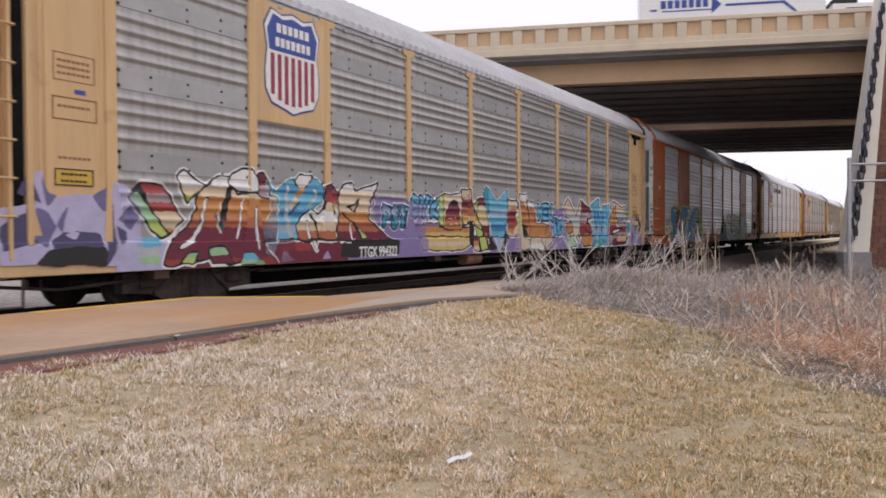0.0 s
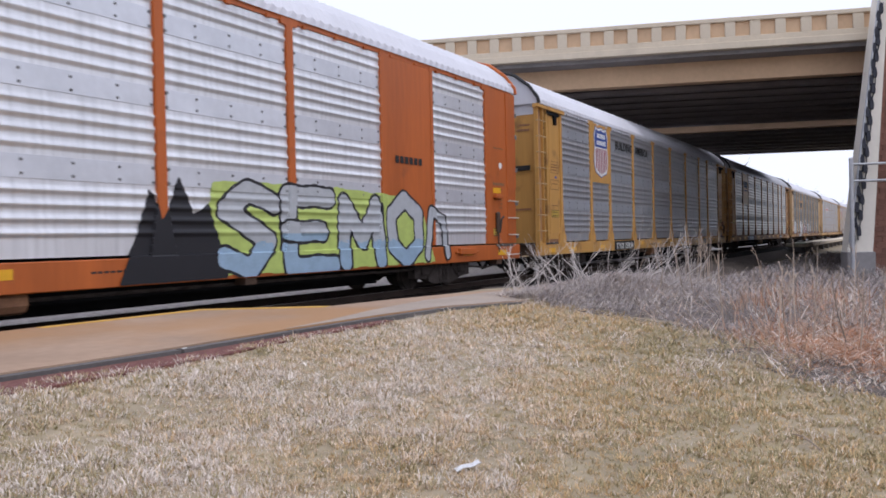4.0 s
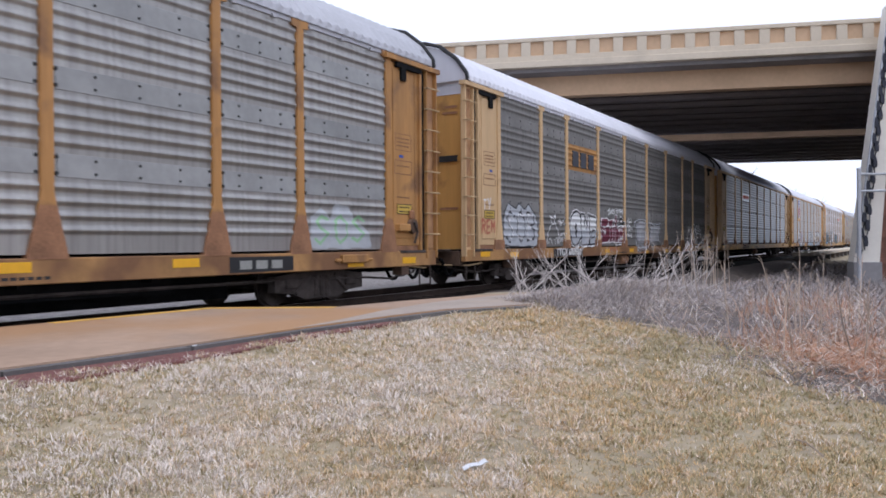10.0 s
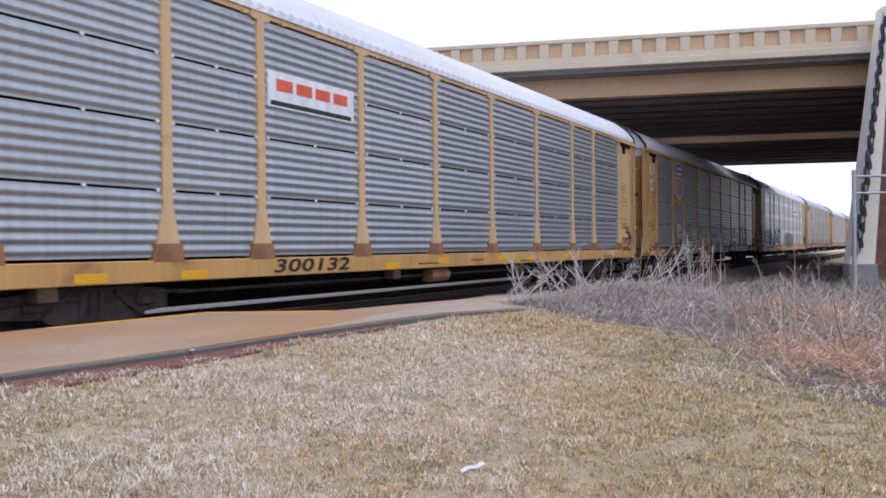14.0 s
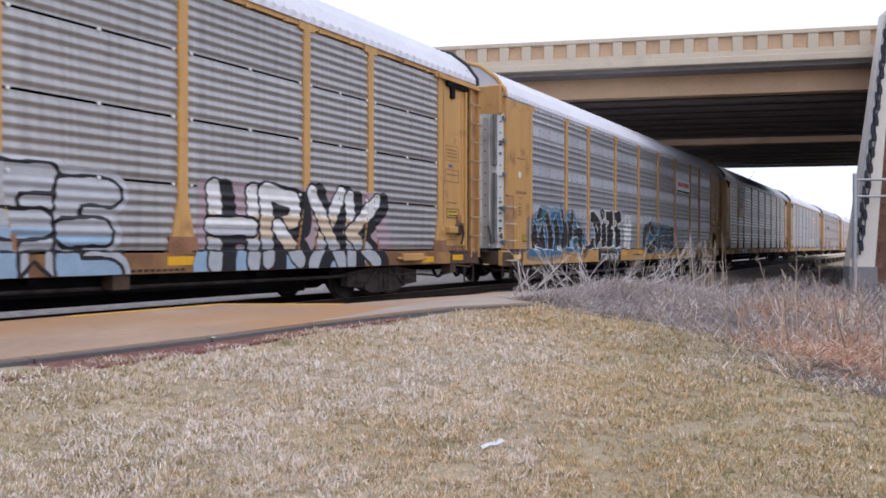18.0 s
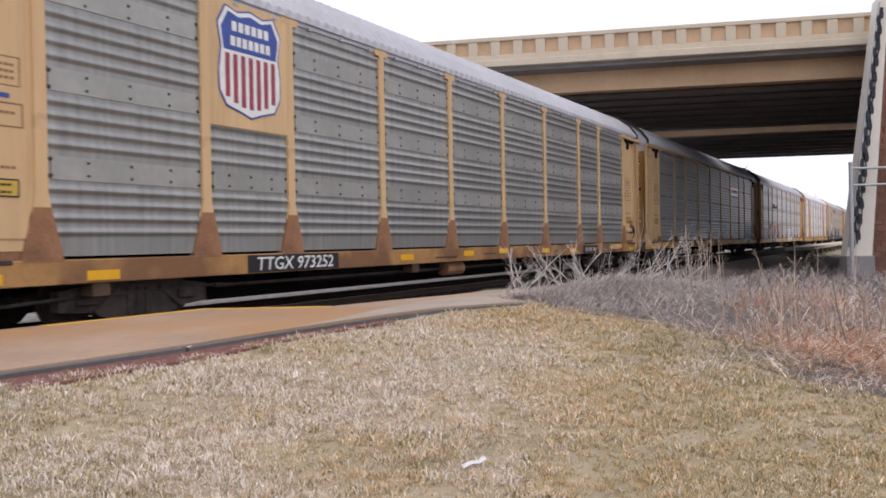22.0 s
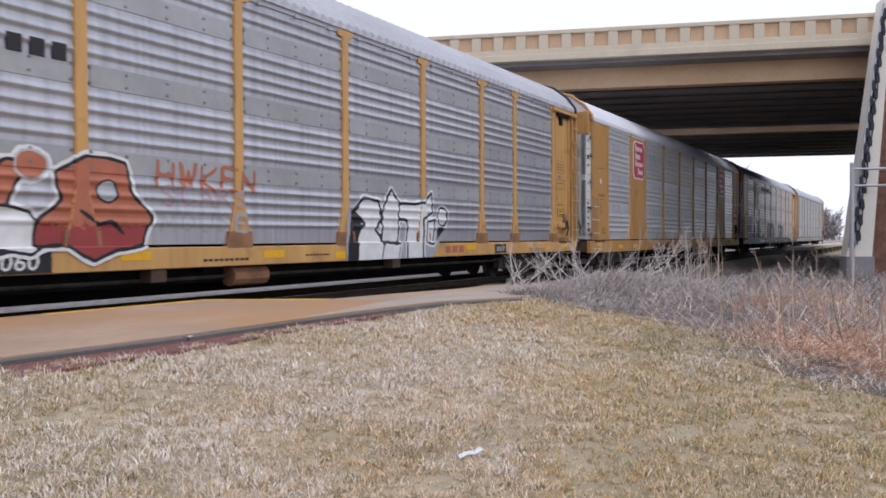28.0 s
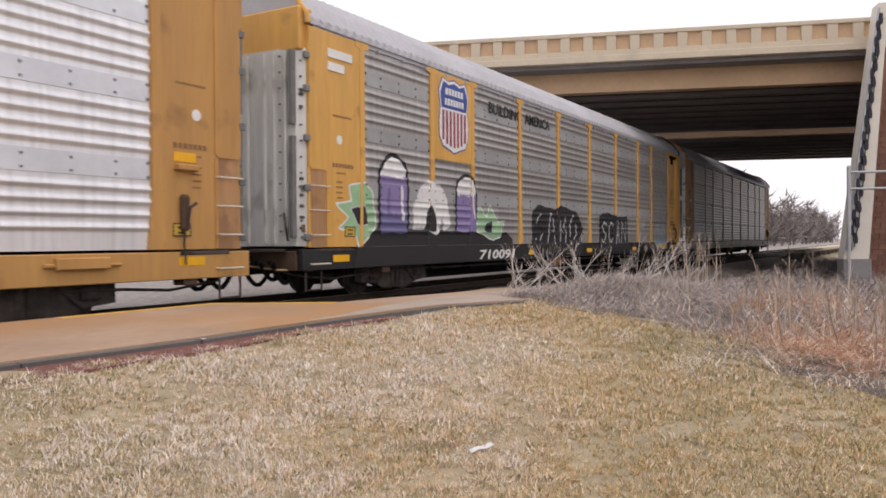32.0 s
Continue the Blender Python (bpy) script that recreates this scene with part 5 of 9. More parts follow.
paint(a, -11.82, -7.94, 0.48, 2.3, [
    ("back", "maroon", [(-10.90, 0.33), (-10.77, 0.95), (-8.02, 0.92), (-8.03, 0.17)]),
    ("back", "lilac", [(-11.74, 0.38), (-11.69, 0.96), (-10.77, 0.99), (-10.78, 0.32)]),
    ("fill", "sky/palegrey/green", [(-11.35, 0.95), (-10.93, 0.99), (-11.02, 0.58), (-11.37, 0.61)], 0.0, None),
    ("fill", "red/pink/red/cream/cream/orange", [(-11.30, 1.74), (-10.91, 1.74), (-10.80, 1.61), (-10.64, 1.39), (-10.53, 1.24), (-10.77, 1.05), (-10.89, 0.99)], 0.03, 'black'),
    ("fill", "green/green/lime", [(-11.47, 1.59), (-11.36, 1.63), (-11.15, 1.43), (-10.92, 1.15), (-10.81, 1.05), (-10.89, 0.99), (-11.09, 1.09), (-11.31, 1.39)], 0.035, 'black'),
    ("stroke", "black", [(-11.44, 1.61), (-11.32, 1.71), (-11.15, 1.46)], 0.03),
    ("fill", "white/white/cream/lime", [(-10.59, 1.89), (-10.48, 1.97), (-10.27, 1.86), (-10.08, 1.77), (-10.33, 1.63), (-10.42, 1.50), (-10.51, 1.62)], 0.035, 'black'),
    ("fill", "white/cream/orange/orange/brick/maroon/maroon/maroon/red", [(-10.08, 1.75), (-9.81, 1.91), (-9.53, 1.94), (-9.41, 1.66), (-8.73, 1.69), (-8.45, 1.63), (-8.49, 0.92), (-8.88, 0.93), (-8.50, 0.49), (-9.28, 0.63), (-9.65, 0.55), (-10.01, 0.68), (-10.78, 0.57), (-10.92, 0.60), (-10.77, 0.89), (-10.45, 1.11), (-10.22, 1.42), (-10.26, 1.63)], 0.03, 'black'),
    ("stroke", "black", [(-9.57, 1.75), (-9.64, 1.52), (-9.69, 1.29)], 0.06),
    ("stroke", "navy", [(-9.82, 1.29), (-9.74, 1.11)], 0.05),
    ("fill", "white", [(-9.58, 1.84), (-9.48, 1.99), (-9.28, 2.08), (-9.07, 2.06), (-8.94, 1.93), (-8.92, 1.75), (-9.13, 1.71), (-9.39, 1.75)], 0.035, 'black'),
    ("fill", "maroon/pink", [(-8.91, 2.03), (-8.78, 2.06), (-8.62, 1.88), (-8.68, 1.64), (-8.89, 1.68)], 0.03, 'black'),
    ("stroke", "white", [(-10.04, 1.58), (-10.17, 1.20), (-10.32, 0.94), (-10.58, 0.82)], 0.026, 0.02, 'black'),
    ("stroke", "white", [(-9.26, 1.60), (-9.34, 1.25), (-9.40, 0.98)], 0.02, 0.015, 'black'),
    ("stroke", "white", [(-8.98, 1.44), (-9.01, 1.12), (-8.91, 0.79)], 0.03, 0.02, 'black'),
    ("stroke", "cream", [(-9.73, 1.52), (-9.83, 1.16), (-9.74, 1.03)], 0.02),
    ("fill", "green/lime", [(-10.45, 0.73), (-10.26, 0.76), (-10.37, 0.58), (-10.59, 0.60)], 0.025, 'black'),
    ("fill", "green/maroon", [(-10.03, 0.81), (-9.71, 0.82), (-9.55, 0.57), (-9.98, 0.58)], 0.03, 'black'),
    ("fill", "sky/green", [(-9.27, 0.72), (-9.08, 0.70), (-8.75, 0.50), (-9.40, 0.56)], 0.02, 'black'),
    ("fill", "orange", [(-8.84, 1.40), (-8.45, 1.40), (-8.43, 1.24), (-8.79, 1.24)], 0.0, None)], halo="white", rim=0.03, seed=5, label="red, orange and cream graffiti letters with black outlines")
paint(a, -9.09, -3.36, 0.48, 2.35, [
    ("back", "purple", [(-5.67, 1.72), (-5.08, 1.79), (-4.21, 1.73), (-3.60, 1.64), (-3.44, 0.10), (-6.74, 0.29), (-6.73, 0.96), (-5.39, 0.95)]),
    ("back", "maroon", [(-9.00, 0.95), (-6.48, 0.93), (-6.49, 0.27), (-9.01, 0.34)]),
    ("fill", "sky/blue/sky/sky/blue/sky/steelblue/sky", [(-8.68, 1.88), (-8.49, 1.73), (-8.23, 1.92), (-7.84, 2.01), (-7.41, 2.00), (-7.16, 1.84), (-7.25, 1.62), (-7.47, 1.51), (-7.75, 1.41), (-7.87, 1.18), (-7.91, 0.93), (-8.64, 0.92), (-8.73, 1.17), (-8.59, 1.33), (-8.56, 1.61)], 0.03, 'teal'),
    ("stroke", "palegrey", [(-8.52, 1.69), (-8.45, 1.40)], 0.05),
    ("stroke", "palegrey", [(-8.17, 1.83), (-8.24, 1.38), (-8.06, 0.93)], 0.045),
    ("stroke", "palegrey", [(-7.47, 1.82), (-7.36, 1.70), (-7.61, 1.54)], 0.03),
    ("fill", "white", [(-8.00, 1.93), (-7.84, 2.08), (-7.52, 2.07), (-7.65, 1.92), (-7.79, 1.83)], 0.03, 'black'),
    ("stroke", "orange/cream", [(-7.79, 1.83), (-7.95, 1.63), (-8.10, 1.50)], 0.05),
    ("stroke", "navy", [(-8.16, 1.36), (-7.85, 1.58)], 0.02),
    ("fill", "sky/teal/steelblue", [(-8.78, 1.17), (-8.60, 0.94), (-8.51, 0.86), (-8.60, 0.66), (-8.79, 0.67), (-8.83, 0.87)], 0.0, None),
    ("fill", "maroon/red/cream/white/cream/brick", [(-7.16, 1.90), (-6.98, 1.96), (-6.77, 1.81), (-6.72, 1.59), (-6.77, 1.19), (-6.87, 0.92), (-7.86, 0.91), (-7.94, 1.18), (-7.75, 1.39), (-7.58, 1.47), (-7.37, 1.35), (-7.19, 1.49), (-7.14, 1.66)], 0.03, 'black'),
    ("stroke", "black", [(-6.91, 1.54), (-6.89, 1.38)], 0.035),
    ("stroke", "black", [(-7.58, 1.39), (-7.37, 1.14), (-7.32, 0.92)], 0.025),
    ("stroke", "white", [(-7.66, 1.25), (-7.56, 0.93), (-7.45, 0.74)], 0.025, 0.02, 'black'),
    ("fill", "white/cream/cream/orange/brick/maroon", [(-6.69, 1.82), (-6.56, 1.96), (-6.33, 2.02), (-6.18, 1.84), (-5.45, 2.05), (-5.70, 1.67), (-5.81, 1.33), (-5.53, 1.19), (-5.09, 0.94), (-4.87, 0.87), (-6.73, 0.90), (-6.72, 1.46)], 0.035, 'black'),
    ("stroke", "black", [(-6.47, 1.55), (-6.21, 1.61), (-6.05, 1.71), (-6.24, 1.45), (-6.41, 1.55)], 0.02),
    ("stroke", "black", [(-6.66, 1.41), (-6.22, 1.23), (-5.96, 0.89)], 0.022),
    ("stroke", "white", [(-6.37, 1.23), (-6.30, 0.89)], 0.025),
    ("fill", "green/lime", [(-6.11, 1.14), (-5.82, 0.95), (-5.95, 0.91)], 0.02, 'black'),
    ("stroke", "pink/lavender", [(-5.45, 1.95), (-5.55, 1.73), (-5.74, 1.53)], 0.03, 0.015, 'black'),
    ("fill", "soot", [(-6.70, 0.84), (-4.71, 0.89), (-4.71, 0.58), (-6.73, 0.57)], 0.0, None),
    ("fill", "red/maroon", [(-8.44, 0.86), (-7.65, 0.88), (-7.54, 0.59), (-8.37, 0.58)], 0.0, None),
    ("fill", "lavender", [(-8.34, 0.76), (-8.02, 0.54), (-8.41, 0.55)], 0.0, None),
    ("fill", "lavender", [(-7.14, 0.73), (-7.00, 0.57), (-7.26, 0.56)], 0.0, None),
    *letters("PST", -5.25, -4.35, 1.18, 1.6, "steelblue/teal", 0.05, seed=2, edge=0.05, line="navy"),
    ("stroke", "black", [(-8.69, 0.93), (-4.79, 0.89)], 0.018)], halo="white", rim=0.025, seed=8, label="turquoise and cream graffiti letters beside a purple ground")
paint(a, -4.35, 1.58, 0.48, 2.45, [
    ("back", "purple", [(-3.87, 1.76), (-3.88, 0.46), (1.49, 0.16), (1.50, 0.97), (-3.01, 1.01), (-3.01, 1.68)]),
    *letters("SYK", -4.25, -2.95, 1.4, 1.82, "sky", 0.055, seed=4, edge=0.05, line="navy"),
    ("fill", "pink/orange/straw/straw/cream/straw", [(-3.74, 1.23), (-3.01, 1.26), (-2.90, 1.15), (-1.54, 1.16), (-1.45, 0.77), (-2.00, 0.62), (-3.75, 0.66)], 0.03, 'black'),
    ("fill", "lime/green/lime", [(-2.95, 1.84), (-2.75, 1.92), (-2.73, 1.19), (-2.93, 1.19)], 0.03, 'black'),
    ("fill", "white/cream/cream/cream/lime/cream", [(-2.74, 1.92), (-1.99, 1.95), (-1.85, 2.09), (-1.86, 1.20), (-1.91, 1.12), (-2.73, 1.13)], 0.035, 'black'),
    ("fill", "soot/maroon/maroon/red/brick/orange", [(-2.67, 1.15), (-2.63, 1.48), (-2.53, 1.67), (-2.38, 1.80), (-2.23, 1.82), (-2.08, 1.73), (-1.98, 1.54), (-1.95, 1.20), (-1.98, 1.11)], 0.02, 'maroon'),
    ("stroke", "white", [(-2.52, 1.38), (-2.13, 1.39)], 0.008),
    ("stroke", "white", [(-2.52, 1.24), (-2.09, 1.25)], 0.008),
    ("fill", "cream/maroon/brick/straw/cream/orange/maroon", [(-1.85, 2.07), (-1.46, 2.08), (-1.42, 1.77), (-1.25, 1.53), (-0.95, 1.34), (-0.74, 1.13), (-0.47, 0.62), (-1.00, 0.59), (-1.10, 1.05), (-1.33, 1.33), (-1.77, 1.24), (-1.83, 1.47)], 0.04, 'black'),
    ("fill", "lime/green", [(-1.27, 1.73), (-1.04, 1.87), (-1.03, 1.50), (-1.20, 1.60)], 0.03, 'black'),
    ("fill", "maroon/cream/straw/cream/maroon/brick", [(-1.02, 1.89), (-0.68, 1.89), (-0.60, 1.64), (-0.43, 1.26), (-0.39, 0.87), (-0.63, 0.96), (-0.95, 1.34), (-1.03, 1.50)], 0.035, 'black'),
    ("fill", "black", [(-1.56, 1.36), (-1.33, 1.21), (-1.34, 0.60), (-1.55, 0.81)], 0.0, None),
    ("fill", "cream/white/maroon/orange/cream", [(-1.30, 1.21), (-1.13, 1.09), (-1.03, 0.59), (-1.34, 0.60)], 0.03, 'black'),
    ("fill", "lime", [(-1.15, 1.21), (-0.76, 1.05), (-0.58, 0.62), (-0.93, 0.58), (-0.99, 0.88)], 0.03, 'black'),
    ("fill", "black", [(-0.46, 1.13), (-0.30, 0.87), (0.00, 0.58), (-0.47, 0.60)], 0.0, None),
    ("fill", "black", [(0.55, 1.23), (0.74, 0.86), (0.42, 0.57), (0.19, 0.58)], 0.0, None),
    ("fill", "teal", [(-0.73, 2.06), (-0.58, 2.22), (-0.42, 2.16), (-0.46, 1.39), (-0.52, 1.47)], 0.02, 'black'),
    ("fill", "sky/sky/sky/steelblue/sky/blue/sky/steelblue/palegrey", [(-0.42, 2.18), (-0.17, 1.99), (0.06, 1.82), (0.43, 2.03), (0.69, 2.18), (0.71, 1.42), (0.55, 1.04), (0.11, 0.53), (-0.16, 0.96), (-0.38, 1.35)], 0.025, 'teal'),
    ("stroke", "teal", [(-0.29, 1.35), (-0.12, 1.29), (0.12, 1.37), (0.55, 1.32)], 0.012),
    ("stroke", "teal", [(0.10, 1.36), (0.10, 0.87)], 0.01),
    ("fill", "cream/lime/cream", [(0.71, 1.90), (1.29, 1.91), (1.39, 1.24), (1.28, 0.95), (0.74, 0.95)], 0.035, 'black'),
    ("fill", "brick/maroon/red/red/brick/orange", [(0.79, 1.65), (1.08, 1.73), (1.25, 1.70), (1.27, 1.29), (1.08, 1.00), (0.78, 1.04), (0.65, 1.32)], 0.0, None),
    ("stroke", "black", [(-3.88, 0.96), (-0.63, 0.93)], 0.018),
    ("stroke", "black", [(-0.58, 0.93), (0.68, 0.91)], 0.015)], halo="white", rim=0.03, seed=11, label="cream, maroon and sky-blue graffiti letters with black outlines")
paint(a, 0.59, 5.31, 0.48, 2.25, [
    ("back", "purple", [(0.67, 0.30), (0.81, 1.00), (3.44, 0.99), (3.82, 1.49), (4.11, 1.73), (5.03, 1.82), (5.23, 0.08)]),
    ("fill", "white/cream/lime/cream/cream", [(1.30, 0.95), (1.33, 1.63), (1.39, 2.11), (1.58, 1.44), (1.87, 0.84), (2.41, 0.73), (2.02, 0.54), (1.07, 0.59)], 0.03, 'black'),
    ("fill", "white/cream/brick/orange/brick/orange/orange/cream/cream", [(1.42, 2.10), (1.92, 2.10), (1.98, 1.80), (2.10, 1.40), (2.29, 1.20), (2.66, 1.13), (3.59, 1.26), (3.81, 0.82), (3.17, 0.50), (2.02, 0.54), (2.17, 0.84), (1.80, 1.24), (1.58, 1.44)], 0.035, 'black'),
    ("fill", "white/orange/brick/orange/orange/cream/white", [(2.03, 1.93), (2.42, 1.92), (2.49, 1.67), (2.66, 1.25), (3.09, 1.31), (3.44, 1.24), (3.08, 0.51), (2.09, 0.59), (2.26, 1.15), (2.18, 1.30)], 0.03, 'black'),
    ("fill", "brick/orange", [(2.14, 1.81), (2.36, 1.77), (2.42, 1.35), (2.23, 1.30)], 0.0, None),
    ("fill", "brick/orange/brick", [(1.51, 1.93), (1.80, 1.89), (1.95, 1.45), (1.68, 1.46)], 0.0, None),
    ("fill", "black", [(1.53, 1.29), (2.02, 1.20), (2.02, 0.94), (1.72, 0.91)], 0.0, None),
    ("stroke", "black", [(2.91, 0.83), (3.26, 0.50)], 0.02),
    *letters("MEK", 2.75, 3.9, 1.42, 1.85, "sky", 0.05, seed=6, edge=0.05, line="navy"),
    *letters("TKO", 3.9, 4.7, 1.0, 1.4, "sky", 0.05, seed=7, edge=0.05, line="navy"),
    ("stroke", "black", [(1.72, 0.91), (4.20, 0.88)], 0.018)], halo="white", rim=0.03, seed=12, label="orange and cream graffiti letters with two small blue tags")
paint(a, 4.7, 9.3, 0.48, 2.3, [
    ("back", "purple", [(4.7, 0.48), (4.8, 1.0), (9.2, 1.0), (9.2, 0.48)]),
    ("fill", "green", [(4.8, 1.15), (5.4, 1.0), (5.8, 0.6), (4.9, 0.55)], 0.035, "black"),
    ("fill", "cream/palegrey/cream", [(4.85, 1.85), (5.2, 2.1), (5.85, 1.55), (6.3, 2.05), (6.6, 1.95), (6.25, 1.2), (6.0, 0.75), (5.65, 1.0), (5.3, 1.5), (4.9, 1.55)], 0.05, "black"),
    ("fill", "orange", [(5.0, 1.3), (5.5, 1.35), (5.6, 1.05), (5.05, 1.0)], 0.04, "black"),
    ("fill", "maroon/pink/red/orange", [(6.45, 2.05), (7.35, 1.7), (7.45, 1.55), (6.95, 1.5), (6.85, 1.35), (7.3, 1.2), (7.5, 0.95), (7.3, 0.6), (6.4, 0.6), (6.3, 1.2)], 0.05, "black"),
    ("stroke", "black", [(6.75, 1.15), (7.0, 1.0), (7.25, 1.05)], 0.03),
    ("fill", "sky/sky/azure/sky/steelblue/sky/teal", [(7.3, 1.95), (8.1, 2.2), (8.3, 1.65), (8.6, 1.95), (9.25, 2.0), (9.05, 1.2), (8.95, 0.6), (8.35, 0.62), (8.1, 0.55), (7.35, 0.55), (7.55, 1.2)], 0.045, "teal"),
    ("stroke", "navy", [(7.6, 1.85), (7.85, 1.1), (8.05, 1.75), (8.45, 1.0), (8.6, 1.7)], 0.03), ("stroke", "palegrey", [(7.45, 1.75), (7.7, 1.0)], 0.035), ("stroke", "palegrey", [(8.75, 1.85), (8.7, 1.0)], 0.035), ("stroke", "palegrey", [(8.15, 2.0), (8.2, 1.55)], 0.03),
    ("stroke", "black", [(4.8, 0.92), (9.2, 0.92)], GAP_SHADE)], halo="white", seed=17, label="cream, maroon and blue graffiti shapes with white halo")
paint(a, 9.0, 11.85, 0.48, 2.3, [
    ("back", "lavender", [(9.0, 0.48), (9.1, 1.2), (11.8, 1.4), (11.8, 0.48)]),
    ("fill", "cream/palegrey", [(9.4, 1.95), (9.75, 2.15), (10.2, 2.05), (10.75, 1.95), (11.1, 2.0), (10.9, 1.5), (10.4, 1.45), (9.7, 1.7)], 0.045, "black"),
    ("fill", "orange/orange/red/pink", [(9.05, 1.5), (9.6, 1.75), (10.0, 2.0), (10.05, 1.2), (9.65, 1.1), (9.6, 0.75), (9.3, 0.6), (8.95, 0.7)], 0.045, "black"),
    ("fill", "pink/red/pink/maroon", [(10.2, 1.4), (10.8, 1.5), (11.3, 1.25), (11.45, 0.95), (11.1, 0.62), (9.5, 0.58), (9.7, 0.95), (10.6, 1.05)], 0.045, "black"),
    ("stroke", "black", [(10.0, 1.15), (10.7, 1.2), (10.9, 1.05)], 0.03), ("stroke", "green", [(9.5, 1.7), (9.55, 1.3)], 0.04),
    ("fill", "teal", oval(11.5, 1.2, 0.36, 0.4), 0.05, "palegrey"),
    ("stroke", "black", [(9.4, 0.92), (11.2, 0.92)], GAP_SHADE)], halo="white", seed=19, label="orange, cream and pink graffiti shapes")
paint(a, 11.7, 13.25, 0.48, 1.9, shards(11.7, 13.2, 0.48, 1.8, 8), label="lavender and purple spray-painted splinters")
words("lettering", "TTGX 994322", 0.3, WHITE, a, -6.15, -SIDE - 0.026, 0.56, width=1.35, bold=0.006)
# second wagon: fat blue letters
b = W[-2]
paint(b, -11.4, -7.9, 0.48, 2.3, [
    ("back", "lime", [(-11.3, 0.95), (-10.95, 0.6), (-10.6, 0.95), (-10.35, 1.2), (-10.65, 1.75), (-10.5, 2.15), (-10.1, 2.26), (-9.4, 2.22), (-9.2, 2.15), (-8.6, 2.1), (-8.5, 1.6), (-10.4, 0.9)]),
    ("fill", "black", [(-11.1, 0.5), (-10.6, 1.0), (-8.9, 1.0), (-8.95, 0.5)], 0.0, None),
    ("fill", "black", [(-10.35, 1.7), (-10.0, 1.5), (-9.5, 0.95), (-9.95, 0.95)], 0.0, None),
    ("fill", "maroon/red/maroon", [(-9.6, 1.5), (-9.5, 1.9), (-9.15, 2.08), (-8.75, 2.0), (-8.5, 1.8), (-8.35, 1.1), (-8.15, 0.5), (-8.85, 0.5), (-8.9, 0.95)], 0.04, "black"),
    ("fill", "azure", [(-10.45, 1.85), (-10.35, 2.08), (-10.1, 2.15), (-9.5, 2.12), (-9.48, 1.55), (-9.75, 1.5), (-8.85, 0.96), (-9.7, 0.95), (-10.1, 1.5), (-10.35, 1.6)], 0.045, "black"),
    ("fill", "azure", [(-10.85, 0.97), (-8.85, 0.93), (-8.85, 0.5), (-10.85, 0.52)], 0.03, "black"),
    ("fill", "orange", [(-10.65, 0.88), (-10.35, 0.88), (-10.35, 0.68), (-10.65, 0.68)], 0.0, None), ("stroke", "orange", [(-10.1, 0.74), (-9.5, 0.75)], 0.04),
    ("stroke", "white", [(-9.85, 2.05), (-9.58, 1.98)], 0.06), ("stroke", "black", [(-8.75, 1.5), (-8.65, 0.95)], 0.02),
    *letters("SEKY", -11.35, -10.45, 1.35, 1.65, "black", 0.02, lean=0.3, seed=2, edge=0.0, line=None), *letters("=CO=", -11.35, -10.4, 1.05, 1.25, "black", 0.018, seed=3, edge=0.0, line=None)],
    seed=4, solid=(1,), label="fat sky-blue and maroon graffiti shapes on a lime ground")
paint(b, -8.7, -3.7, 0.48, 2.4, [
    ("back", "lime", [(-8.6, 1.6), (-8.4, 2.35), (-6.8, 2.25), (-6.4, 1.6), (-5.9, 2.3), (-4.75, 2.2), (-4.2, 1.9), (-3.9, 1.1), (-3.8, 0.9), (-5.0, 0.7), (-8.3, 0.6)]),
    ("fill", "black", [(-7.9, 0.9), (-7.5, 1.7), (-6.5, 1.6), (-6.3, 0.52), (-7.9, 0.52)], 0.0, None),
    ("fill", "azure", [(-8.5, 1.85), (-8.3, 2.2), (-6.95, 2.15), (-6.75, 1.6), (-6.85, 1.1), (-6.5, 1.35), (-6.3, 0.55), (-6.85, 0.52), (-7.75, 1.3), (-7.45, 1.5), (-7.05, 1.6), (-7.15, 1.85), (-7.85, 1.75), (-7.9, 0.52), (-8.25, 0.52), (-8.3, 1.3)], 0.045, "black"),
    ("fill", "azure", [(-6.6, 1.8), (-6.1, 1.85), (-6.1, 1.1), (-6.3, 0.98), (-6.65, 1.0)], 0.04, "black"),
    ("fill", "black", [(-6.35, 1.95), (-6.0, 2.25), (-4.95, 2.2), (-4.85, 1.0), (-6.0, 0.98)], 0.0, None),
    ("fill", "azure/sky/azure", [(-6.15, 1.9), (-5.95, 2.2), (-4.95, 2.22), (-4.95, 1.65), (-5.6, 1.55), (-4.95, 1.45), (-4.9, 1.02), (-6.0, 1.0), (-5.8, 1.3), (-6.2, 1.5)], 0.04, "black"),
    ("stroke", "black", [(-5.5, 1.05), (-5.1, 1.18)], 0.06),
    ("fill", "azure", [(-6.45, 0.92), (-4.1, 0.9), (-4.15, 0.56), (-6.4, 0.5)], 0.03, "black"),
    ("stroke", "white", [(-7.4, 2.1), (-7.1, 2.05), (-7.0, 1.75)], 0.05), ("stroke", "white", [(-5.3, 2.12), (-5.1, 1.9)], 0.05),
    *letters("FACE", -4.75, -4.1, 1.1, 1.32, "black", 0.016, seed=9, edge=0.0, line=None)],
    seed=6, solid=(1,), label="fat sky-blue graffiti letters with lime halo")
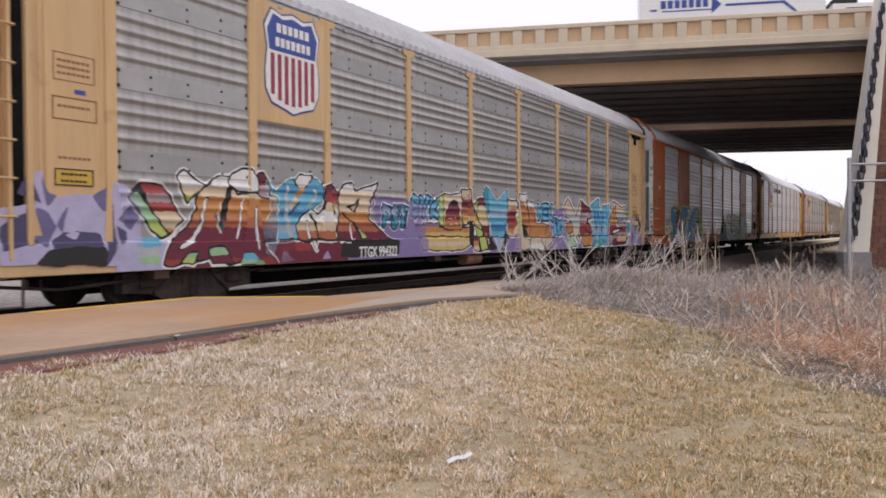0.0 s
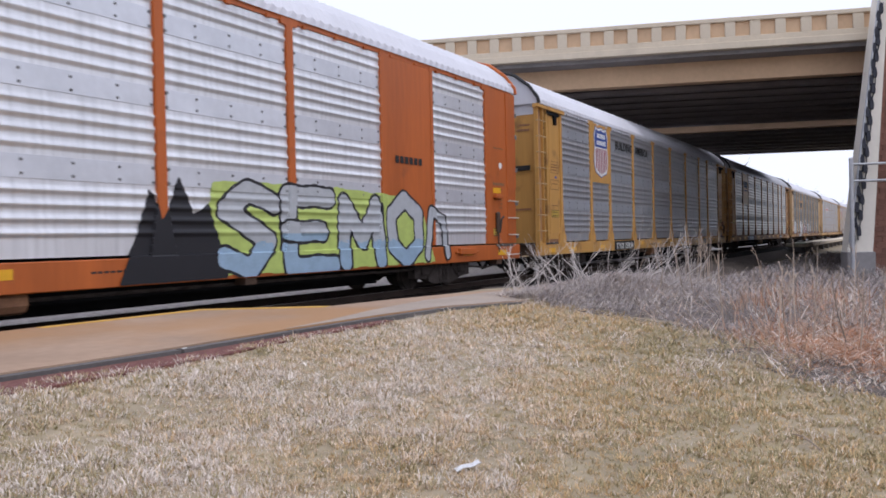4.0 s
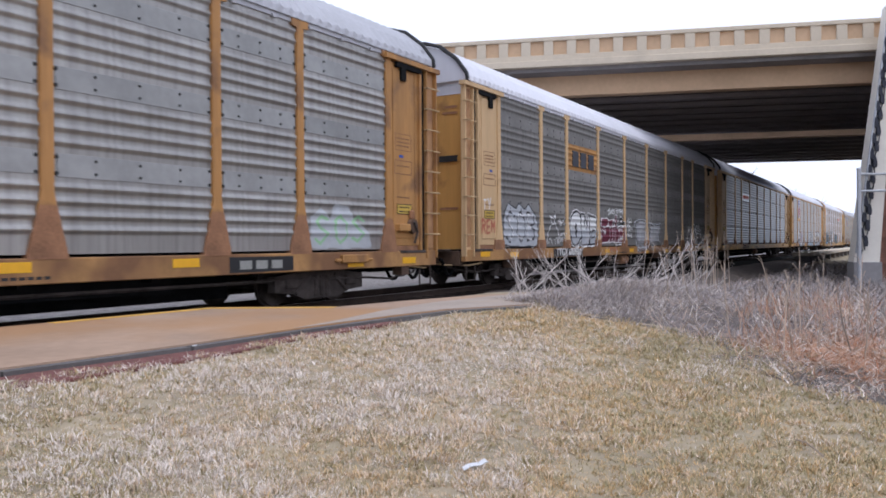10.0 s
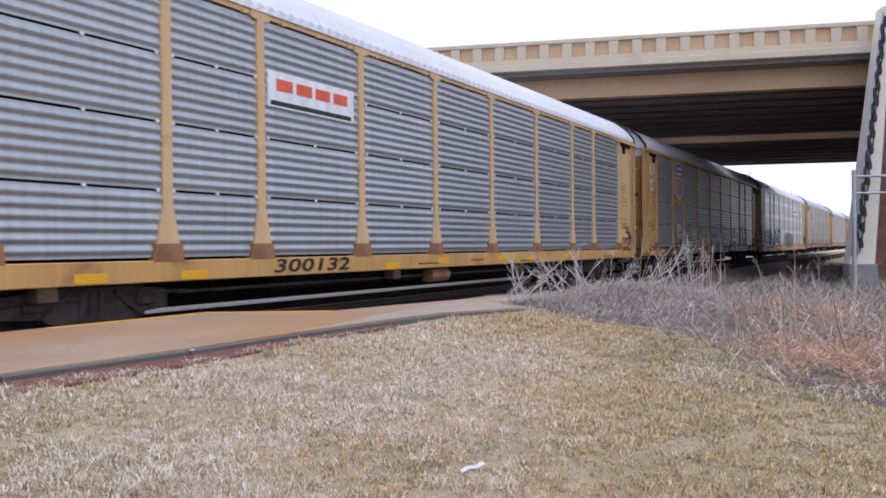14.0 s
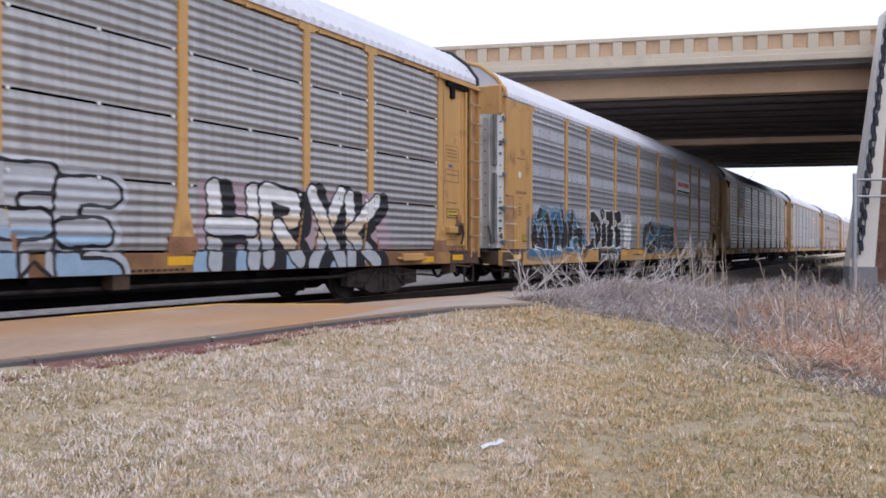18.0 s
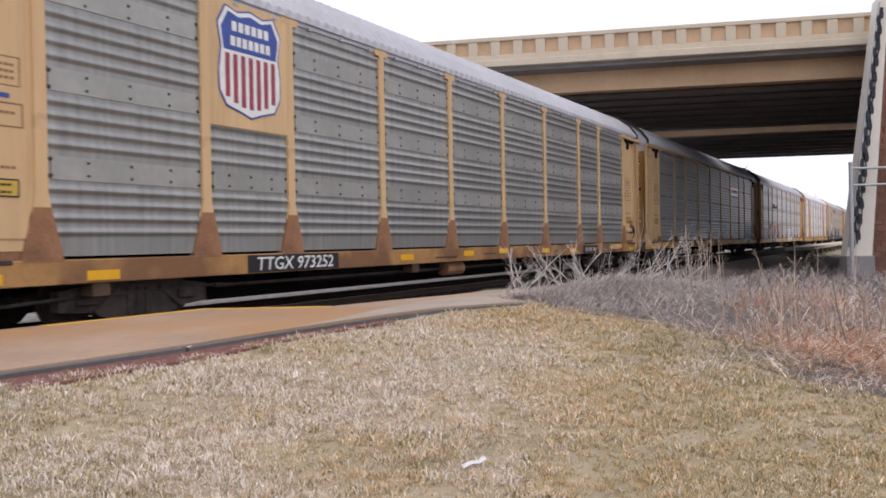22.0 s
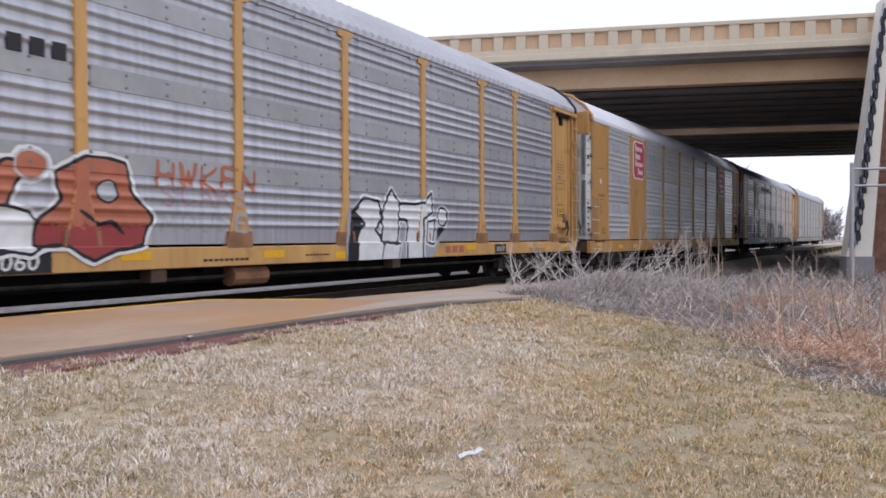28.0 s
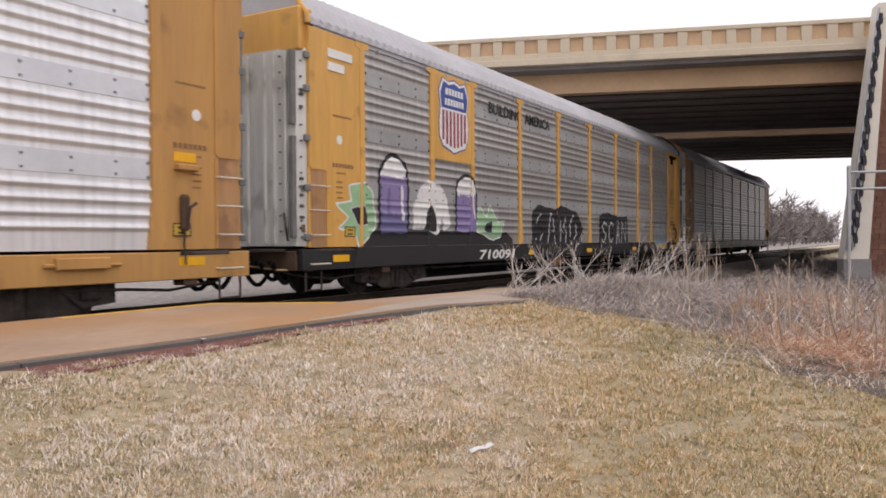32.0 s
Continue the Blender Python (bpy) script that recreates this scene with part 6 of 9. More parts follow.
paint(b, 0.5, 9.9, 0.46, 2.2, [
    ("fill", "black", [(0.6, 0.5), (0.9, 1.1), (1.2, 1.9), (1.4, 1.4), (1.75, 2.1), (2.0, 1.5), (2.3, 1.7), (2.6, 0.9), (2.6, 0.5)], 0.0, None),
    ("back", "lime", [(2.0, 0.55), (2.4, 2.05), (5.0, 2.1), (7.6, 2.0), (8.6, 1.6), (9.0, 0.55)]),
    *letters("SEMO", 2.4, 8.6, 0.62, 1.95, "palegrey/palegrey/steelblue", 0.17, seed=7, gap=0.25, edge=0.05, line="black"),
    ("stroke", "palegrey", [(8.7, 0.7), (8.9, 1.7), (9.5, 1.5), (9.6, 0.7)], 0.1, 0.05, "black")],
    solid=(7,), seed=5, label="lime green and grey graffiti lettering")
paint(b, -2.75, -1.9, 1.0, 1.75, [("stroke", "grey", [(-2.6, 1.35), (-2.2, 1.15), (-1.95, 1.6)], 0.014), *letters("KES", -2.6, -2.0, 1.35, 1.6, "grey", 0.012, seed=1, edge=0.0, line=None)], label="thin grey scrawl")
# fourth and fifth
paint(W[0], 9.2, 11.3, 0.95, 1.85, [("fill", "palegrey", [(9.3, 1.0), (9.35, 1.5), (9.6, 1.7), (9.9, 1.45), (10.0, 1.75), (10.4, 1.75), (10.6, 1.45), (11.0, 1.3), (11.15, 1.0), (10.2, 0.98)], 0.03, "palegrey"),
      *letters("SOS", 9.35, 11.0, 1.05, 1.6, "green", 0.03, seed=3, edge=0.0, line=None)], seed=22, label="pale throw-up tag")
paint(W[0], -11.3, -9.3, 1.05, 1.8, [*letters("WAKE", -11.1, -9.8, 1.4, 1.75, "grey", 0.018, seed=5, edge=0.0, line=None), *letters("CHSER", -11.25, -9.4, 1.1, 1.35, "grey", 0.018, seed=6, edge=0.0, line=None)], label="dark grey scrawled tags")
e = W[1]
paint(e, -11.55, -9.15, 0.93, 2.2, [
    ("fill", "palegrey", [(-11.45, 1.0), (-11.45, 1.7), (-11.2, 2.1), (-10.7, 1.95), (-10.55, 2.1), (-10.1, 1.95), (-9.95, 2.1), (-9.45, 1.85), (-9.25, 1.3), (-9.35, 0.97), (-10.4, 0.95)], 0.04, "black"),
    *letters("SOB", -11.4, -9.4, 1.05, 1.95, "soot", 0.03, seed=3, gap=0.22, edge=0.0, line=None), *letters("EOS", -11.25, -9.5, 1.1, 1.85, "grey", 0.02, seed=9, gap=0.3, edge=0.0, line=None),
    *letters("SEE", -11.3, -9.5, 1.15, 1.85, "white", 0.015, seed=8, gap=0.4, edge=0.0, line=None)], seed=31, label="silver graffiti block lettering")
paint(e, -8.75, -7.15, 0.93, 2.0, [
    ("stroke", "white", [(-8.6, 1.0), (-8.55, 1.35), (-8.3, 1.6), (-8.0, 1.6), (-7.75, 1.35), (-7.7, 1.0)], 0.018), ("stroke", "white", [(-8.45, 1.02), (-8.4, 1.2), (-8.25, 1.15), (-8.25, 1.0)], 0.016),
    ("stroke", "white", [(-8.25, 1.62), (-8.35, 1.85), (-8.15, 1.75), (-7.95, 1.88), (-8.05, 1.64)], 0.018), ("stroke", "white", [(-7.98, 1.0), (-7.95, 1.2), (-7.8, 1.18), (-7.78, 1.0)], 0.016),
    *letters("OH!", -7.75, -7.2, 1.55, 1.8, "white", 0.014, seed=2, edge=0.0, line=None), *letters("HAT", -7.75, -7.15, 1.05, 1.35, "white", 0.014, seed=4, edge=0.0, line=None)], label="white line drawing of a dome with a bow")
paint(e, -6.95, -4.3, 0.8, 2.15, [
    ("fill", "white/palegrey", oval(-6.3, 1.5, 1.0, 1.05), 0.07, "black"), ("fill", "black", oval(-6.3, 1.45, 0.2, 0.5), 0.0, None),
    ("fill", "white/palegrey", [(-5.85, 1.95), (-5.6, 1.95), (-5.55, 1.5), (-5.4, 1.85), (-5.3, 1.4), (-5.2, 1.95), (-4.95, 1.9), (-5.1, 1.0), (-5.75, 1.0)], 0.06, "black"),
    ("fill", "white/palegrey", [(-5.05, 1.9), (-4.5, 1.85), (-4.45, 1.4), (-4.5, 1.02), (-5.0, 1.0)], 0.06, "black"), ("stroke", "black", [(-4.62, 1.45), (-4.9, 1.42), (-4.88, 1.2), (-4.6, 1.22)], 0.03)],
    halo="white", rim=0.04, seed=34, label="white bubble graffiti with black outline")
paint(e, -4.15, -0.75, 0.75, 2.5, [
    ("fill", "maroon", [(-3.92, 1.86), (-3.29, 1.87), (-3.20, 1.85), (-3.22, 1.62), (-3.07, 1.60), (-3.01, 1.44), (-3.08, 1.19), (-3.20, 1.05), (-3.94, 1.06)], 0.04, 'white'),
    ("stroke", "white", [(-3.79, 1.60), (-3.51, 1.57), (-3.20, 1.62)], 0.03),
    ("stroke", "white", [(-3.76, 1.49), (-3.62, 1.40), (-3.53, 1.33), (-3.50, 1.49)], 0.03),
    ("fill", "maroon", [(-3.18, 1.81), (-2.58, 1.86), (-2.54, 1.64), (-3.14, 1.62)], 0.035, 'white'),
    ("fill", "maroon", [(-2.99, 1.59), (-2.79, 1.59), (-2.74, 1.38), (-2.81, 1.08), (-3.08, 1.06), (-3.00, 1.30)], 0.035, 'white'),
    ("fill", "soot", [(-2.76, 1.74), (-2.66, 1.83), (-2.56, 1.81), (-2.52, 1.68), (-2.67, 1.61)], 0.03, 'white'),
    ("stroke", "white", [(-2.65, 1.81), (-2.65, 1.67)], 0.016),
    ("fill", "maroon", [(-2.71, 1.58), (-2.52, 1.60), (-2.47, 1.34), (-2.52, 1.06), (-2.75, 1.07), (-2.69, 1.34)], 0.035, 'white'),
    ("fill", "maroon", [(-2.46, 2.02), (-2.30, 2.03), (-2.31, 1.59), (-2.05, 1.50), (-2.04, 1.29), (-2.12, 1.07), (-2.47, 1.05), (-2.42, 1.34), (-2.48, 1.60)], 0.035, 'white'),
    ("fill", "soot", [(-2.22, 1.61), (-2.10, 1.81), (-1.87, 1.97), (-1.66, 1.93), (-1.49, 1.76), (-1.47, 1.67), (-1.78, 1.66)], 0.03, 'white'),
    ("stroke", "white", [(-2.06, 1.71), (-1.89, 1.79), (-1.76, 1.85), (-1.80, 1.74)], 0.022),
    ("fill", "maroon", [(-2.01, 1.54), (-1.49, 1.62), (-1.46, 1.07), (-2.06, 1.04)], 0.03, 'white'),
    ("stroke", "white", [(-1.99, 1.45), (-1.88, 1.53), (-1.79, 1.45), (-1.67, 1.55), (-1.58, 1.45)], 0.025),
    ("stroke", "white", [(-1.97, 1.09), (-1.91, 1.27), (-1.80, 1.11), (-1.70, 1.31), (-1.63, 1.10)], 0.03),
    ("stroke", "white", [(-2.15, 1.60), (-1.78, 1.66), (-1.29, 1.66), (-1.16, 1.60), (-1.21, 1.52), (-1.38, 1.49), (-1.42, 1.23)], 0.022),
    ("stroke", "white", [(-2.48, 0.99), (-2.17, 0.94), (-1.66, 0.97)], 0.016)], seed=35, label="maroon graffiti letters outlined in white")
paint(e, -3.37, -0.1, 1.35, 2.7, [
    ("stroke", "white", [(-3.29, 2.17), (-3.19, 2.15), (-3.10, 2.21), (-3.21, 2.00), (-2.99, 2.09)], 0.019),
    ("stroke", "white", [(-3.05, 2.24), (-2.98, 2.06), (-2.88, 2.19), (-3.01, 2.12)], 0.019),
    ("stroke", "white", [(-2.88, 2.08), (-2.83, 2.23), (-2.79, 2.07), (-2.73, 2.24), (-2.80, 2.14)], 0.019),
    ("stroke", "white", [(-2.67, 2.15), (-2.63, 2.22), (-2.57, 2.21), (-2.55, 2.09), (-2.64, 2.06), (-2.67, 2.15)], 0.019),
    ("stroke", "white", [(-2.38, 2.25), (-2.28, 2.10), (-2.22, 2.28), (-2.14, 2.11), (-2.09, 2.23)], 0.019),
    ("stroke", "white", [(-2.09, 2.16), (-2.00, 2.28), (-1.96, 2.13), (-1.88, 2.27)], 0.019),
    ("stroke", "white", [(-1.88, 2.13), (-1.82, 2.25), (-1.72, 2.10), (-1.67, 2.23), (-1.55, 2.21)], 0.019),
    ("stroke", "white", [(-1.66, 2.06), (-1.55, 2.23)], 0.019)], cell=0.014, label="white spray-can scrawl")
paint(e, -1.21, 0.75, 1.0, 2.2, [
    ("stroke", "white", [(-1.10, 1.81), (-1.02, 1.73), (-0.99, 1.95), (-0.89, 1.69)], 0.019),
    ("stroke", "white", [(-0.89, 1.75), (-0.79, 1.96), (-0.73, 1.76), (-0.86, 1.82)], 0.019),
    ("stroke", "white", [(-0.73, 1.83), (-0.64, 1.78), (-0.53, 1.94)], 0.019),
    ("stroke", "white", [(-1.13, 1.56), (-1.00, 1.69), (-0.96, 1.46), (-0.84, 1.70), (-0.78, 1.50)], 0.019),
    ("stroke", "white", [(-0.76, 1.70), (-0.74, 1.47), (-0.65, 1.64), (-0.47, 1.51), (-0.51, 1.62)], 0.019),
    ("stroke", "white", [(-1.11, 1.27), (-1.00, 1.41), (-0.97, 1.24), (-0.88, 1.41), (-0.88, 1.26), (-0.77, 1.30)], 0.019),
    ("stroke", "white", [(-0.74, 1.40), (-0.74, 1.26)], 0.019),
    ("stroke", "white", [(-0.66, 1.31), (-0.59, 1.40), (-0.49, 1.33), (-0.55, 1.23), (-0.66, 1.26), (-0.66, 1.31)], 0.019)], cell=0.014, label="white scrawled tag")
paint(e, -0.31, 2.55, 0.48, 2.25, [
    ("mist", "silver", [(-0.23, 1.80), (0.45, 1.95), (1.25, 1.93), (1.25, 1.01), (0.02, 1.03), (0.08, 1.59), (-0.09, 1.59)]),
    ("mist", "silver", [(-0.03, 0.96), (1.54, 0.97), (1.53, 0.73), (0.09, 0.70)]),
    ("stroke", "palegrey", [(-0.23, 1.80), (0.45, 1.95), (1.25, 1.93), (1.22, 1.03)], 0.02),
    ("stroke", "palegrey", [(-0.23, 1.80), (-0.09, 1.59), (0.08, 1.61), (-0.01, 1.03)], 0.02),
    ("stroke", "palegrey", [(0.55, 1.93), (0.55, 1.02)], 0.02),
    ("stroke", "palegrey", [(0.06, 1.59), (0.57, 1.68), (0.98, 1.59), (1.21, 1.71)], 0.02),
    ("stroke", "palegrey", [(0.02, 1.03), (0.13, 0.70)], 0.02),
    ("stroke", "palegrey", [(0.66, 1.00), (0.71, 0.73)], 0.02),
    ("stroke", "palegrey", [(0.17, 1.23), (1.18, 1.25)], 0.02),
    ("stroke", "palegrey", [(0.94, 1.23), (0.82, 1.02)], 0.02)], seed=36, label="thin silver spray paint that runs over the sill")
paint(e, 1.61, 4.0, 0.48, 2.1, [
    ("mist", "silver", [(1.81, 1.83), (2.19, 1.79), (3.40, 1.83), (3.36, 1.61), (3.21, 1.44), (3.30, 1.00), (1.69, 1.02), (1.94, 1.63)]),
    ("mist", "silver", [(1.77, 0.94), (2.20, 0.96), (2.19, 0.73), (1.84, 0.74)]),
    ("stroke", "palegrey", [(1.81, 1.83), (2.52, 1.75), (3.40, 1.83), (3.32, 1.58), (3.17, 1.44), (3.31, 1.03)], 0.02),
    ("stroke", "palegrey", [(1.81, 1.83), (1.99, 1.53), (1.69, 1.02)], 0.02),
    ("stroke", "palegrey", [(2.60, 1.81), (2.53, 1.03)], 0.02),
    ("stroke", "palegrey", [(1.99, 1.61), (3.21, 1.61)], 0.02),
    ("stroke", "palegrey", [(2.17, 1.23), (2.19, 0.75)], 0.02)], seed=37, label="thin silver spray paint that runs over the sill")
paint(e, 9.2, 10.9, 1.0, 2.0, [*letters("THEIA", 9.3, 10.3, 1.4, 1.9, "white", 0.022, lean=0.2, seed=4, edge=0.0, line=None), *letters("JKS", 10.3, 10.8, 1.35, 1.7, "white", 0.014, seed=6, edge=0.0, line=None), *letters("ZZ", 9.7, 10.1, 1.05, 1.3, "white", 0.016, seed=7, edge=0.0, line=None)], label="white spray-can scrawl")
paint(e, -3.6, -1.6, 0.5, 1.01, [
    ("stroke", "brick", [(-3.24, 0.84), (-3.13, 0.79), (-3.09, 0.91), (-3.01, 0.78)], 0.018),
    ("stroke", "brick", [(-2.95, 0.78), (-2.87, 0.90), (-2.81, 0.76), (-2.84, 0.83)], 0.018),
    ("stroke", "brick", [(-2.77, 0.90), (-2.76, 0.76), (-2.65, 0.77)], 0.018),
    ("stroke", "brick", [(-2.61, 0.87), (-2.59, 0.75)], 0.018),
    ("stroke", "brick", [(-2.48, 0.89), (-2.59, 0.81), (-2.42, 0.75)], 0.018),
    ("stroke", "brick", [(-2.35, 0.86), (-2.37, 0.74), (-2.27, 0.75)], 0.018),
    ("stroke", "brick", [(-3.32, 0.74), (-3.09, 0.74), (-2.94, 0.69)], 0.018)], label="rust-red tag on the sill")
paint(e, 6.9, 8.7, 0.5, 0.87, letters("WAPAS", 7.0, 8.6, 0.55, 0.82, "brick", 0.02, seed=9, edge=0.0, line=None), label="brick-red tag on the sill")
paint(e, -12.85, -11.9, 1.1, 2.3, [*letters("TY", -12.7, -12.2, 1.75, 2.2, "white", 0.02, seed=2, edge=0.0, line=None), *letters("REM", -12.75, -12.0, 1.3, 1.65, "brick", 0.03, seed=4, edge=0.0, line=None)], label="white and red tags on the end door")
# the slotted wagon with pale pieces
g = W[3]
paint(g, -8.75, -5.35, 0.75, 2.15, [
    ("fill", "black", [(-8.6, 1.0), (-8.55, 2.0), (-8.3, 2.0), (-8.3, 1.0)], 0.0, None),
    ("fill", "white/palegrey", [(-8.4, 2.0), (-7.85, 2.03), (-7.55, 1.9), (-7.6, 1.55), (-7.25, 1.35), (-7.1, 0.95), (-8.15, 0.8), (-8.15, 1.2), (-8.4, 1.2)], 0.035, "black"), ("fill", "black", [(-8.1, 1.25), (-7.7, 1.3), (-7.6, 1.1), (-7.8, 1.0)], 0.0, None), ("fill", "black", [(-8.05, 1.6), (-7.7, 1.68), (-7.8, 1.5)], 0.0, None),
    ("fill", "white/cream/pink", [(-7.5, 1.95), (-7.15, 1.75), (-6.95, 1.4), (-7.0, 0.95), (-7.5, 0.85), (-7.2, 1.3)], 0.035, "black"),
    ("fill", "cream/white", [(-7.1, 1.8), (-6.7, 1.95), (-6.75, 0.8), (-7.15, 0.75)], 0.035, "black"),
    ("fill", "pink/lavender/pink", [(-6.75, 1.5), (-6.2, 1.98), (-5.9, 1.95), (-6.15, 1.45), (-6.3, 1.35), (-6.05, 1.05), (-6.0, 0.95), (-6.5, 0.95), (-6.75, 1.2)], 0.035, "black"),
    *letters("UC", -6.05, -5.5, 1.12, 1.55, "pink", 0.06, seed=2, edge=0.035, line="black")], "slot", halo="lavender", rim=0.03, seed=41, label="pink and white graffiti letters with black outline")
paint(g, -3.85, -2.1, 0.93, 1.9, [("back", "palegrey", [(-3.8, 1.0), (-3.75, 1.75), (-3.5, 1.85), (-3.3, 1.5), (-2.3, 1.55), (-2.15, 1.2), (-2.3, 0.95)]),
      *letters("IDIAC", -3.75, -2.2, 1.02, 1.55, "black", 0.04, seed=3, gap=0.3, edge=0.03, line="white"), ("stroke", "black", oval(-3.6, 1.68, 0.16, 0.16) + [(-3.52, 1.68)], 0.025)], "slot", seed=42, label="black bubble letters on a pale blue ground")
paint(g, -1.35, 3.3, 0.48, 2.1, [
    *letters("PUBFE", -1.2, 3.1, 0.62, 1.85, "palegrey/silver/grey/steelblue", 0.17, seed=4, gap=0.3, edge=0.05, line="black"),
    ("stroke", "black", [(-1.1, 0.5), (-0.8, 0.75), (-0.6, 0.5)], 0.02), ("stroke", "black", [(1.6, 0.5), (1.9, 0.8), (2.2, 0.5)], 0.02), ("stroke", "black", [(-1.2, 0.92), (3.2, 0.92)], GAP_SHADE)],
    "slot", halo="palegrey", rim=0.09, seed=43, label="cream, grey and blue graffiti letters")
paint(g, 4.3, 10.4, 0.48, 2.2, [
    ("back", "steelblue", [(4.4, 0.5), (4.5, 1.0), (8.9, 0.95), (8.8, 0.5)]), ("back", "pink", [(4.5, 0.9), (4.55, 2.0), (9.4, 2.05), (9.6, 1.6), (9.9, 1.0), (9.3, 0.9)]),
    *letters("HRXK", 4.9, 9.6, 0.6, 1.95, "black", 0.24, seed=5, gap=0.28, edge=0.0, line=None),
    *letters("HRXK", 4.7, 9.4, 0.66, 2.02, "white/cream/palegrey", 0.14, seed=5, gap=0.28, edge=0.04, line="black"),
    *letters("SK", 9.45, 10.2, 1.1, 1.6, "grey", 0.02, seed=7, edge=0.0, line=None), ("stroke", "black", [(4.4, 0.92), (9.6, 0.92)], GAP_SHADE)], "slot", seed=44, label="cream block letters with deep black shadow")
paint(g, -13.05, -11.9, 3.1, 4.7, [*letters("MEU", -12.95, -12.1, 4.0, 4.5, "white", 0.03, seed=2, edge=0.0, line=None), *letters("CS", -12.8, -12.2, 3.3, 3.8, "white", 0.035, seed=3, edge=0.0, line=None)], "slot", label="white scrawl on the end door")
paint(g, -11.35, -9.25, 1.0, 1.75, [*letters("SWORD", -11.2, -9.5, 1.3, 1.65, "grey", 0.025, seed=4, edge=0.0, line=None), *letters("TEHK", -11.2, -9.8, 1.03, 1.22, "grey", 0.018, seed=5, edge=0.0, line=None)], "slot", label="faint grey scrawl")
words("lettering", "PROZA", 0.36, SPRAY["palegrey"], g, -5.55, -SIDE - 0.016, 0.63, width=1.5, bold=0.004)
# blue and white pieces
hh = W[4]
paint(hh, -12.2, -9.4, 0.52, 2.25, [
    ("mist", "blue", [(-12.05, 0.65), (-12.0, 1.75), (-11.5, 1.9), (-10.9, 2.1), (-9.5, 2.15), (-9.45, 0.65), (-11.0, 0.6)]), ("mist", "teal", [(-11.3, 1.6), (-11.0, 2.2), (-10.3, 2.1), (-10.2, 1.6)]),
    ("fill", "soot", [(-11.75, 0.95), (-11.75, 1.35), (-11.5, 1.75), (-11.3, 1.5), (-11.2, 1.2), (-11.05, 1.5), (-10.85, 1.75), (-10.75, 1.3), (-10.6, 0.9), (-11.0, 0.95), (-11.2, 1.0), (-11.45, 0.92)], 0.024, "white"),
    ("fill", "soot", [(-11.35, 1.75), (-11.1, 2.15), (-10.9, 2.12), (-11.0, 1.8)], 0.02, "white"),
    ("fill", "soot", [(-10.75, 1.9), (-10.5, 2.05), (-10.2, 1.6), (-10.0, 1.15), (-10.15, 0.9), (-10.5, 0.92), (-10.45, 1.3)], 0.024, "white"),
    ("fill", "soot", [(-10.05, 1.75), (-9.85, 1.95), (-9.55, 1.4), (-9.5, 0.95), (-9.8, 0.9), (-9.95, 1.2)], 0.024, "white"),
    *letters("TE", -11.6, -11.2, 0.85, 1.05, "white", 0.015, seed=2, edge=0.0, line=None), *letters("PSK", -9.75, -9.45, 0.85, 1.05, "white", 0.015, seed=3, edge=0.0, line=None)], seed=50, label="black pointed graffiti letters in a blue spray cloud")
paint(hh, -9.8, -6.7, 0.52, 2.36, [
    ("mist", "blue", [(-9.58, 2.06), (-8.43, 2.14), (-8.16, 1.81), (-7.42, 1.59), (-7.12, 0.87), (-7.45, 0.65), (-9.61, 0.83)]),
    ("mist", "teal", [(-8.44, 1.94), (-7.87, 1.77), (-7.74, 1.08), (-8.46, 0.99)]),
    ("mist", "teal", [(-9.52, 2.25), (-9.34, 2.26), (-9.10, 1.91), (-9.53, 1.80)]),
    ("fill", "soot", [(-9.48, 2.16), (-9.34, 2.15), (-9.13, 1.77), (-8.93, 1.41), (-9.02, 1.09), (-9.25, 0.91), (-9.55, 1.00), (-9.42, 1.27), (-9.29, 1.54)], 0.022, 'white'),
    ("fill", "soot", [(-9.10, 1.93), (-8.51, 1.67), (-8.45, 1.32), (-8.66, 1.16), (-8.73, 0.95), (-9.06, 0.98), (-8.93, 1.41), (-9.00, 1.73)], 0.022, 'white'),
    ("fill", "soot", [(-8.64, 2.05), (-8.50, 2.15), (-8.38, 1.95), (-8.39, 1.64), (-8.65, 1.75)], 0.018, 'white'),
    ("fill", "soot", [(-8.42, 1.56), (-8.14, 1.55), (-8.02, 1.61), (-7.58, 1.58), (-7.52, 1.43), (-7.62, 1.18), (-7.44, 0.96), (-7.97, 0.96), (-8.00, 1.33), (-8.43, 1.32)], 0.02, 'white'),
    ("fill", "steelblue", [(-8.66, 1.16), (-8.46, 1.26), (-8.38, 0.94), (-8.71, 0.95)], 0.018, 'white'),
    ("mist", "soot", [(-7.89, 1.03), (-7.28, 0.98), (-7.32, 0.67), (-7.75, 0.73)]),
    ("stroke", "white", [(-8.11, 1.79), (-8.02, 1.61)], 0.02)], seed=51, label="black pointed graffiti letters in a blue spray cloud")
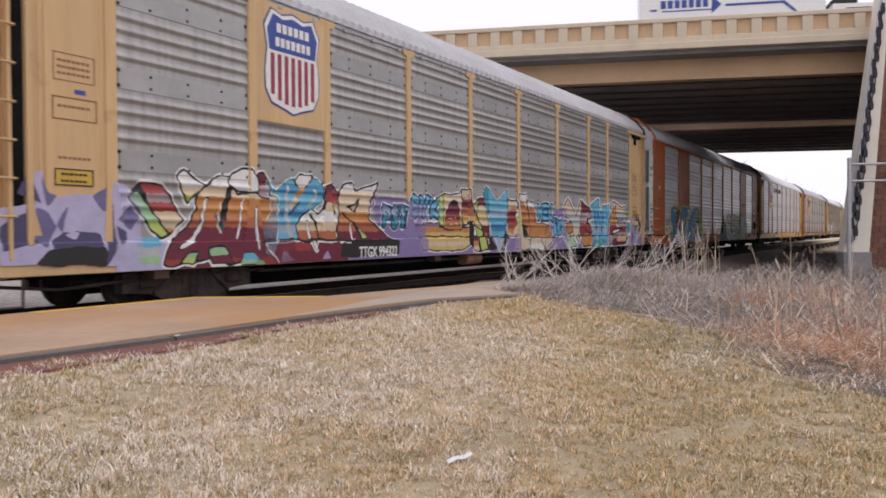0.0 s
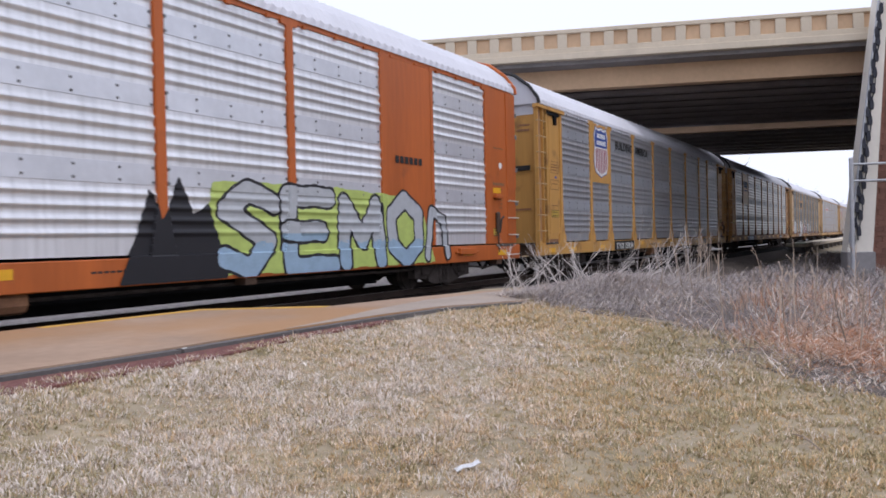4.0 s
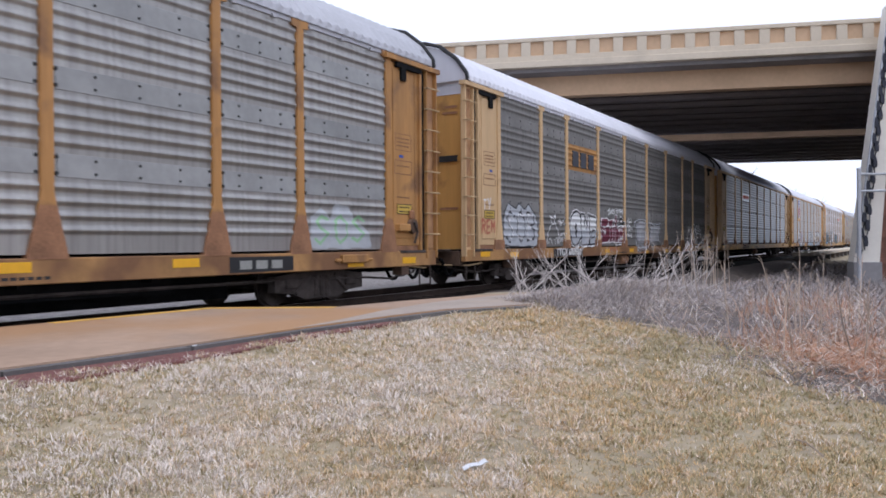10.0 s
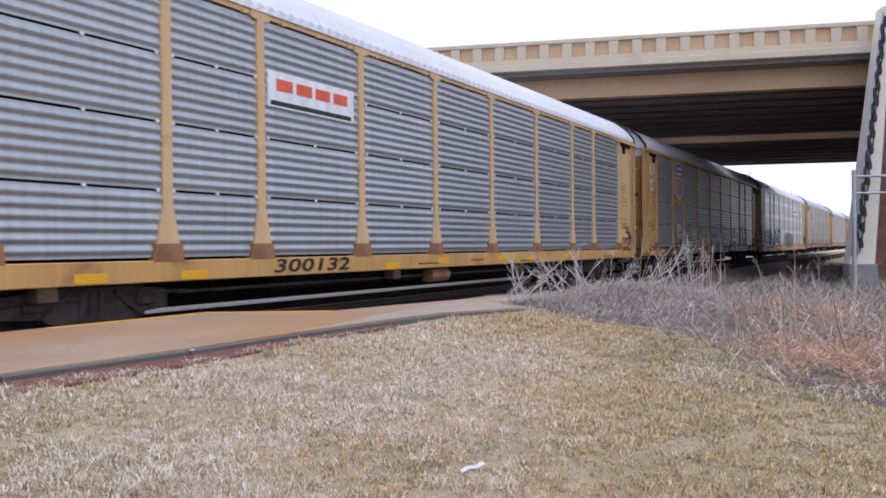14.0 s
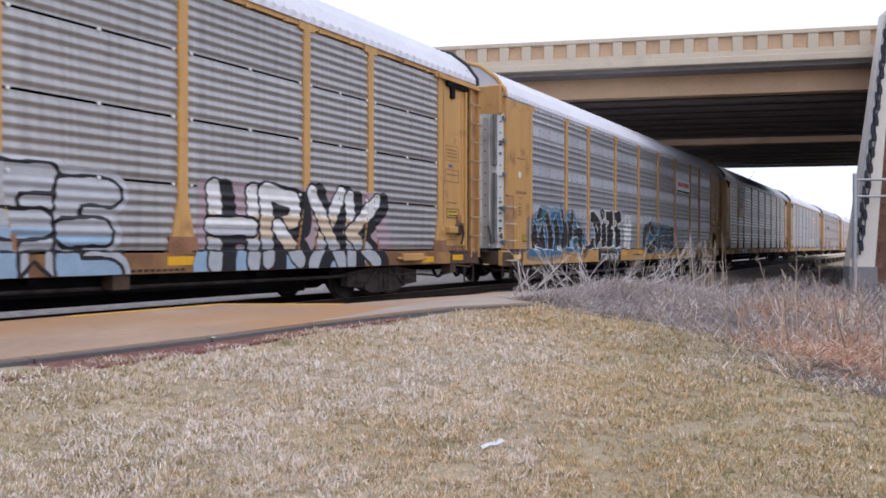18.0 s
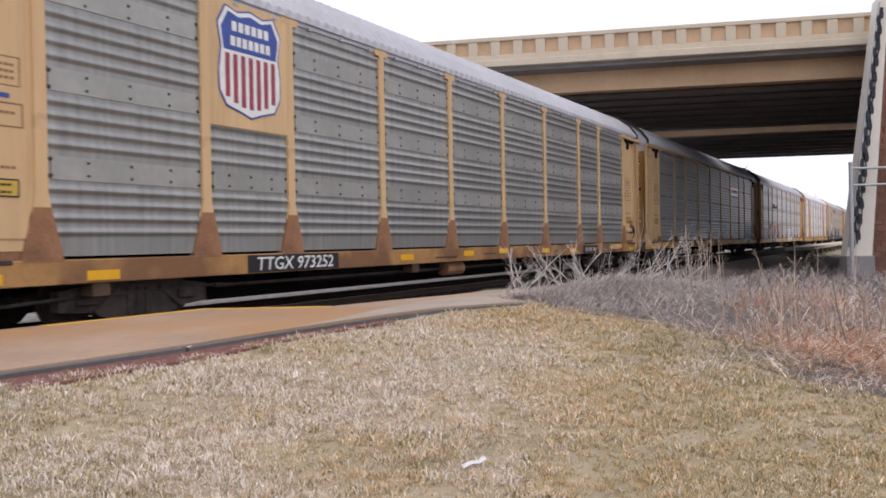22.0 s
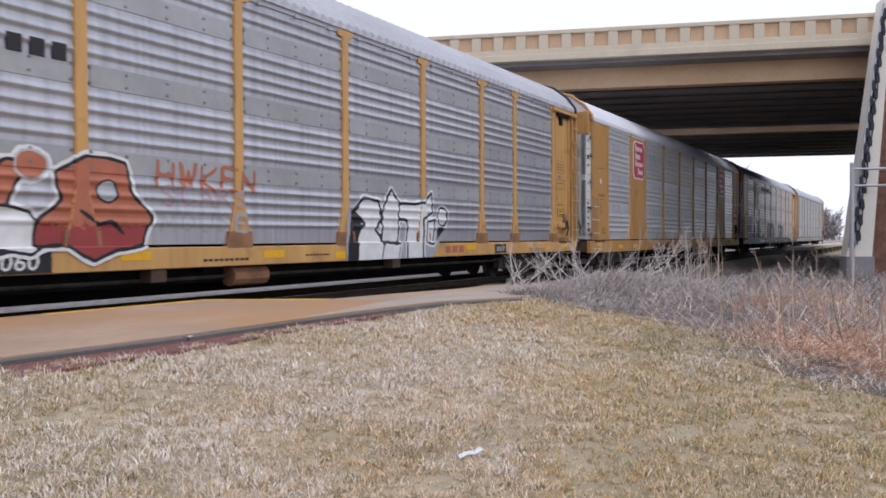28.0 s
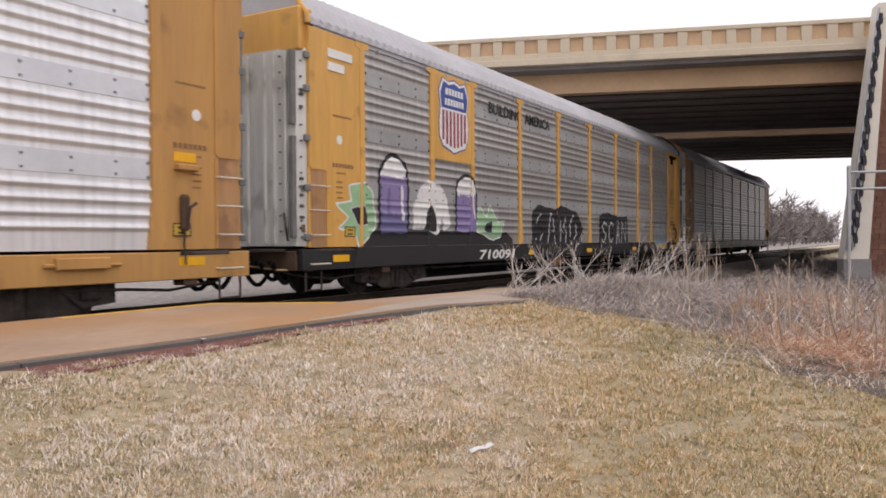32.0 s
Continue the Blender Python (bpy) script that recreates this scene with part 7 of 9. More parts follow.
paint(hh, -7.55, -1.75, 0.52, 2.45, [
    ("mist", "steelblue", [(-7.00, 2.02), (-6.85, 2.08), (-6.44, 1.29), (-6.45, 0.86), (-7.02, 1.29)]),
    ("mist", "steelblue", [(-4.71, 1.30), (-3.60, 1.31), (-3.56, 0.81), (-4.73, 0.83)]),
    ("fill", "soot", [(-7.47, 0.98), (-7.04, 1.06), (-6.79, 1.27), (-6.48, 1.27), (-6.45, 0.95), (-7.12, 0.91)], 0.02, 'white'),
    ("fill", "soot", [(-6.88, 2.13), (-6.51, 2.19), (-6.21, 2.06), (-5.85, 1.85), (-5.78, 1.46), (-5.87, 1.18), (-6.24, 0.94), (-6.37, 1.18), (-6.43, 1.56), (-6.60, 1.80), (-6.81, 1.77)], 0.05, 'white'),
    ("stroke", "white", [(-6.29, 1.81), (-6.11, 1.53)], 0.03),
    ("fill", "soot", [(-5.70, 1.77), (-5.47, 1.92), (-5.27, 1.76), (-5.23, 1.01), (-5.63, 0.98), (-5.75, 1.30)], 0.05, 'white'),
    ("fill", "soot", [(-5.88, 2.24), (-5.69, 2.35), (-5.46, 2.30), (-5.40, 2.10), (-5.66, 1.91), (-5.84, 2.02)], 0.03, 'white'),
    ("stroke", "white", [(-5.76, 2.30), (-5.50, 2.09)], 0.015),
    ("fill", "soot", [(-5.30, 2.24), (-4.52, 2.28), (-4.49, 1.78), (-4.70, 1.63), (-4.49, 1.60), (-4.51, 1.01), (-5.17, 0.98), (-5.16, 1.65), (-4.91, 1.91), (-5.27, 1.93)], 0.05, 'white'),
    ("fill", "soot", [(-4.37, 2.24), (-3.62, 2.31), (-3.58, 1.94), (-4.05, 1.77), (-3.64, 1.58), (-3.65, 1.00), (-4.38, 0.97), (-4.36, 1.67), (-4.13, 1.89), (-4.35, 1.97)], 0.05, 'white'),
    ("fill", "white", [(-3.30, 1.82), (-3.14, 2.11), (-2.84, 2.25), (-2.48, 2.18), (-2.28, 1.85), (-2.36, 0.92), (-2.57, 0.99), (-2.67, 0.90), (-2.87, 0.99), (-3.03, 0.90), (-3.17, 0.99)], 0.022, 'soot'),
    ("stroke", "soot", [(-3.20, 1.95), (-2.94, 2.09), (-2.85, 1.77), (-3.15, 1.70), (-3.20, 1.95)], 0.012),
    ("stroke", "soot", [(-2.69, 2.04), (-2.43, 2.05), (-2.41, 1.72), (-2.70, 1.68), (-2.69, 2.04)], 0.012),
    ("stroke", "soot", [(-2.84, 2.16), (-2.75, 1.71)], 0.012),
    ("stroke", "white", [(-3.16, 1.47), (-3.17, 0.96)], 0.01),
    ("stroke", "soot", [(-2.99, 1.47), (-3.00, 0.95)], 0.01),
    ("stroke", "soot", [(-2.81, 1.47), (-2.82, 0.95)], 0.01),
    ("stroke", "soot", [(-2.63, 1.47), (-2.64, 0.95)], 0.01),
    ("stroke", "soot", [(-2.45, 1.48), (-2.46, 0.95)], 0.01)], seed=52, label="black letters outlined in white beside a pale round figure")
paint(hh, -1.05, 4.3, 0.5, 2.15, [
    ("mist", "teal", [(-0.85, 0.9), (-0.75, 1.7), (0.0, 2.0), (1.6, 1.95), (3.5, 1.85), (4.0, 1.5), (4.0, 0.85), (2.5, 0.75), (0.5, 0.7)]),
    ("stroke", "soot", [(0.75, 1.6), (0.35, 1.85), (-0.35, 1.7), (-0.6, 1.3), (-0.3, 0.95), (0.4, 0.9), (0.9, 1.1)], 0.2, 0.03, "steelblue"), ("stroke", "palegrey", [(0.7, 1.45), (0.3, 1.6), (-0.1, 1.35), (0.3, 1.15), (0.7, 1.25)], 0.018),
    *letters("UA", 1.0, 2.4, 1.0, 1.8, "soot", 0.13, seed=3, gap=0.35, edge=0.03, line="steelblue"), *letters("SE", 2.5, 4.0, 0.95, 1.75, "soot", 0.13, seed=4, gap=0.35, edge=0.03, line="steelblue"),
    *letters("UASE", 1.05, 3.95, 1.05, 1.75, "palegrey", 0.014, seed=4, gap=0.35, edge=0.0, line=None)], seed=53, label="dark blue bubble letters on a blue cloud")
# slotted wagon, outlines
jj = W[6]
paint(jj, 1.5, 7.3, 0.93, 2.0, [*letters("DUAL", 1.6, 4.1, 1.0, 1.8, "white", 0.04, seed=3, edge=0.0, line=None), *letters("DUAL", 1.75, 4.2, 1.05, 1.88, "white", 0.025, seed=3, edge=0.0, line=None),
      *letters("NIEL", 4.5, 7.1, 1.0, 1.8, "white", 0.04, seed=5, edge=0.0, line=None), *letters("NIEL", 4.65, 7.2, 1.05, 1.88, "white", 0.025, seed=5, edge=0.0, line=None)], "slot", label="pale outlined letters")
paint(jj, 8.5, 11.9, 0.6, 2.15, [("back", "palegrey", [(8.6, 0.7), (8.65, 1.95), (11.6, 2.0), (11.8, 1.2), (11.5, 0.65)]), *letters("SOR", 8.75, 11.5, 0.95, 1.8, "steelblue/blue", 0.13, seed=6, edge=0.05, line="palegrey")], "slot", seed=63, label="blue graffiti with pale outline")
# brick-red piece
kk = W[7]
paint(kk, -8.8, -3.0, 0.6, 2.25, [
    ("fill", "brick/brick/pink", [(-8.6, 2.0), (-7.3, 2.05), (-7.25, 1.7), (-7.7, 1.65), (-7.75, 0.9), (-8.15, 0.9), (-8.2, 1.65), (-8.6, 1.6)], 0.045, "black"),
    ("fill", "white/palegrey", [(-7.3, 1.6), (-7.0, 1.95), (-6.5, 1.9), (-6.6, 1.6), (-6.95, 1.45), (-6.5, 1.2), (-6.4, 0.9), (-7.2, 0.85), (-7.45, 1.2)], 0.045, "black"),
    ("fill", "brick", [(-6.3, 0.9), (-6.25, 1.9), (-5.85, 2.0), (-5.7, 1.5), (-5.3, 1.95), (-5.0, 1.95), (-5.35, 1.35), (-4.9, 0.95), (-5.4, 0.85), (-5.8, 1.2)], 0.045, "black"),
    ("fill", "white", [(-5.5, 0.9), (-5.4, 1.4), (-5.0, 1.35), (-4.75, 1.0), (-5.0, 0.85)], 0.04, "black"), ("fill", "brick", oval(-4.95, 1.95, 0.4, 0.35), 0.03, "palegrey"),
    ("fill", "brick/brick/red", [(-4.85, 1.25), (-4.5, 1.5), (-4.6, 1.85), (-4.2, 2.1), (-3.6, 2.05), (-3.45, 1.6), (-3.15, 1.3), (-3.3, 0.95), (-3.7, 0.9), (-4.1, 0.75), (-4.5, 0.95), (-4.9, 0.95)], 0.05, "black"),
    ("fill", "palegrey", oval(-3.85, 1.65, 0.3, 0.28), 0.03, "black"), ("stroke", "black", [(-4.3, 1.4), (-4.0, 1.2), (-3.8, 1.25), (-3.6, 1.1)], 0.025)], halo="white", rim=0.045, seed=71, label="brick-red and white bubble graffiti")
paint(kk, -13.0, -8.8, 0.95, 1.8, [*letters("ASTER", -12.8, -9.0, 1.05, 1.65, "pink", 0.09, seed=3, edge=0.03, line="palegrey"), *letters("ASTER", -12.7, -9.1, 1.05, 1.65, "brick", 0.02, seed=3, edge=0.0, line=None)], label="faded pink letters")
paint(kk, -3.15, -0.7, 1.05, 2.25, [*letters("HWKEN", -3.1, -1.0, 1.75, 2.15, "brick", 0.03, seed=3, edge=0.0, line=None), *letters("SCARS", -3.0, -1.2, 1.5, 1.8, "pink", 0.025, seed=4, edge=0.0, line=None), *letters("MOUSE", -3.0, -1.2, 1.12, 1.42, "grey", 0.025, seed=5, edge=0.0, line=None)], label="faded red and grey scrawls")
paint(kk, 1.25, 5.45, 0.48, 2.1, [
    ("back", "grey", [(1.35, 0.5), (1.4, 1.1), (1.5, 1.75), (2.3, 1.9), (4.6, 1.9), (5.2, 1.2), (4.5, 0.5)]),
    ("fill", "black", [(1.4, 0.5), (1.55, 1.5), (1.9, 1.8), (2.0, 0.5)], 0.0, None),
    ("fill", "white", [(1.75, 1.55), (2.0, 1.78), (2.5, 1.75), (2.6, 1.4), (2.35, 1.2), (2.65, 0.95), (2.6, 0.52), (1.75, 0.52), (1.85, 1.1), (2.1, 1.3)], 0.06, "black"),
    ("fill", "white", [(2.65, 0.95), (2.7, 1.6), (3.0, 2.0), (3.25, 1.75), (3.2, 0.95)], 0.06, "black"), ("fill", "white", [(2.55, 0.52), (2.7, 0.88), (3.3, 0.88), (3.1, 0.52)], 0.03, "black"),
    ("fill", "white", [(3.3, 1.7), (4.3, 1.75), (4.6, 2.0), (4.6, 1.6), (4.2, 1.45), (4.15, 0.55), (3.55, 0.55), (3.65, 1.4), (3.3, 1.45)], 0.06, "black"),
    ("fill", "white", [(4.35, 0.95), (4.4, 1.35), (4.75, 1.4), (4.65, 0.9)], 0.05, "black"), ("fill", "white", oval(5.1, 1.5, 0.4, 0.38), 0.05, "black"), ("fill", "black", [(4.85, 1.25), (5.2, 1.25), (4.85, 0.95)], 0.0, None)],
    halo="white", rim=0.05, seed=74, label="white throw-up with thick black outline and shadow")
# purple piece on the black skirt
mm = W[9]
paint(mm, -12.7, -4.7, 0.475, 2.95, [
    ("back", "soot", [(-12.1, 0.475), (-11.9, 1.15), (-11.2, 1.3), (-5.2, 1.25), (-4.75, 1.1), (-4.75, 0.475)]),
    ("fill", "green", [(-12.6, 1.75), (-12.1, 1.8), (-12.2, 2.1), (-11.7, 2.2), (-11.4, 2.0), (-11.3, 1.3), (-11.9, 0.95), (-12.0, 1.25), (-12.5, 1.3), (-12.2, 1.5)], 0.035, "white"), ("fill", "black", [(-12.15, 1.65), (-11.7, 1.75), (-11.6, 1.4), (-11.9, 1.35)], 0.03, "palegrey"),
    ("fill", "white/purple/purple/violet", arch(-10.6, 1.2, 1.0, 1.6), 0.09, "black"), ("stroke", "violet", [(-10.8, 2.1), (-10.8, 1.4)], 0.05), ("stroke", "white", [(-10.3, 2.2), (-10.25, 1.5)], 0.04),
    ("fill", "white", [(-9.85, 1.75), (-9.6, 2.2), (-9.2, 2.4), (-8.7, 2.35), (-8.35, 2.0), (-8.2, 1.4), (-8.5, 1.25), (-8.6, 1.6), (-8.75, 1.2), (-9.0, 1.2), (-9.5, 1.35), (-9.85, 1.3)], 0.02, "palegrey"),
    ("fill", "soot", [(-9.35, 1.25), (-9.3, 1.6), (-9.1, 1.85), (-8.9, 1.6), (-8.9, 1.25)], 0.0, None),
    ("fill", "white/purple/purple", arch(-7.4, 1.25, 0.95, 1.35), 0.08, "black"), ("stroke", "white", [(-7.15, 2.2), (-7.0, 1.6)], 0.04),
    ("fill", "green", [(-6.9, 1.3), (-6.7, 1.9), (-6.3, 1.6), (-6.1, 1.95), (-5.7, 1.5), (-5.3, 1.55), (-5.5, 1.15), (-5.9, 1.05), (-6.5, 1.2)], 0.035, "white"), ("fill", "black", [(-6.4, 1.45), (-6.0, 1.55), (-6.0, 1.25), (-6.4, 1.25)], 0.02, "palegrey")], seed=82, label="purple and white arched graffiti shapes with green spikes over a black skirt")
paint(mm, -3.6, 1.0, 0.55, 2.2, [("fill", "soot", [(-3.4, 0.6), (-3.4, 1.8), (-3.0, 2.05), (-1.6, 1.95), (-1.2, 2.1), (0.2, 1.9), (0.75, 1.4), (0.6, 0.65)], 0.03, "black"),
      *letters("SAMO", -3.3, 0.3, 0.95, 1.85, "palegrey", 0.035, seed=3, gap=0.35, edge=0.0, line=None), *letters("SAMO", -3.2, 0.4, 0.9, 1.8, "black", 0.06, seed=3, gap=0.35, edge=0.0, line=None)], seed=86, label="black block graffiti lettering with pale lines")
paint(mm, 2.2, 6.0, 0.55, 2.1, [("fill", "soot", [(2.4, 0.6), (2.45, 1.85), (3.2, 2.0), (4.6, 1.85), (5.6, 1.9), (5.8, 0.65)], 0.03, "black"), *letters("SCAN", 2.55, 5.6, 0.9, 1.75, "palegrey", 0.035, seed=5, gap=0.35, edge=0.0, line=None)], seed=87, label="black graffiti lettering with pale lines")
paint(mm, 9.2, 11.5, 0.6, 1.8, letters("OS", 9.4, 11.3, 0.75, 1.6, "palegrey/steelblue", 0.12, seed=4, edge=0.04, line="steelblue"), label="pale blue graffiti letters")

# ---- signs on the wagons ----


CRIMSON = mat("crimson_sign_paint", (0.46, 0.04, 0.085), 0.5, 0.0, 0.15, 4)


def red_octagon(root, x, z, w, h):
    c = 0.28
    pts = [(-1 + c, 1), (1 - c, 1), (1, 1 - c * 0.7), (1, -1 + c * 0.7), (1 - c, -1), (-1 + c, -1), (-1, -1 + c * 0.7), (-1, 1 - c * 0.7)]
    sign = part("sign", prism([(x + p * w / 2, z + q * h / 2) for p, q in pts], -SIDE - 0.006, -SIDE + 0.02, across=True), WHITE, root, "red octagonal railway sign with white rim")
    part("sign_field", prism([(x + p * w * 0.45, z + q * h * 0.46) for p, q in pts], -SIDE - 0.012, -SIDE - 0.005, across=True), CRIMSON, sign)
    for i, (dz, x0, x1) in enumerate(((0.3, -0.34, 0.3), (0.1, -0.34, 0.12), (-0.1, -0.34, 0.36), (-0.3, -0.1, 0.34))):
        hgt = 0.065
        for j in range(5):
            u0 = x0 + (x1 - x0) * j / 5
            part("lettering_bar", boxes((x + u0 * w, x + (u0 + (x1 - x0) / 7) * w, -SIDE - 0.016, -SIDE - 0.011, z + (dz - hgt) * h, z + (dz + hgt * (1.6 if j == 0 else 0.7)) * h)), WHITE, sign)


red_octagon(W[8], -8.0, 4.05, 1.5, 1.5)
red_octagon(W[8], 8.05, 4.05, 1.5, 1.5)
words("slogan", "BUILDING", 0.42, MARK, W[-1], -6.4, -1.577, 4.26, width=2.0, bold=0.007)
words("slogan", "AMERICA", 0.42, MARK, W[-1], -3.95, -1.577, 4.26, width=1.75, bold=0.007)
words("slogan", "BUILDING", 0.42, MARK, W[9], -6.2, -1.577, 4.35, width=2.0, bold=0.007)
words("slogan", "AMERICA", 0.42, MARK, W[9], -3.9, -1.577, 4.35, width=1.8, bold=0.007)
words("slogan", "BUILDING AMERICA", 0.22, MARK, W[3], -8.85, -SIDE, 3.2, width=1.6, bold=0.004)
SLATE = mat("faded_dark_lettering", (0.06, 0.065, 0.08), 0.6, 0.0, 0.3, 4)
# yellow placard with black bars
part("placard", boxes((-9.03, -7.07, -SIDE + 0.012, -1.47, 2.95, EAVE - 0.02), bevel=0.008), PAINT["gold"], W[0], "yellow placard panel")
for i, (x0, x1) in enumerate(((-8.75, -8.35), (-8.25, -7.85), (-7.75, -7.35))):
    part("lettering_bar", boxes((x0, x1, -SIDE, -SIDE + 0.02, 4.0, 4.45), bevel=0.005), MARK, W[0])
part("underline_bar", boxes((-8.75, -7.35, -SIDE, -SIDE + 0.02, 3.8, 3.9)), MARK, W[0])
shared_part("placard", ("faded",), lambda: panel_mesh(2.6, "rib", 2), PAINT["dirty"], W[1], "faded yellow placard on the ribbed sheet", at=(-5.66, -PANEL - 0.007, 3.19))
for x0 in (-6.6, -5.9, -5.2):
    part("lettering_bar", boxes((x0, x0 + 0.5, -1.59, -1.55, 3.45, 3.95), bevel=0.01), SLATE, W[1])
# small plates with orange-red bars
for k, x0, x1, z in ((2, -6.9, -4.5, 3.45), (4, 4.5, 6.9, 3.5), (6, 4.4, 6.8, 3.45)):
    part("name_plate", boxes((x0, x1, -1.585, -1.52, z, z + 0.62), bevel=0.01), STEEL["bright"], W[k], "silver plate with orange-red lettering bars")
    for j in range(4):
        u = x0 + 0.2 + j * 0.52
        part("lettering_bar", boxes((u, u + 0.42, -1.592, -1.584, z + 0.3, z + 0.5), bevel=0.002), FADED_RED, W[k])
    part("underline_bar", boxes((x0 + 0.05, x1 - 0.1, -1.59, -1.584, z + 0.04, z + 0.12)), MARK, W[k])
# dark lettering bars for the owner's name
for j in range(8):
    u = -6.75 + j * 0.3
    part("lettering_bar", boxes((u, u + 0.2, -1.575, -1.555, 3.3, 3.62 if j in (0, 1, 3) else 3.52), bevel=0.004), MARK, W[7])
bars("sill_mark", W[7], SPRAY["brick"], 5.2, 6.15, 0.66, 0.82, 3, -SIDE)
bars("owner_lettering", W[-2], MARK, 7.5, 8.6, 2.7, 2.85, 6, -SIDE)
for z in (4.25, 4.5):
    part("white_stencil_plate", boxes((-13.0, -12.1 + (z - 4.5), -1.6, -1.578, z, z + 0.16)), WHITE, W[9])
tip = [(8.32, 6.54), (7.45, 7.95), (5.2, 7.97), (5.2, 7.82), (7.32, 7.78), (8.12, 6.45)]
part("edge_stripe", slab(tip, 0.2, 0.2245), YELLOW_LINE, platform, "worn yellow safety stripe")
near = [(-6.0, 5.3), (-4.0, 5.3), (-2.0, 5.3), (0.0, 5.3), (1.6, 5.3), (3.1, 5.3), (4.62, 5.2), (6.0, 5.22), (7.4, 5.16), (8.6, 5.05), (9.4, 4.65), (10.1, 4.3), (10.7, 4.3), (11.6, 4.75)]
for (ax, ay), (bx, by) in zip(near, near[1:]):
    d = Vector((bx - ax, by - ay)).normalized()
    o = Vector((d.y, -d.x)) * 0.1
    g = d * 0.012
    part("kerb_stone", slab([(ax + g.x, ay + g.y), (bx - g.x, by - g.y), (bx - g.x + o.x, by - g.y + o.y), (ax + g.x + o.x, ay + g.y + o.y)], -0.1, 0.205), KERB, platform)
mulch = []
for (ax, ay), w in zip(near[2:9], (0.5, 0.5, 0.5, 0.45, 0.35, 0.2, 0.1)):
    mulch.append(((ax, ay - 0.1), (ax, ay - 0.13 - w)))
tagged(part("mulch_strip", slab([m[0] for m in mulch] + [m[1] for m in mulch[::-1]], 0.02, 0.175), MULCH), "strip of faded red bark mulch beside the kerb", "mulch", kind="structure")

# ---- bridge: two decks side by side, skewed to the track ----
BRIDGE = Matrix(((0.327, 0.945, 0, 0), (-0.945, 0.327, 0, 0), (0, 0, 1, 0), (0, 0, 0, 1)))


def bridge(n0, n1, label, parapet):
    """Deck, girders and parapet; local x runs along the road, y across it."""
    root = tagged(new("road_bridge"), label, "bridge", "bridge decks")
    root.matrix_world = BRIDGE
    a0, a1 = -40.0, 45.0
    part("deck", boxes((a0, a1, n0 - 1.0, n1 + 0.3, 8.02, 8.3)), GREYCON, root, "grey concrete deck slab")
    k = 8
    for i in range(k):
        n = n0 + 0.3 + i * (n1 - n0 - 0.6) / (k - 1)
        prof = [(n - 0.3, 7.2), (n + 0.3, 7.2), (n + 0.3, 7.36), (n + 0.1, 7.5), (n + 0.1, 7.86), (n + 0.4, 8.02), (n - 0.4, 8.02), (n - 0.1, 7.86), (n - 0.1, 7.5), (n - 0.3, 7.36)]
        if i == 0:
            prof = [(n - 0.3, 7.2), (n + 0.3, 7.2), (n + 0.3, 8.02), (n - 0.3, 8.02)]
        part("girder", prism(prof, a0, a1), TANCON if i == 0 else SHADECON, root, "tan painted outer girder" if i == 0 else "")
        if i < k - 1:
            m = n + (n1 - n0 - 0.6) / (k - 1) / 2
            part("cross_beam", boxes((-6.2, -5.9, m - 0.75, m + 0.75, 7.5, 7.9)), SHADECON, root)
    if parapet:
        e = n0 - 1.22
        part("parapet_ledge", boxes((a0, a1, e - 0.1, n0 - 0.8, 8.17, 8.44), bevel=0.02), CREAMCON, root, "cream concrete ledge")
        part("parapet_base", boxes((a0, a1, e - 0.02, n0 - 0.84, 8.442, 8.66), bevel=0.015), CREAMCON, root)
        part("parapet_wall", boxes((a0, a1, e + 0.07, n0 - 0.85, 8.64, 9.26)), TANCON, root, "tan recessed parapet wall")
        part("parapet_cap", boxes((a0, a1, e - 0.05, n0 - 0.8, 9.22, 9.39), bevel=0.02), CREAMCON, root, "cream coping")
        for i in range(48):
            shared_part("parapet_pier", (), lambda: boxes((-0.19, 0.19, e - 0.02, e + 0.09, 8.65, 9.23), bevel=0.01), CREAMCON, root, at=(PIER0 - 0.918 * i, 0, 0))
    return root


PIER0 = 9.63
bridge(33.93, 47.7, "tan and cream concrete road bridge with a panelled parapet", True)
bridge(50.4, 66.0, "second concrete road bridge deck behind the first", False)

# abutments close both ends of the span; added, unseen, to darken the underside
tagged(part("abutment_wall", boxes((34.6, 72.0, 0.0, 1.1, -2.0, 8.0), bevel=0.03), GREYCON), "concrete abutment wall beside the line, added to shade the bridge's underside", "wall", kind="structure")
tagged(part("abutment_wall", boxes((24.0, 66.0, 21.0, 22.0, -2.0, 8.0), bevel=0.03), GREYCON), "concrete abutment wall across the line, added to shade the bridge's underside", "wall", kind="structure")
wing = tagged(part("wing_wall", prism([(9.6, -2.0), (9.7, 0.27), (10.3, 8.15), (40.0, 8.15), (40.0, -2.0)], 32.3, 33.2, across=True), BRICK), "red-brown block retaining wall beside the bridge", "wall", kind="structure")
wing.matrix_world = BRIDGE
for r in range(36):
    for c in range(6):
        x = 9.74 + 0.076 * (-1.0 + r * 0.2) + c * 0.41 + (0.2 if r % 2 else 0.0)
        shared_part("block", (), lambda: boxes((0.0, 0.39, 32.27, 32.31, 0.0, 0.185), bevel=0.006), BRICK, wing, at=(x, 0, -1.0 + r * 0.2))
# road embankment beyond the span
fill = tagged(part("road_embankment", boxes((45.1, 140.0, 33.3, 49.0, -1.5, 8.3)), GREYCON), "raised roadway behind the retaining wall", "road", kind="structure")
fill.matrix_world = BRIDGE

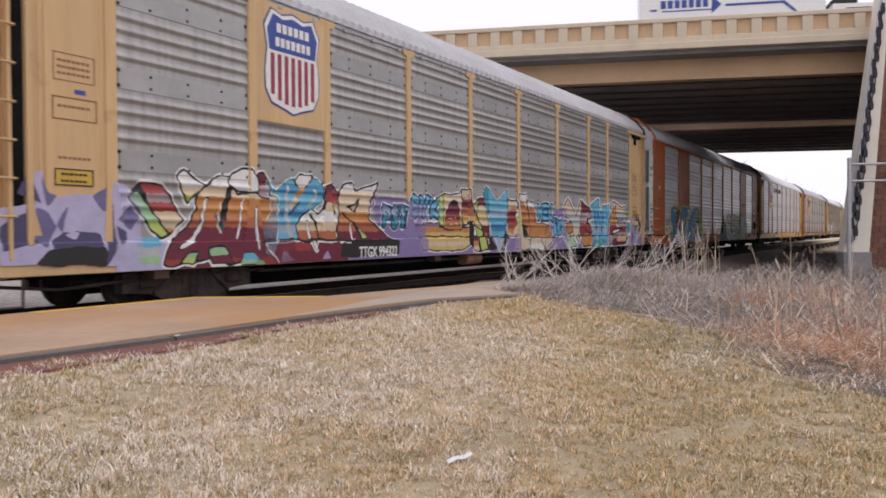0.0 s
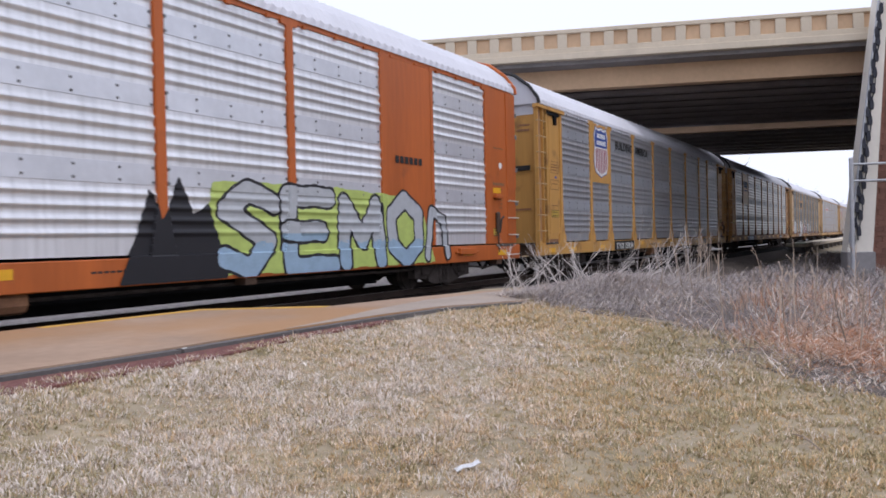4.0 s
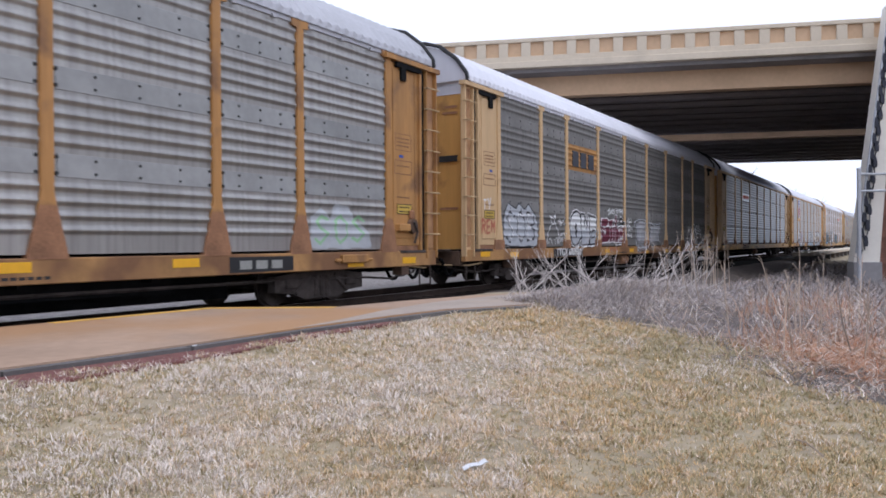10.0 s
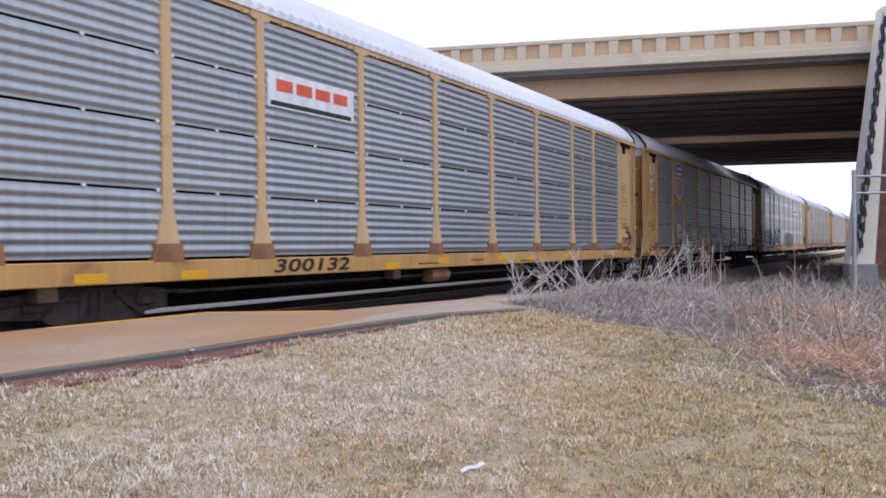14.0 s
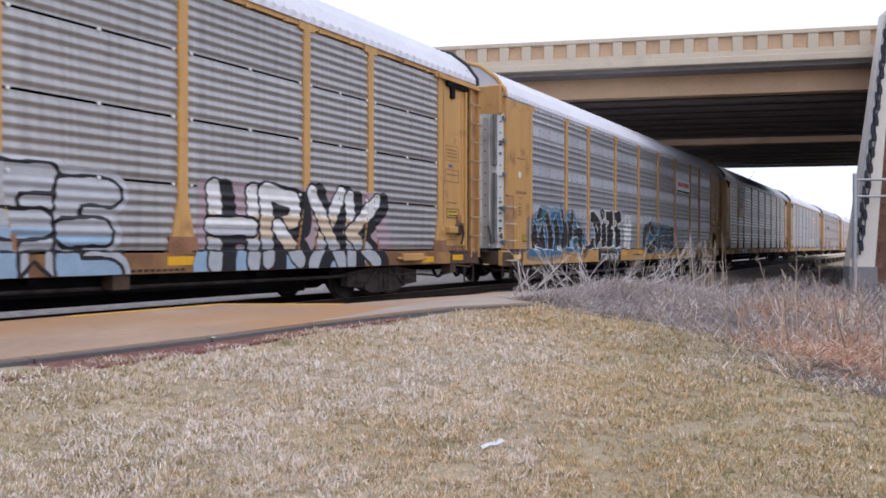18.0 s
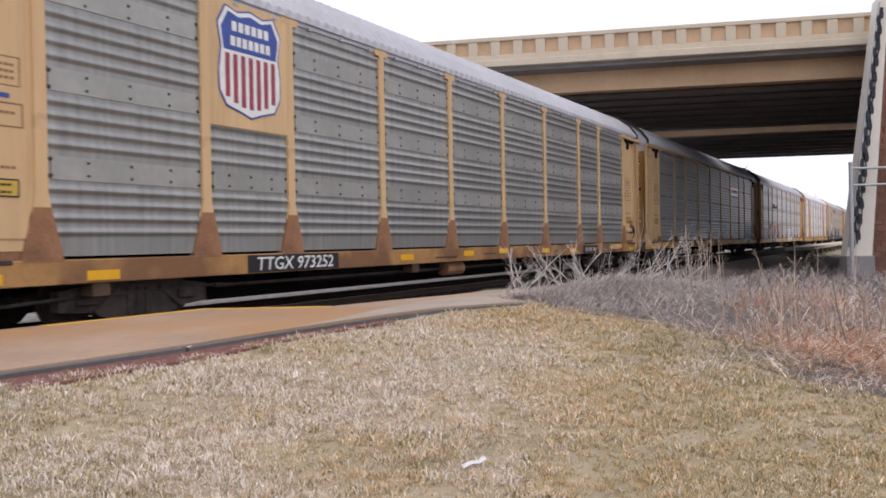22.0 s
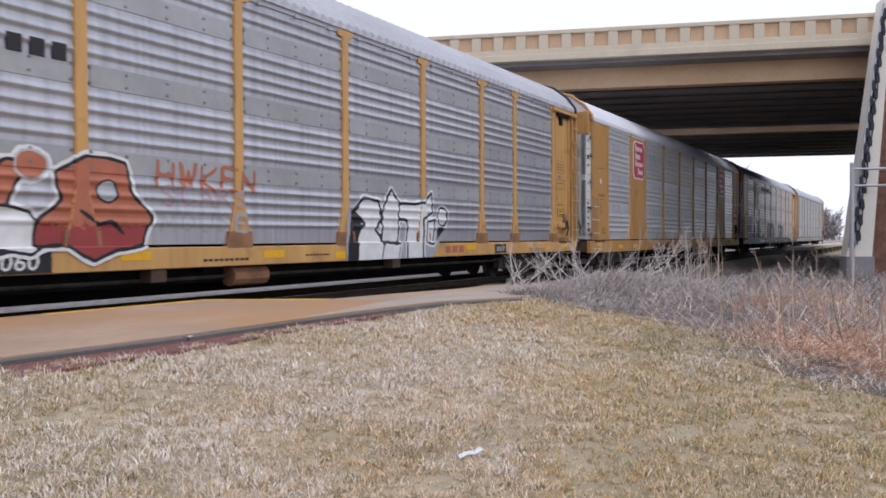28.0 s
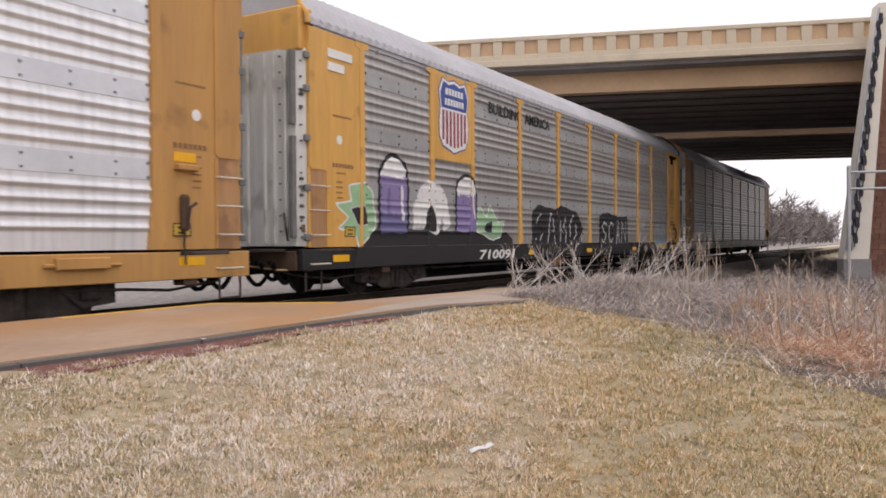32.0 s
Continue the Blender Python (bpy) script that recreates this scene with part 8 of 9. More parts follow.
# battered buttress at the bridge's corner, on a grey plinth
butt = tagged(new("buttress"), "cream concrete buttress with sloping edge on grey plinth", "buttress")
butt.matrix_world = BRIDGE
part("shaft", prism([(8.78, 0.27), (9.64, 0.27), (10.3, 9.6), (9.98, 9.6)], 31.55, 32.3, across=True), PALECON, butt)
part("plinth", boxes((8.75, 9.7, 31.45, 32.3, -1.6, 0.268), bevel=0.02), GREYCON, butt, "grey stained plinth")
CLAMP = mat("dark_rubber_clamp", (0.03, 0.032, 0.045), 0.7, 0.0, 0.3, 5)
PIPE = mat("galvanised_pipe", (0.42, 0.43, 0.46), 0.45, 0.5, 0.15, 5)
run = tagged(new("cable_run"), "grey cables clamped along the sloping buttress edge", "cables")
run.matrix_world = BRIDGE
part("conduit", tubes([(8.84 + 0.128 * (z - 0.6), 31.47, z) for z in np.linspace(0.6, 9.4, 10)], 0.045, 8), PIPE, run, "pale conduit along the edge")
for k, off in enumerate((0.17, 0.33)):
    part("cable", tubes([(8.8 + off + (0.12 - 0.012 * k) * (z - 0.6) + 0.035 * math.sin(z * 4.1 + k), 31.48, z) for z in np.linspace(0.7, 9.2, 60)], 0.022, 5), CLAMP, run, "dark slack cable")
for i in range(30):
    z = 0.75 + i * 0.285
    x = 8.93 + (0.12 - 0.012 * (i % 2)) * (z - 0.6) + (0.17 if i % 2 else 0.0)
    shared_part("clamp", (), lambda: prism([(-0.05, -0.16), (0.06, -0.2), (0.08, -0.06), (0.05, 0.16), (-0.03, 0.2), (-0.06, 0.04)], -0.09, 0.02, across=True), CLAMP, run, at=(x, 31.5, z))
gate = tagged(new("gate_frame"), "galvanised pipe gate frame before the buttress", "gate")
gate.matrix_world = BRIDGE
part("post", tube(bmesh.new(), (8.83, 31.1, -0.8), (8.83, 31.1, 3.6), 0.075, 0.075, 10), PIPE, gate)
part("post_cap", tube(bmesh.new(), (8.83, 31.1, 3.6), (8.83, 31.1, 3.66), 0.09, 0.06, 10), PIPE, gate)
for z in (3.42, 2.82):
    part("rail", tube(bmesh.new(), (8.83, 31.1, z), (12.5, 31.1, z), 0.045, 0.05, 8), PIPE, gate)

# concrete ledge beside the line beyond the weeds
led = tagged(new("concrete_ledge"), "low pale concrete ledge on short dark piers", "ledge")
part("slab", boxes((57.5, 110.0, 5.9, 7.2, 0.06, 0.3), bevel=0.02), CREAMCON, led)
for i in range(12):
    part("pier", boxes((57.9 + i * 4.4, 58.5 + i * 4.4, 6.1, 7.0, -1.2, 0.058)), GREYCON, led)

# far side of the line: pale gravel yard and a low fence bank
GRAVEL = mat("pale_gravel", (0.34, 0.312, 0.298), 0.95, 0.0, 0.55, 7, 0.5, 40)
tagged(part("gravel_yard", boxes((-60, 700, 11.81, 40, -0.4, -0.17)), GRAVEL), "pale gravel yard beyond the track", "gravel", kind="structure")
tagged(part("low_wall", boxes((-60, 200, 30, 30.4, -0.168, 1.0)), mat("weathered_block_wall", (0.3, 0.26, 0.24), 0.9, 0.0, 0.2, 1.5, 0.1, 40)), "low weathered wall beyond the track", "wall", kind="structure")

# ---- lorry on the bridge ----
LORRY_WHITE = mat("white_lorry_paint", (0.78, 0.78, 0.8), 0.35, 0.0, 0.05, 1)
lorry = tagged(new("box_lorry"), "white box lorry with dark blue lettering on the bridge", "lorry")
part("cargo_box", boxes((-7.5, 0.0, -1.25, 1.25, 9.25, 12.2), bevel=0.04), LORRY_WHITE, lorry)
part("chassis", boxes((-7.4, 2.2, -0.5, 0.5, 8.85, 9.24)), BLACK, lorry)
cab = part("cab", prism([(0.25, 8.8), (2.2, 8.8), (2.25, 9.7), (1.9, 10.45), (0.3, 10.5)], -1.15, 1.15, across=True), LORRY_WHITE, lorry)
part("windscreen", prism([(2.26, 9.72), (2.0, 10.3), (1.97, 10.3), (2.22, 9.72)], -1.0, 1.0, across=True), MARK, cab)
part("side_window", boxes((0.8, 1.75, -1.17, -1.14, 9.7, 10.3)), MARK, cab)
part("roof_fairing", boxes((0.3, 1.3, -1.0, 1.0, 10.51, 10.75), bevel=0.05), MARK, cab)
for x in (-6.3, -5.2, 1.4):
    for y in (-1.0, 1.0):
        part("wheel", tube(bmesh.new(), (x, y - 0.14, 8.8), (x, y + 0.14, 8.8), 0.5, 0.5, 18), BLACK, lorry)
for i in range(7):
    part("lettering_bar", boxes((-6.65 + i * 0.29, -6.44 + i * 0.29, -1.262, -1.252, 10.64, 10.98)), BLUE, lorry)
part("arrow", prism([(-4.55, 10.35), (-4.15, 10.72), (-4.55, 11.1)], -1.262, -1.252, across=True), BLUE, lorry)
part("swoosh", boxes((-7.1, -6.8, -1.262, -1.252, 10.55, 10.63)), BLUE, lorry)
part("swoosh", boxes((-6.6, -4.5, -1.262, -1.252, 10.5, 10.55)), BLUE, lorry)
part("swoosh", prism([(-4.0, 10.62), (-1.7, 10.62), (-1.2, 10.2), (-1.05, 10.2), (-1.62, 10.72), (-4.0, 10.72)], -1.262, -1.252, across=True), BLUE, lorry)

# ---- grass, weeds, brush ----
rs = np.random.RandomState(7)


def weed_line(x, y):
    """Above zero in the weeds, below on the mown lawn."""
    edge = np.interp(x, [4.0, 5.4, 6.2, 6.4, 6.6, 7.2, 8.3, 8.9, 9.2, 9.5, 10.4, 12.2], [-2.5, -1.2, 0.2, 0.85, 1.25, 1.6, 2.0, 2.6, 3.3, 4.1, 5.0, 6.0])
    wobble = 0.12 * np.sin(x * 2.7 + 1.3 * np.sin(y * 3.1)) + 0.1 * np.sin(x * 6.1 + y * 4.3)
    return edge + wobble - y


def blades(name, x, y, z, length, width, lean, heading, material_ids, materials, label, category, bend=0.5, segs=1):
    """Thin tapering blades, joined into one piece of kind stuff."""
    n = len(x)
    dx, dy = np.cos(heading), np.sin(heading)
    face = rs.uniform(0, math.tau, n)
    wx, wy = np.cos(face) * width / 2, np.sin(face) * width / 2
    base = np.stack([x, y, z], -1)
    h1, o1 = length * 0.55 * np.cos(lean * 0.6), length * 0.55 * np.sin(lean * 0.6)
    mid = base + np.stack([dx * o1, dy * o1, h1], -1)
    h2, o2 = length * 0.45 * np.cos(np.minimum(lean * (1 + bend), 1.6)), length * 0.45 * np.sin(np.minimum(lean * (1 + bend), 1.6))
    tip = mid + np.stack([dx * o2, dy * o2, h2], -1)
    s = np.stack([wx, wy, 0 * wx], -1)
    verts = np.stack([base - s, base + s, mid + s * 0.7, mid - s * 0.7, tip], 1).reshape(-1, 3)
    k = np.arange(n) * 5
    quads = np.stack([k, k + 1, k + 2, k + 3], -1)
    tris = np.stack([k + 3, k + 2, k + 4], -1)
    me = bpy.data.meshes.new(name)
    me.vertices.add(len(verts))
    me.vertices.foreach_set("co", verts.ravel())
    me.loops.add(n * 7)
    me.loops.foreach_set("vertex_index", np.concatenate([quads, tris], 1).ravel().astype(np.int32))
    me.polygons.add(n * 2)
    starts = np.stack([np.arange(n) * 7, np.arange(n) * 7 + 4], -1).ravel()
    me.polygons.foreach_set("loop_start", starts.astype(np.int32))
    for m in materials:
        me.materials.append(m)
    me.polygons.foreach_set("material_index", np.repeat(material_ids, 2).astype(np.int32))
    me.update()
    me.validate()
    return tagged(new(name, me), label, category, kind="stuff")


def patch(x, y, s, seed=0.0):
    return np.sin(x * s + seed + 1.7 * np.sin(y * s * 0.8 + seed)) * np.sin(y * s * 1.1 - seed + 1.3 * np.sin(x * s * 0.7))


LATTICE = np.random.RandomState(3).uniform(-1, 1, (512, 512))


def clumps(x, y, size):
    """Smooth random field with lumps of the given size."""
    u, v = x / size + 211.3, y / size + 97.7
    i, j = np.floor(u).astype(int), np.floor(v).astype(int)
    a, b = u - i, v - j
    a, b = a * a * (3 - 2 * a), b * b * (3 - 2 * b)
    g = lambda p, q: LATTICE[p % 512, q % 512]
    return (g(i, j) * (1 - a) + g(i + 1, j) * a) * (1 - b) + (g(i, j + 1) * (1 - a) + g(i + 1, j + 1) * a) * b


STRAW = island_mat("straw_grass", [(0.537, 0.409, 0.281), (0.805, 0.647, 0.488), (0.647, 0.5, 0.35), (0.903, 0.744, 0.587), (0.439, 0.329, 0.219), (0.732, 0.58, 0.425)])
PALE = island_mat("pale_dead_grass", [(0.626, 0.532, 0.448), (0.858, 0.766, 0.696), (0.51, 0.433, 0.363), (0.928, 0.854, 0.786), (0.719, 0.626, 0.544)])
OLIVE = island_mat("olive_grass", [(0.312, 0.275, 0.156), (0.475, 0.39, 0.228), (0.35, 0.305, 0.168), (0.537, 0.439, 0.264), (0.237, 0.226, 0.132)])
OCHRE = island_mat("ochre_grass", [(0.549, 0.372, 0.189), (0.708, 0.492, 0.271), (0.439, 0.306, 0.153), (0.769, 0.564, 0.33), (0.61, 0.426, 0.224)])
GREY_WEED = island_mat("grey_dead_weeds", [(0.2, 0.175, 0.175), (0.4, 0.355, 0.35), (0.24, 0.205, 0.205), (0.62, 0.56, 0.55), (0.08, 0.066, 0.066)])
PINKISH = island_mat("pinkish_dead_grass", [(0.558, 0.357, 0.246), (0.666, 0.476, 0.361), (0.486, 0.306, 0.213), (0.702, 0.535, 0.426), (0.594, 0.399, 0.295)])
RUSSET = island_mat("russet_dead_grass", [(0.456, 0.19, 0.105), (0.593, 0.295, 0.162), (0.319, 0.143, 0.0808), (0.661, 0.38, 0.234), (0.479, 0.228, 0.129)])
BEIGE = island_mat("beige_stalks", [(0.352, 0.267, 0.187), (0.484, 0.387, 0.297), (0.29, 0.206, 0.145), (0.546, 0.464, 0.383)])

# mown lawn: tufts of short blades, denser near the eye
n = 48000
r = 2.1 * (13.0 / 2.1) ** rs.uniform(0, 1, n) ** 0.88
ang = rs.uniform(-4, 66, n)
# and thinner all round the place where the camera stands
n2 = 24000
r2, a2 = np.sqrt(rs.uniform(0.04, 121, n2)), rs.uniform(-180, 180, n2)
out = (r2 < 2.3) | (a2 < -4) | (a2 > 66)
r, ang = np.concatenate([r, r2[out]]), np.concatenate([ang, a2[out]])
x, y = r * np.cos(np.radians(ang)), r * np.sin(np.radians(ang))
kerb_y = np.interp(x, [p[0] for p in near], [p[1] for p in near]) - 0.17 - np.interp(x, [-2, 2, 4.6, 7.4, 8.6], [0.45, 0.4, 0.2, 0.03, 0.0]) * (0.75 + 0.4 * np.sin(x * 5) * np.sin(x * 2.3))
lump = clumps(x, y, 0.1) + 0.8 * clumps(x, y, 0.25)
keep = (y < kerb_y) & (weed_line(x, y) + 0.3 * patch(x, y, 2.0) < rs.uniform(-0.15, 1.1, len(x))) & (rs.uniform(0, 1, len(x)) > 0.35 * np.clip(-lump - 0.3, 0, 1))
x, y, r, ang, lump = x[keep], y[keep], r[keep], ang[keep], lump[keep]
broad = clumps(x, y, 0.9) + 0.8 * clumps(x + 31, y, 0.4) + 0.5 * clumps(x, y + 53, 0.18)
side = np.clip((27 - ang) / 9, 0, 1) * (ang > -40)
rim = np.exp(-((weed_line(x, y) + 0.25) / 0.35) ** 2)
brown = np.exp(-((x - 9.0) ** 2 + (y - 3.6) ** 2) / 1.2)
tone = 0.5 + 0.55 * broad + rs.normal(0, 0.5, len(x)) - 1.15 * side - 0.8 * brown + 0.25 * lump
green = 1.2 * np.exp(-((x - 7.6) ** 2 + (y - 1.55) ** 2) / 0.5) + 1.6 * np.exp(-((x - 5.0) ** 2 + (y - 4.7) ** 2) / 0.09) + 0.9 * np.exp(-((x - 6.2) ** 2 + (y - 4.8) ** 2) / 0.08) + 0.5 * side + 0.8 * np.exp(-((x - 2.4) ** 2 + (y - 4.3) ** 2) / 0.2)
olive = rs.uniform(0, 1, len(x)) < 0.1 + 0.15 * np.clip(-lump, 0, 1) + 0.25 * rim * (x < 8.6) + 0.16 * np.clip(-broad, 0, 1) + 0.3 * green + 0.3 * np.clip((24 - ang) / 12, 0, 1) * (ang > -40) + 0.22 * np.clip((ang - 46) / 8, 0, 1) * (ang < 100)
ids = np.where(olive, 2, np.where(tone > 0.45, 1, np.where(tone < -0.45, 3, 0)))
per = 10
size = np.repeat((0.62 + 0.1 * r + 1.0 * ((ang < -4) | (ang > 66) | (r < 2.1))) * (1 + 0.35 * np.clip(lump, -1, 1)) * rs.uniform(0.75, 1.25, len(x)), per)
stray = rs.uniform(0, 1, len(size)) < 0.2
ids = np.where(stray, rs.choice([0, 1, 2, 3], len(size)), np.repeat(ids, per))
turn = rs.uniform(0, math.tau, len(size))
spread = np.abs(rs.normal(0, 0.013, len(size))) * size
x, y = np.repeat(x, per) + np.cos(turn) * spread, np.repeat(y, per) + np.sin(turn) * spread
blades("lawn_grass", x, y, lawn_z(x, y) - 0.006, rs.uniform(0.022, 0.05, len(x)) * size, rs.uniform(0.0034, 0.0062, len(x)) * size,
       rs.uniform(0.3, 1.5, len(x)), turn + rs.normal(0, 0.7, len(x)), ids, [STRAW, PALE, OLIVE, OCHRE], "short dry straw-coloured lawn grass with olive patches", "grass")

# matted dead weeds
n = 190000
r = 5.0 * (60.0 / 5.0) ** rs.uniform(0, 1, n)
ang = rs.uniform(-6, 33, n)
th = np.radians(ang)
x, y = r * np.cos(th), r * np.sin(th)
w = weed_line(x, y)
keep = (w > rs.uniform(-0.1, 0.3, n)) & (y < np.where(x > 56, 5.6, 8.2)) & (x < 58)
x, y, r, ang, w = x[keep], y[keep], r[keep], ang[keep], w[keep]
clump = 0.65 + 0.6 * clumps(x, y, 0.7) + 0.5 * clumps(x, y, 0.25)
keep = rs.uniform(0, 1, len(x)) < np.clip(0.1 + 1.0 * clump, 0.06, 1)
x, y, r, ang, w, clump = x[keep], y[keep], r[keep], ang[keep], w[keep], clump[keep]
ramp_in = np.clip(0.2 + w / 2.2, 0.2, 1) * np.clip(clump, 0.45, 1.4) * (1 + 1.3 * np.clip((x - 13.5) / 6, 0, 1))
orange = np.exp(-((x - 7.7) / 1.2) ** 2 - ((y - 0.15) / 0.85) ** 2) + 0.8 * np.exp(-((x - 8.6) / 0.7) ** 2 - ((y - 1.2) / 0.45) ** 2) + 0.55 * np.clip((11 - ang) / 8, 0, 1) * np.clip((20 - r) / 5, 0, 1) * np.clip(0.5 + 1.4 * clumps(x, y + 9, 1.3), 0, 1)
dark = np.exp(-((x - 7.0) / 0.7) ** 2 - ((y - 1.0) / 0.4) ** 2)
luck = rs.uniform(0, 1, len(x))
ids = np.where(luck < 0.9 * orange, rs.choice([1, 1, 1, 3, 4], len(x)), np.where(luck > 0.88, 2, np.where((luck > 0.8) & (w < 0.9), 4, np.where((luck > 0.62) & (w < 0.5), 5, 0))))
keep = rs.uniform(0, 1, len(x)) > 0.35 * dark
x, y, r, w, clump, ramp_in, ids = x[keep], y[keep], r[keep], w[keep], clump[keep], ramp_in[keep], ids[keep]
lie = np.where(x < 16, rs.uniform(1.5, 2.5, len(x)), rs.uniform(0.8, 2.2, len(x)))
way = np.where(rs.uniform(0, 1, len(x)) < 0.55, np.arctan2(y, x) + rs.choice([-1, 1], len(x)) * rs.normal(1.57, 0.5, len(x)), rs.uniform(0, math.tau, len(x)))
blades("dead_weeds", x, y, lawn_z(x, y) - 0.01 + 0.17 * rs.uniform(0, 1, len(x)) ** 1.5 * np.clip(clump, 0, 1.4) * np.clip(w / 2.2, 0.05, 1), rs.uniform(0.1, 0.34, len(x)) * ramp_in, rs.uniform(0.003, 0.006, len(x)) * (0.45 + 0.1 * r),
       lie, way, ids, [GREY_WEED, RUSSET, BEIGE, PINKISH, PALE, OLIVE], "matted grey and russet dead weeds in the ditch", "weeds")

# pale litter where the lawn meets the weeds
n = 60000
x, y = rs.uniform(5.4, 10.5, n), rs.uniform(-1.0, 5.0, n)
w = weed_line(x, y)
white = 1.3 * np.exp(-((x - 6.6) / 0.4) ** 2 - ((y - 1.45) / 0.18) ** 2) + 0.9 * np.exp(-((x - 7.6) / 0.25) ** 2 - ((y - 2.4) / 0.12) ** 2) + 0.9 * np.exp(-((x - 9.3) / 0.7) ** 2 - ((w - 0.02) / 0.12) ** 2) + 0.8 * np.exp(-((x - 6.7) / 0.35) ** 2 - ((y - 0.35) / 0.5) ** 2)
keep = ((np.abs(w - 0.1) < 0.4) | (white > 0.3)) & (rs.uniform(0, 1, n) < 0.1 + 0.25 * np.clip(clumps(x, y, 0.4) + clumps(x, y, 0.15), 0, 1) + 0.4 * white)
x, y, white = x[keep], y[keep], white[keep]
blades("pale_litter", x, y, lawn_z(x, y) + 0.05 * rs.uniform(0, 1, len(x)) ** 2, rs.uniform(0.05, 0.17, len(x)), rs.uniform(0.003, 0.007, len(x)), rs.uniform(0.9, 2.3, len(x)), rs.uniform(0, math.tau, len(x)),
       np.where(rs.uniform(0, 1, len(x)) < white, 0, rs.choice([0, 1, 2, 2, 3, 3], len(x))), [PALE, PINKISH, GREY_WEED, OLIVE], "pale flattened dead grass at the lawn's rim", "grass")

# darker soil sheet that shows between the weeds
DITCH = mat("dark_ditch_soil", (0.11, 0.088, 0.076), 0.95, 0.0, 0.5, 4, 0.6, 40)
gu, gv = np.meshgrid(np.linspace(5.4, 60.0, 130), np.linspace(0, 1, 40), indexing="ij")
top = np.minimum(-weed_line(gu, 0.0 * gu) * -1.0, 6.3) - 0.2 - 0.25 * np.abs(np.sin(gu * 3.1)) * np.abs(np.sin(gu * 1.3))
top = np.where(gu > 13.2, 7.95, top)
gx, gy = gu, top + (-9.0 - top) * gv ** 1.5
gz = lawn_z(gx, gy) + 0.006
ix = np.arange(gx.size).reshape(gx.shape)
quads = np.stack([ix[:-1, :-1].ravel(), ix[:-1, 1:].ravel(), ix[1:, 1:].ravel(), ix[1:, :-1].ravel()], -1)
tagged(link("ditch_soil", mesh_of("ditch_soil", np.stack([gx.ravel(), gy.ravel(), gz.ravel()], -1).tolist(), quads.tolist(), DITCH), DITCH), "dark soil under dead weeds", "soil", kind="structure")

# upright russet tufts
cr, ca = rs.uniform(7.3, 15.5, 60), np.radians(rs.uniform(-4, 10.0, 60))
cx, cy = cr * np.cos(ca), cr * np.sin(ca)
ok = weed_line(cx, cy) > 0.75
cx, cy = cx[ok], cy[ok]
cx, cy = np.concatenate([cx, rs.normal(8.7, 0.35, 14)]), np.concatenate([cy, rs.normal(1.25, 0.3, 14)])
tall = rs.uniform(0.45, 1.1, len(cx)) * np.clip(weed_line(cx, cy) / 2, 0.5, 1)
m = 1500
who = rs.randint(0, len(cx), m)
x, y = cx[who] + rs.normal(0, 0.16, m), cy[who] + rs.normal(0, 0.16, m)
blades("russet_tufts", x, y, lawn_z(x, y) - 0.01, rs.uniform(0.18, 0.62, m) * tall[who], rs.uniform(0.0035, 0.007, m) * (0.4 + 0.1 * np.hypot(x, y)), rs.uniform(0.05, 0.85, m),
       rs.uniform(0, math.tau, m), rs.choice([0, 0, 1, 2, 3], m), [RUSSET, BEIGE, GREY_WEED, PINKISH], "upright russet clumps of dead tall grass", "weeds", bend=0.5)


def stalk(x, y, h, lean, heading):
    """One dry stem with side shoots and a seed head."""
    root = tagged(new("dry_stalk"), "tall dry beige weed stalk with seed head", "weed", "weed stalks")
    root.location = (x, y, float(lawn_z(np.array(x), np.array(y))) - 0.02)
    r = random.Random(int(x * 1000 + y * 77))
    bm = bmesh.new()
    top = Vector((math.cos(heading) * lean * h, math.sin(heading) * lean * h, h))
    mid = top * 0.5 + Vector((r.uniform(-0.03, 0.03), r.uniform(-0.03, 0.03), 0))
    tube(bm, (0, 0, 0), mid, 0.009, 0.0065, 5)
    tube(bm, mid, top, 0.0065, 0.0035, 5)
    part("stem", bm, BEIGE_STEM, root)
    hd = bmesh.new()
    for i in range(r.randint(3, 7)):
        f = r.uniform(0.55, 1.0)
        p = mid.lerp(top, (f - 0.5) * 2)
        q = p + Vector((r.uniform(-0.1, 0.1), r.uniform(-0.1, 0.1), r.uniform(0.04, 0.16)))
        tube(hd, p, q, 0.003, 0.0045, 4)
        bmesh.ops.create_icosphere(hd, subdivisions=1, radius=r.uniform(0.006, 0.012), matrix=Matrix.Translation(q))
    part("seed_head", hd, BEIGE_STEM, root)["kind"] = "stuff"


BEIGE_STEM = mat("beige_dry_stem", (0.44, 0.35, 0.28), 0.9, 0.0, 0.3, 8, random_value=0.4)
PALE_STEM = mat("pale_grey_branch", (0.62, 0.57, 0.54), 0.9, 0.0, 0.3, 8)
rk = random.Random(5)
made = 0
while made < 30:
    far = rk.uniform(7.2, 24)
    turn = radians(rk.uniform(-3, 11) if made % 5 else rk.uniform(11, 19))
    x, y = far * math.cos(turn), far * math.sin(turn)
    if weed_line(x, y) > 0.6:
        stalk(x, y, rk.uniform(0.35, 0.95) * (1.25 if far > 14 else 1), rk.uniform(0.0, 0.35), rk.uniform(0, 6.28))
        made += 1
for i in range(13):
    far, turn = rk.uniform(7.4, 10.5), radians(rk.uniform(-2, 9.5))
    stalk(far * math.cos(turn), far * math.sin(turn), rk.uniform(0.4, 0.8), rk.uniform(0.0, 0.3), rk.uniform(0, 6.28))
for i in range(16):
    far, turn = rk.uniform(17, 20), radians(rk.uniform(11.0, 14.0))
    stalk(far * math.cos(turn), far * math.sin(turn), rk.uniform(1.05, 1.55), rk.uniform(0.0, 0.2), rk.uniform(0, 6.28))


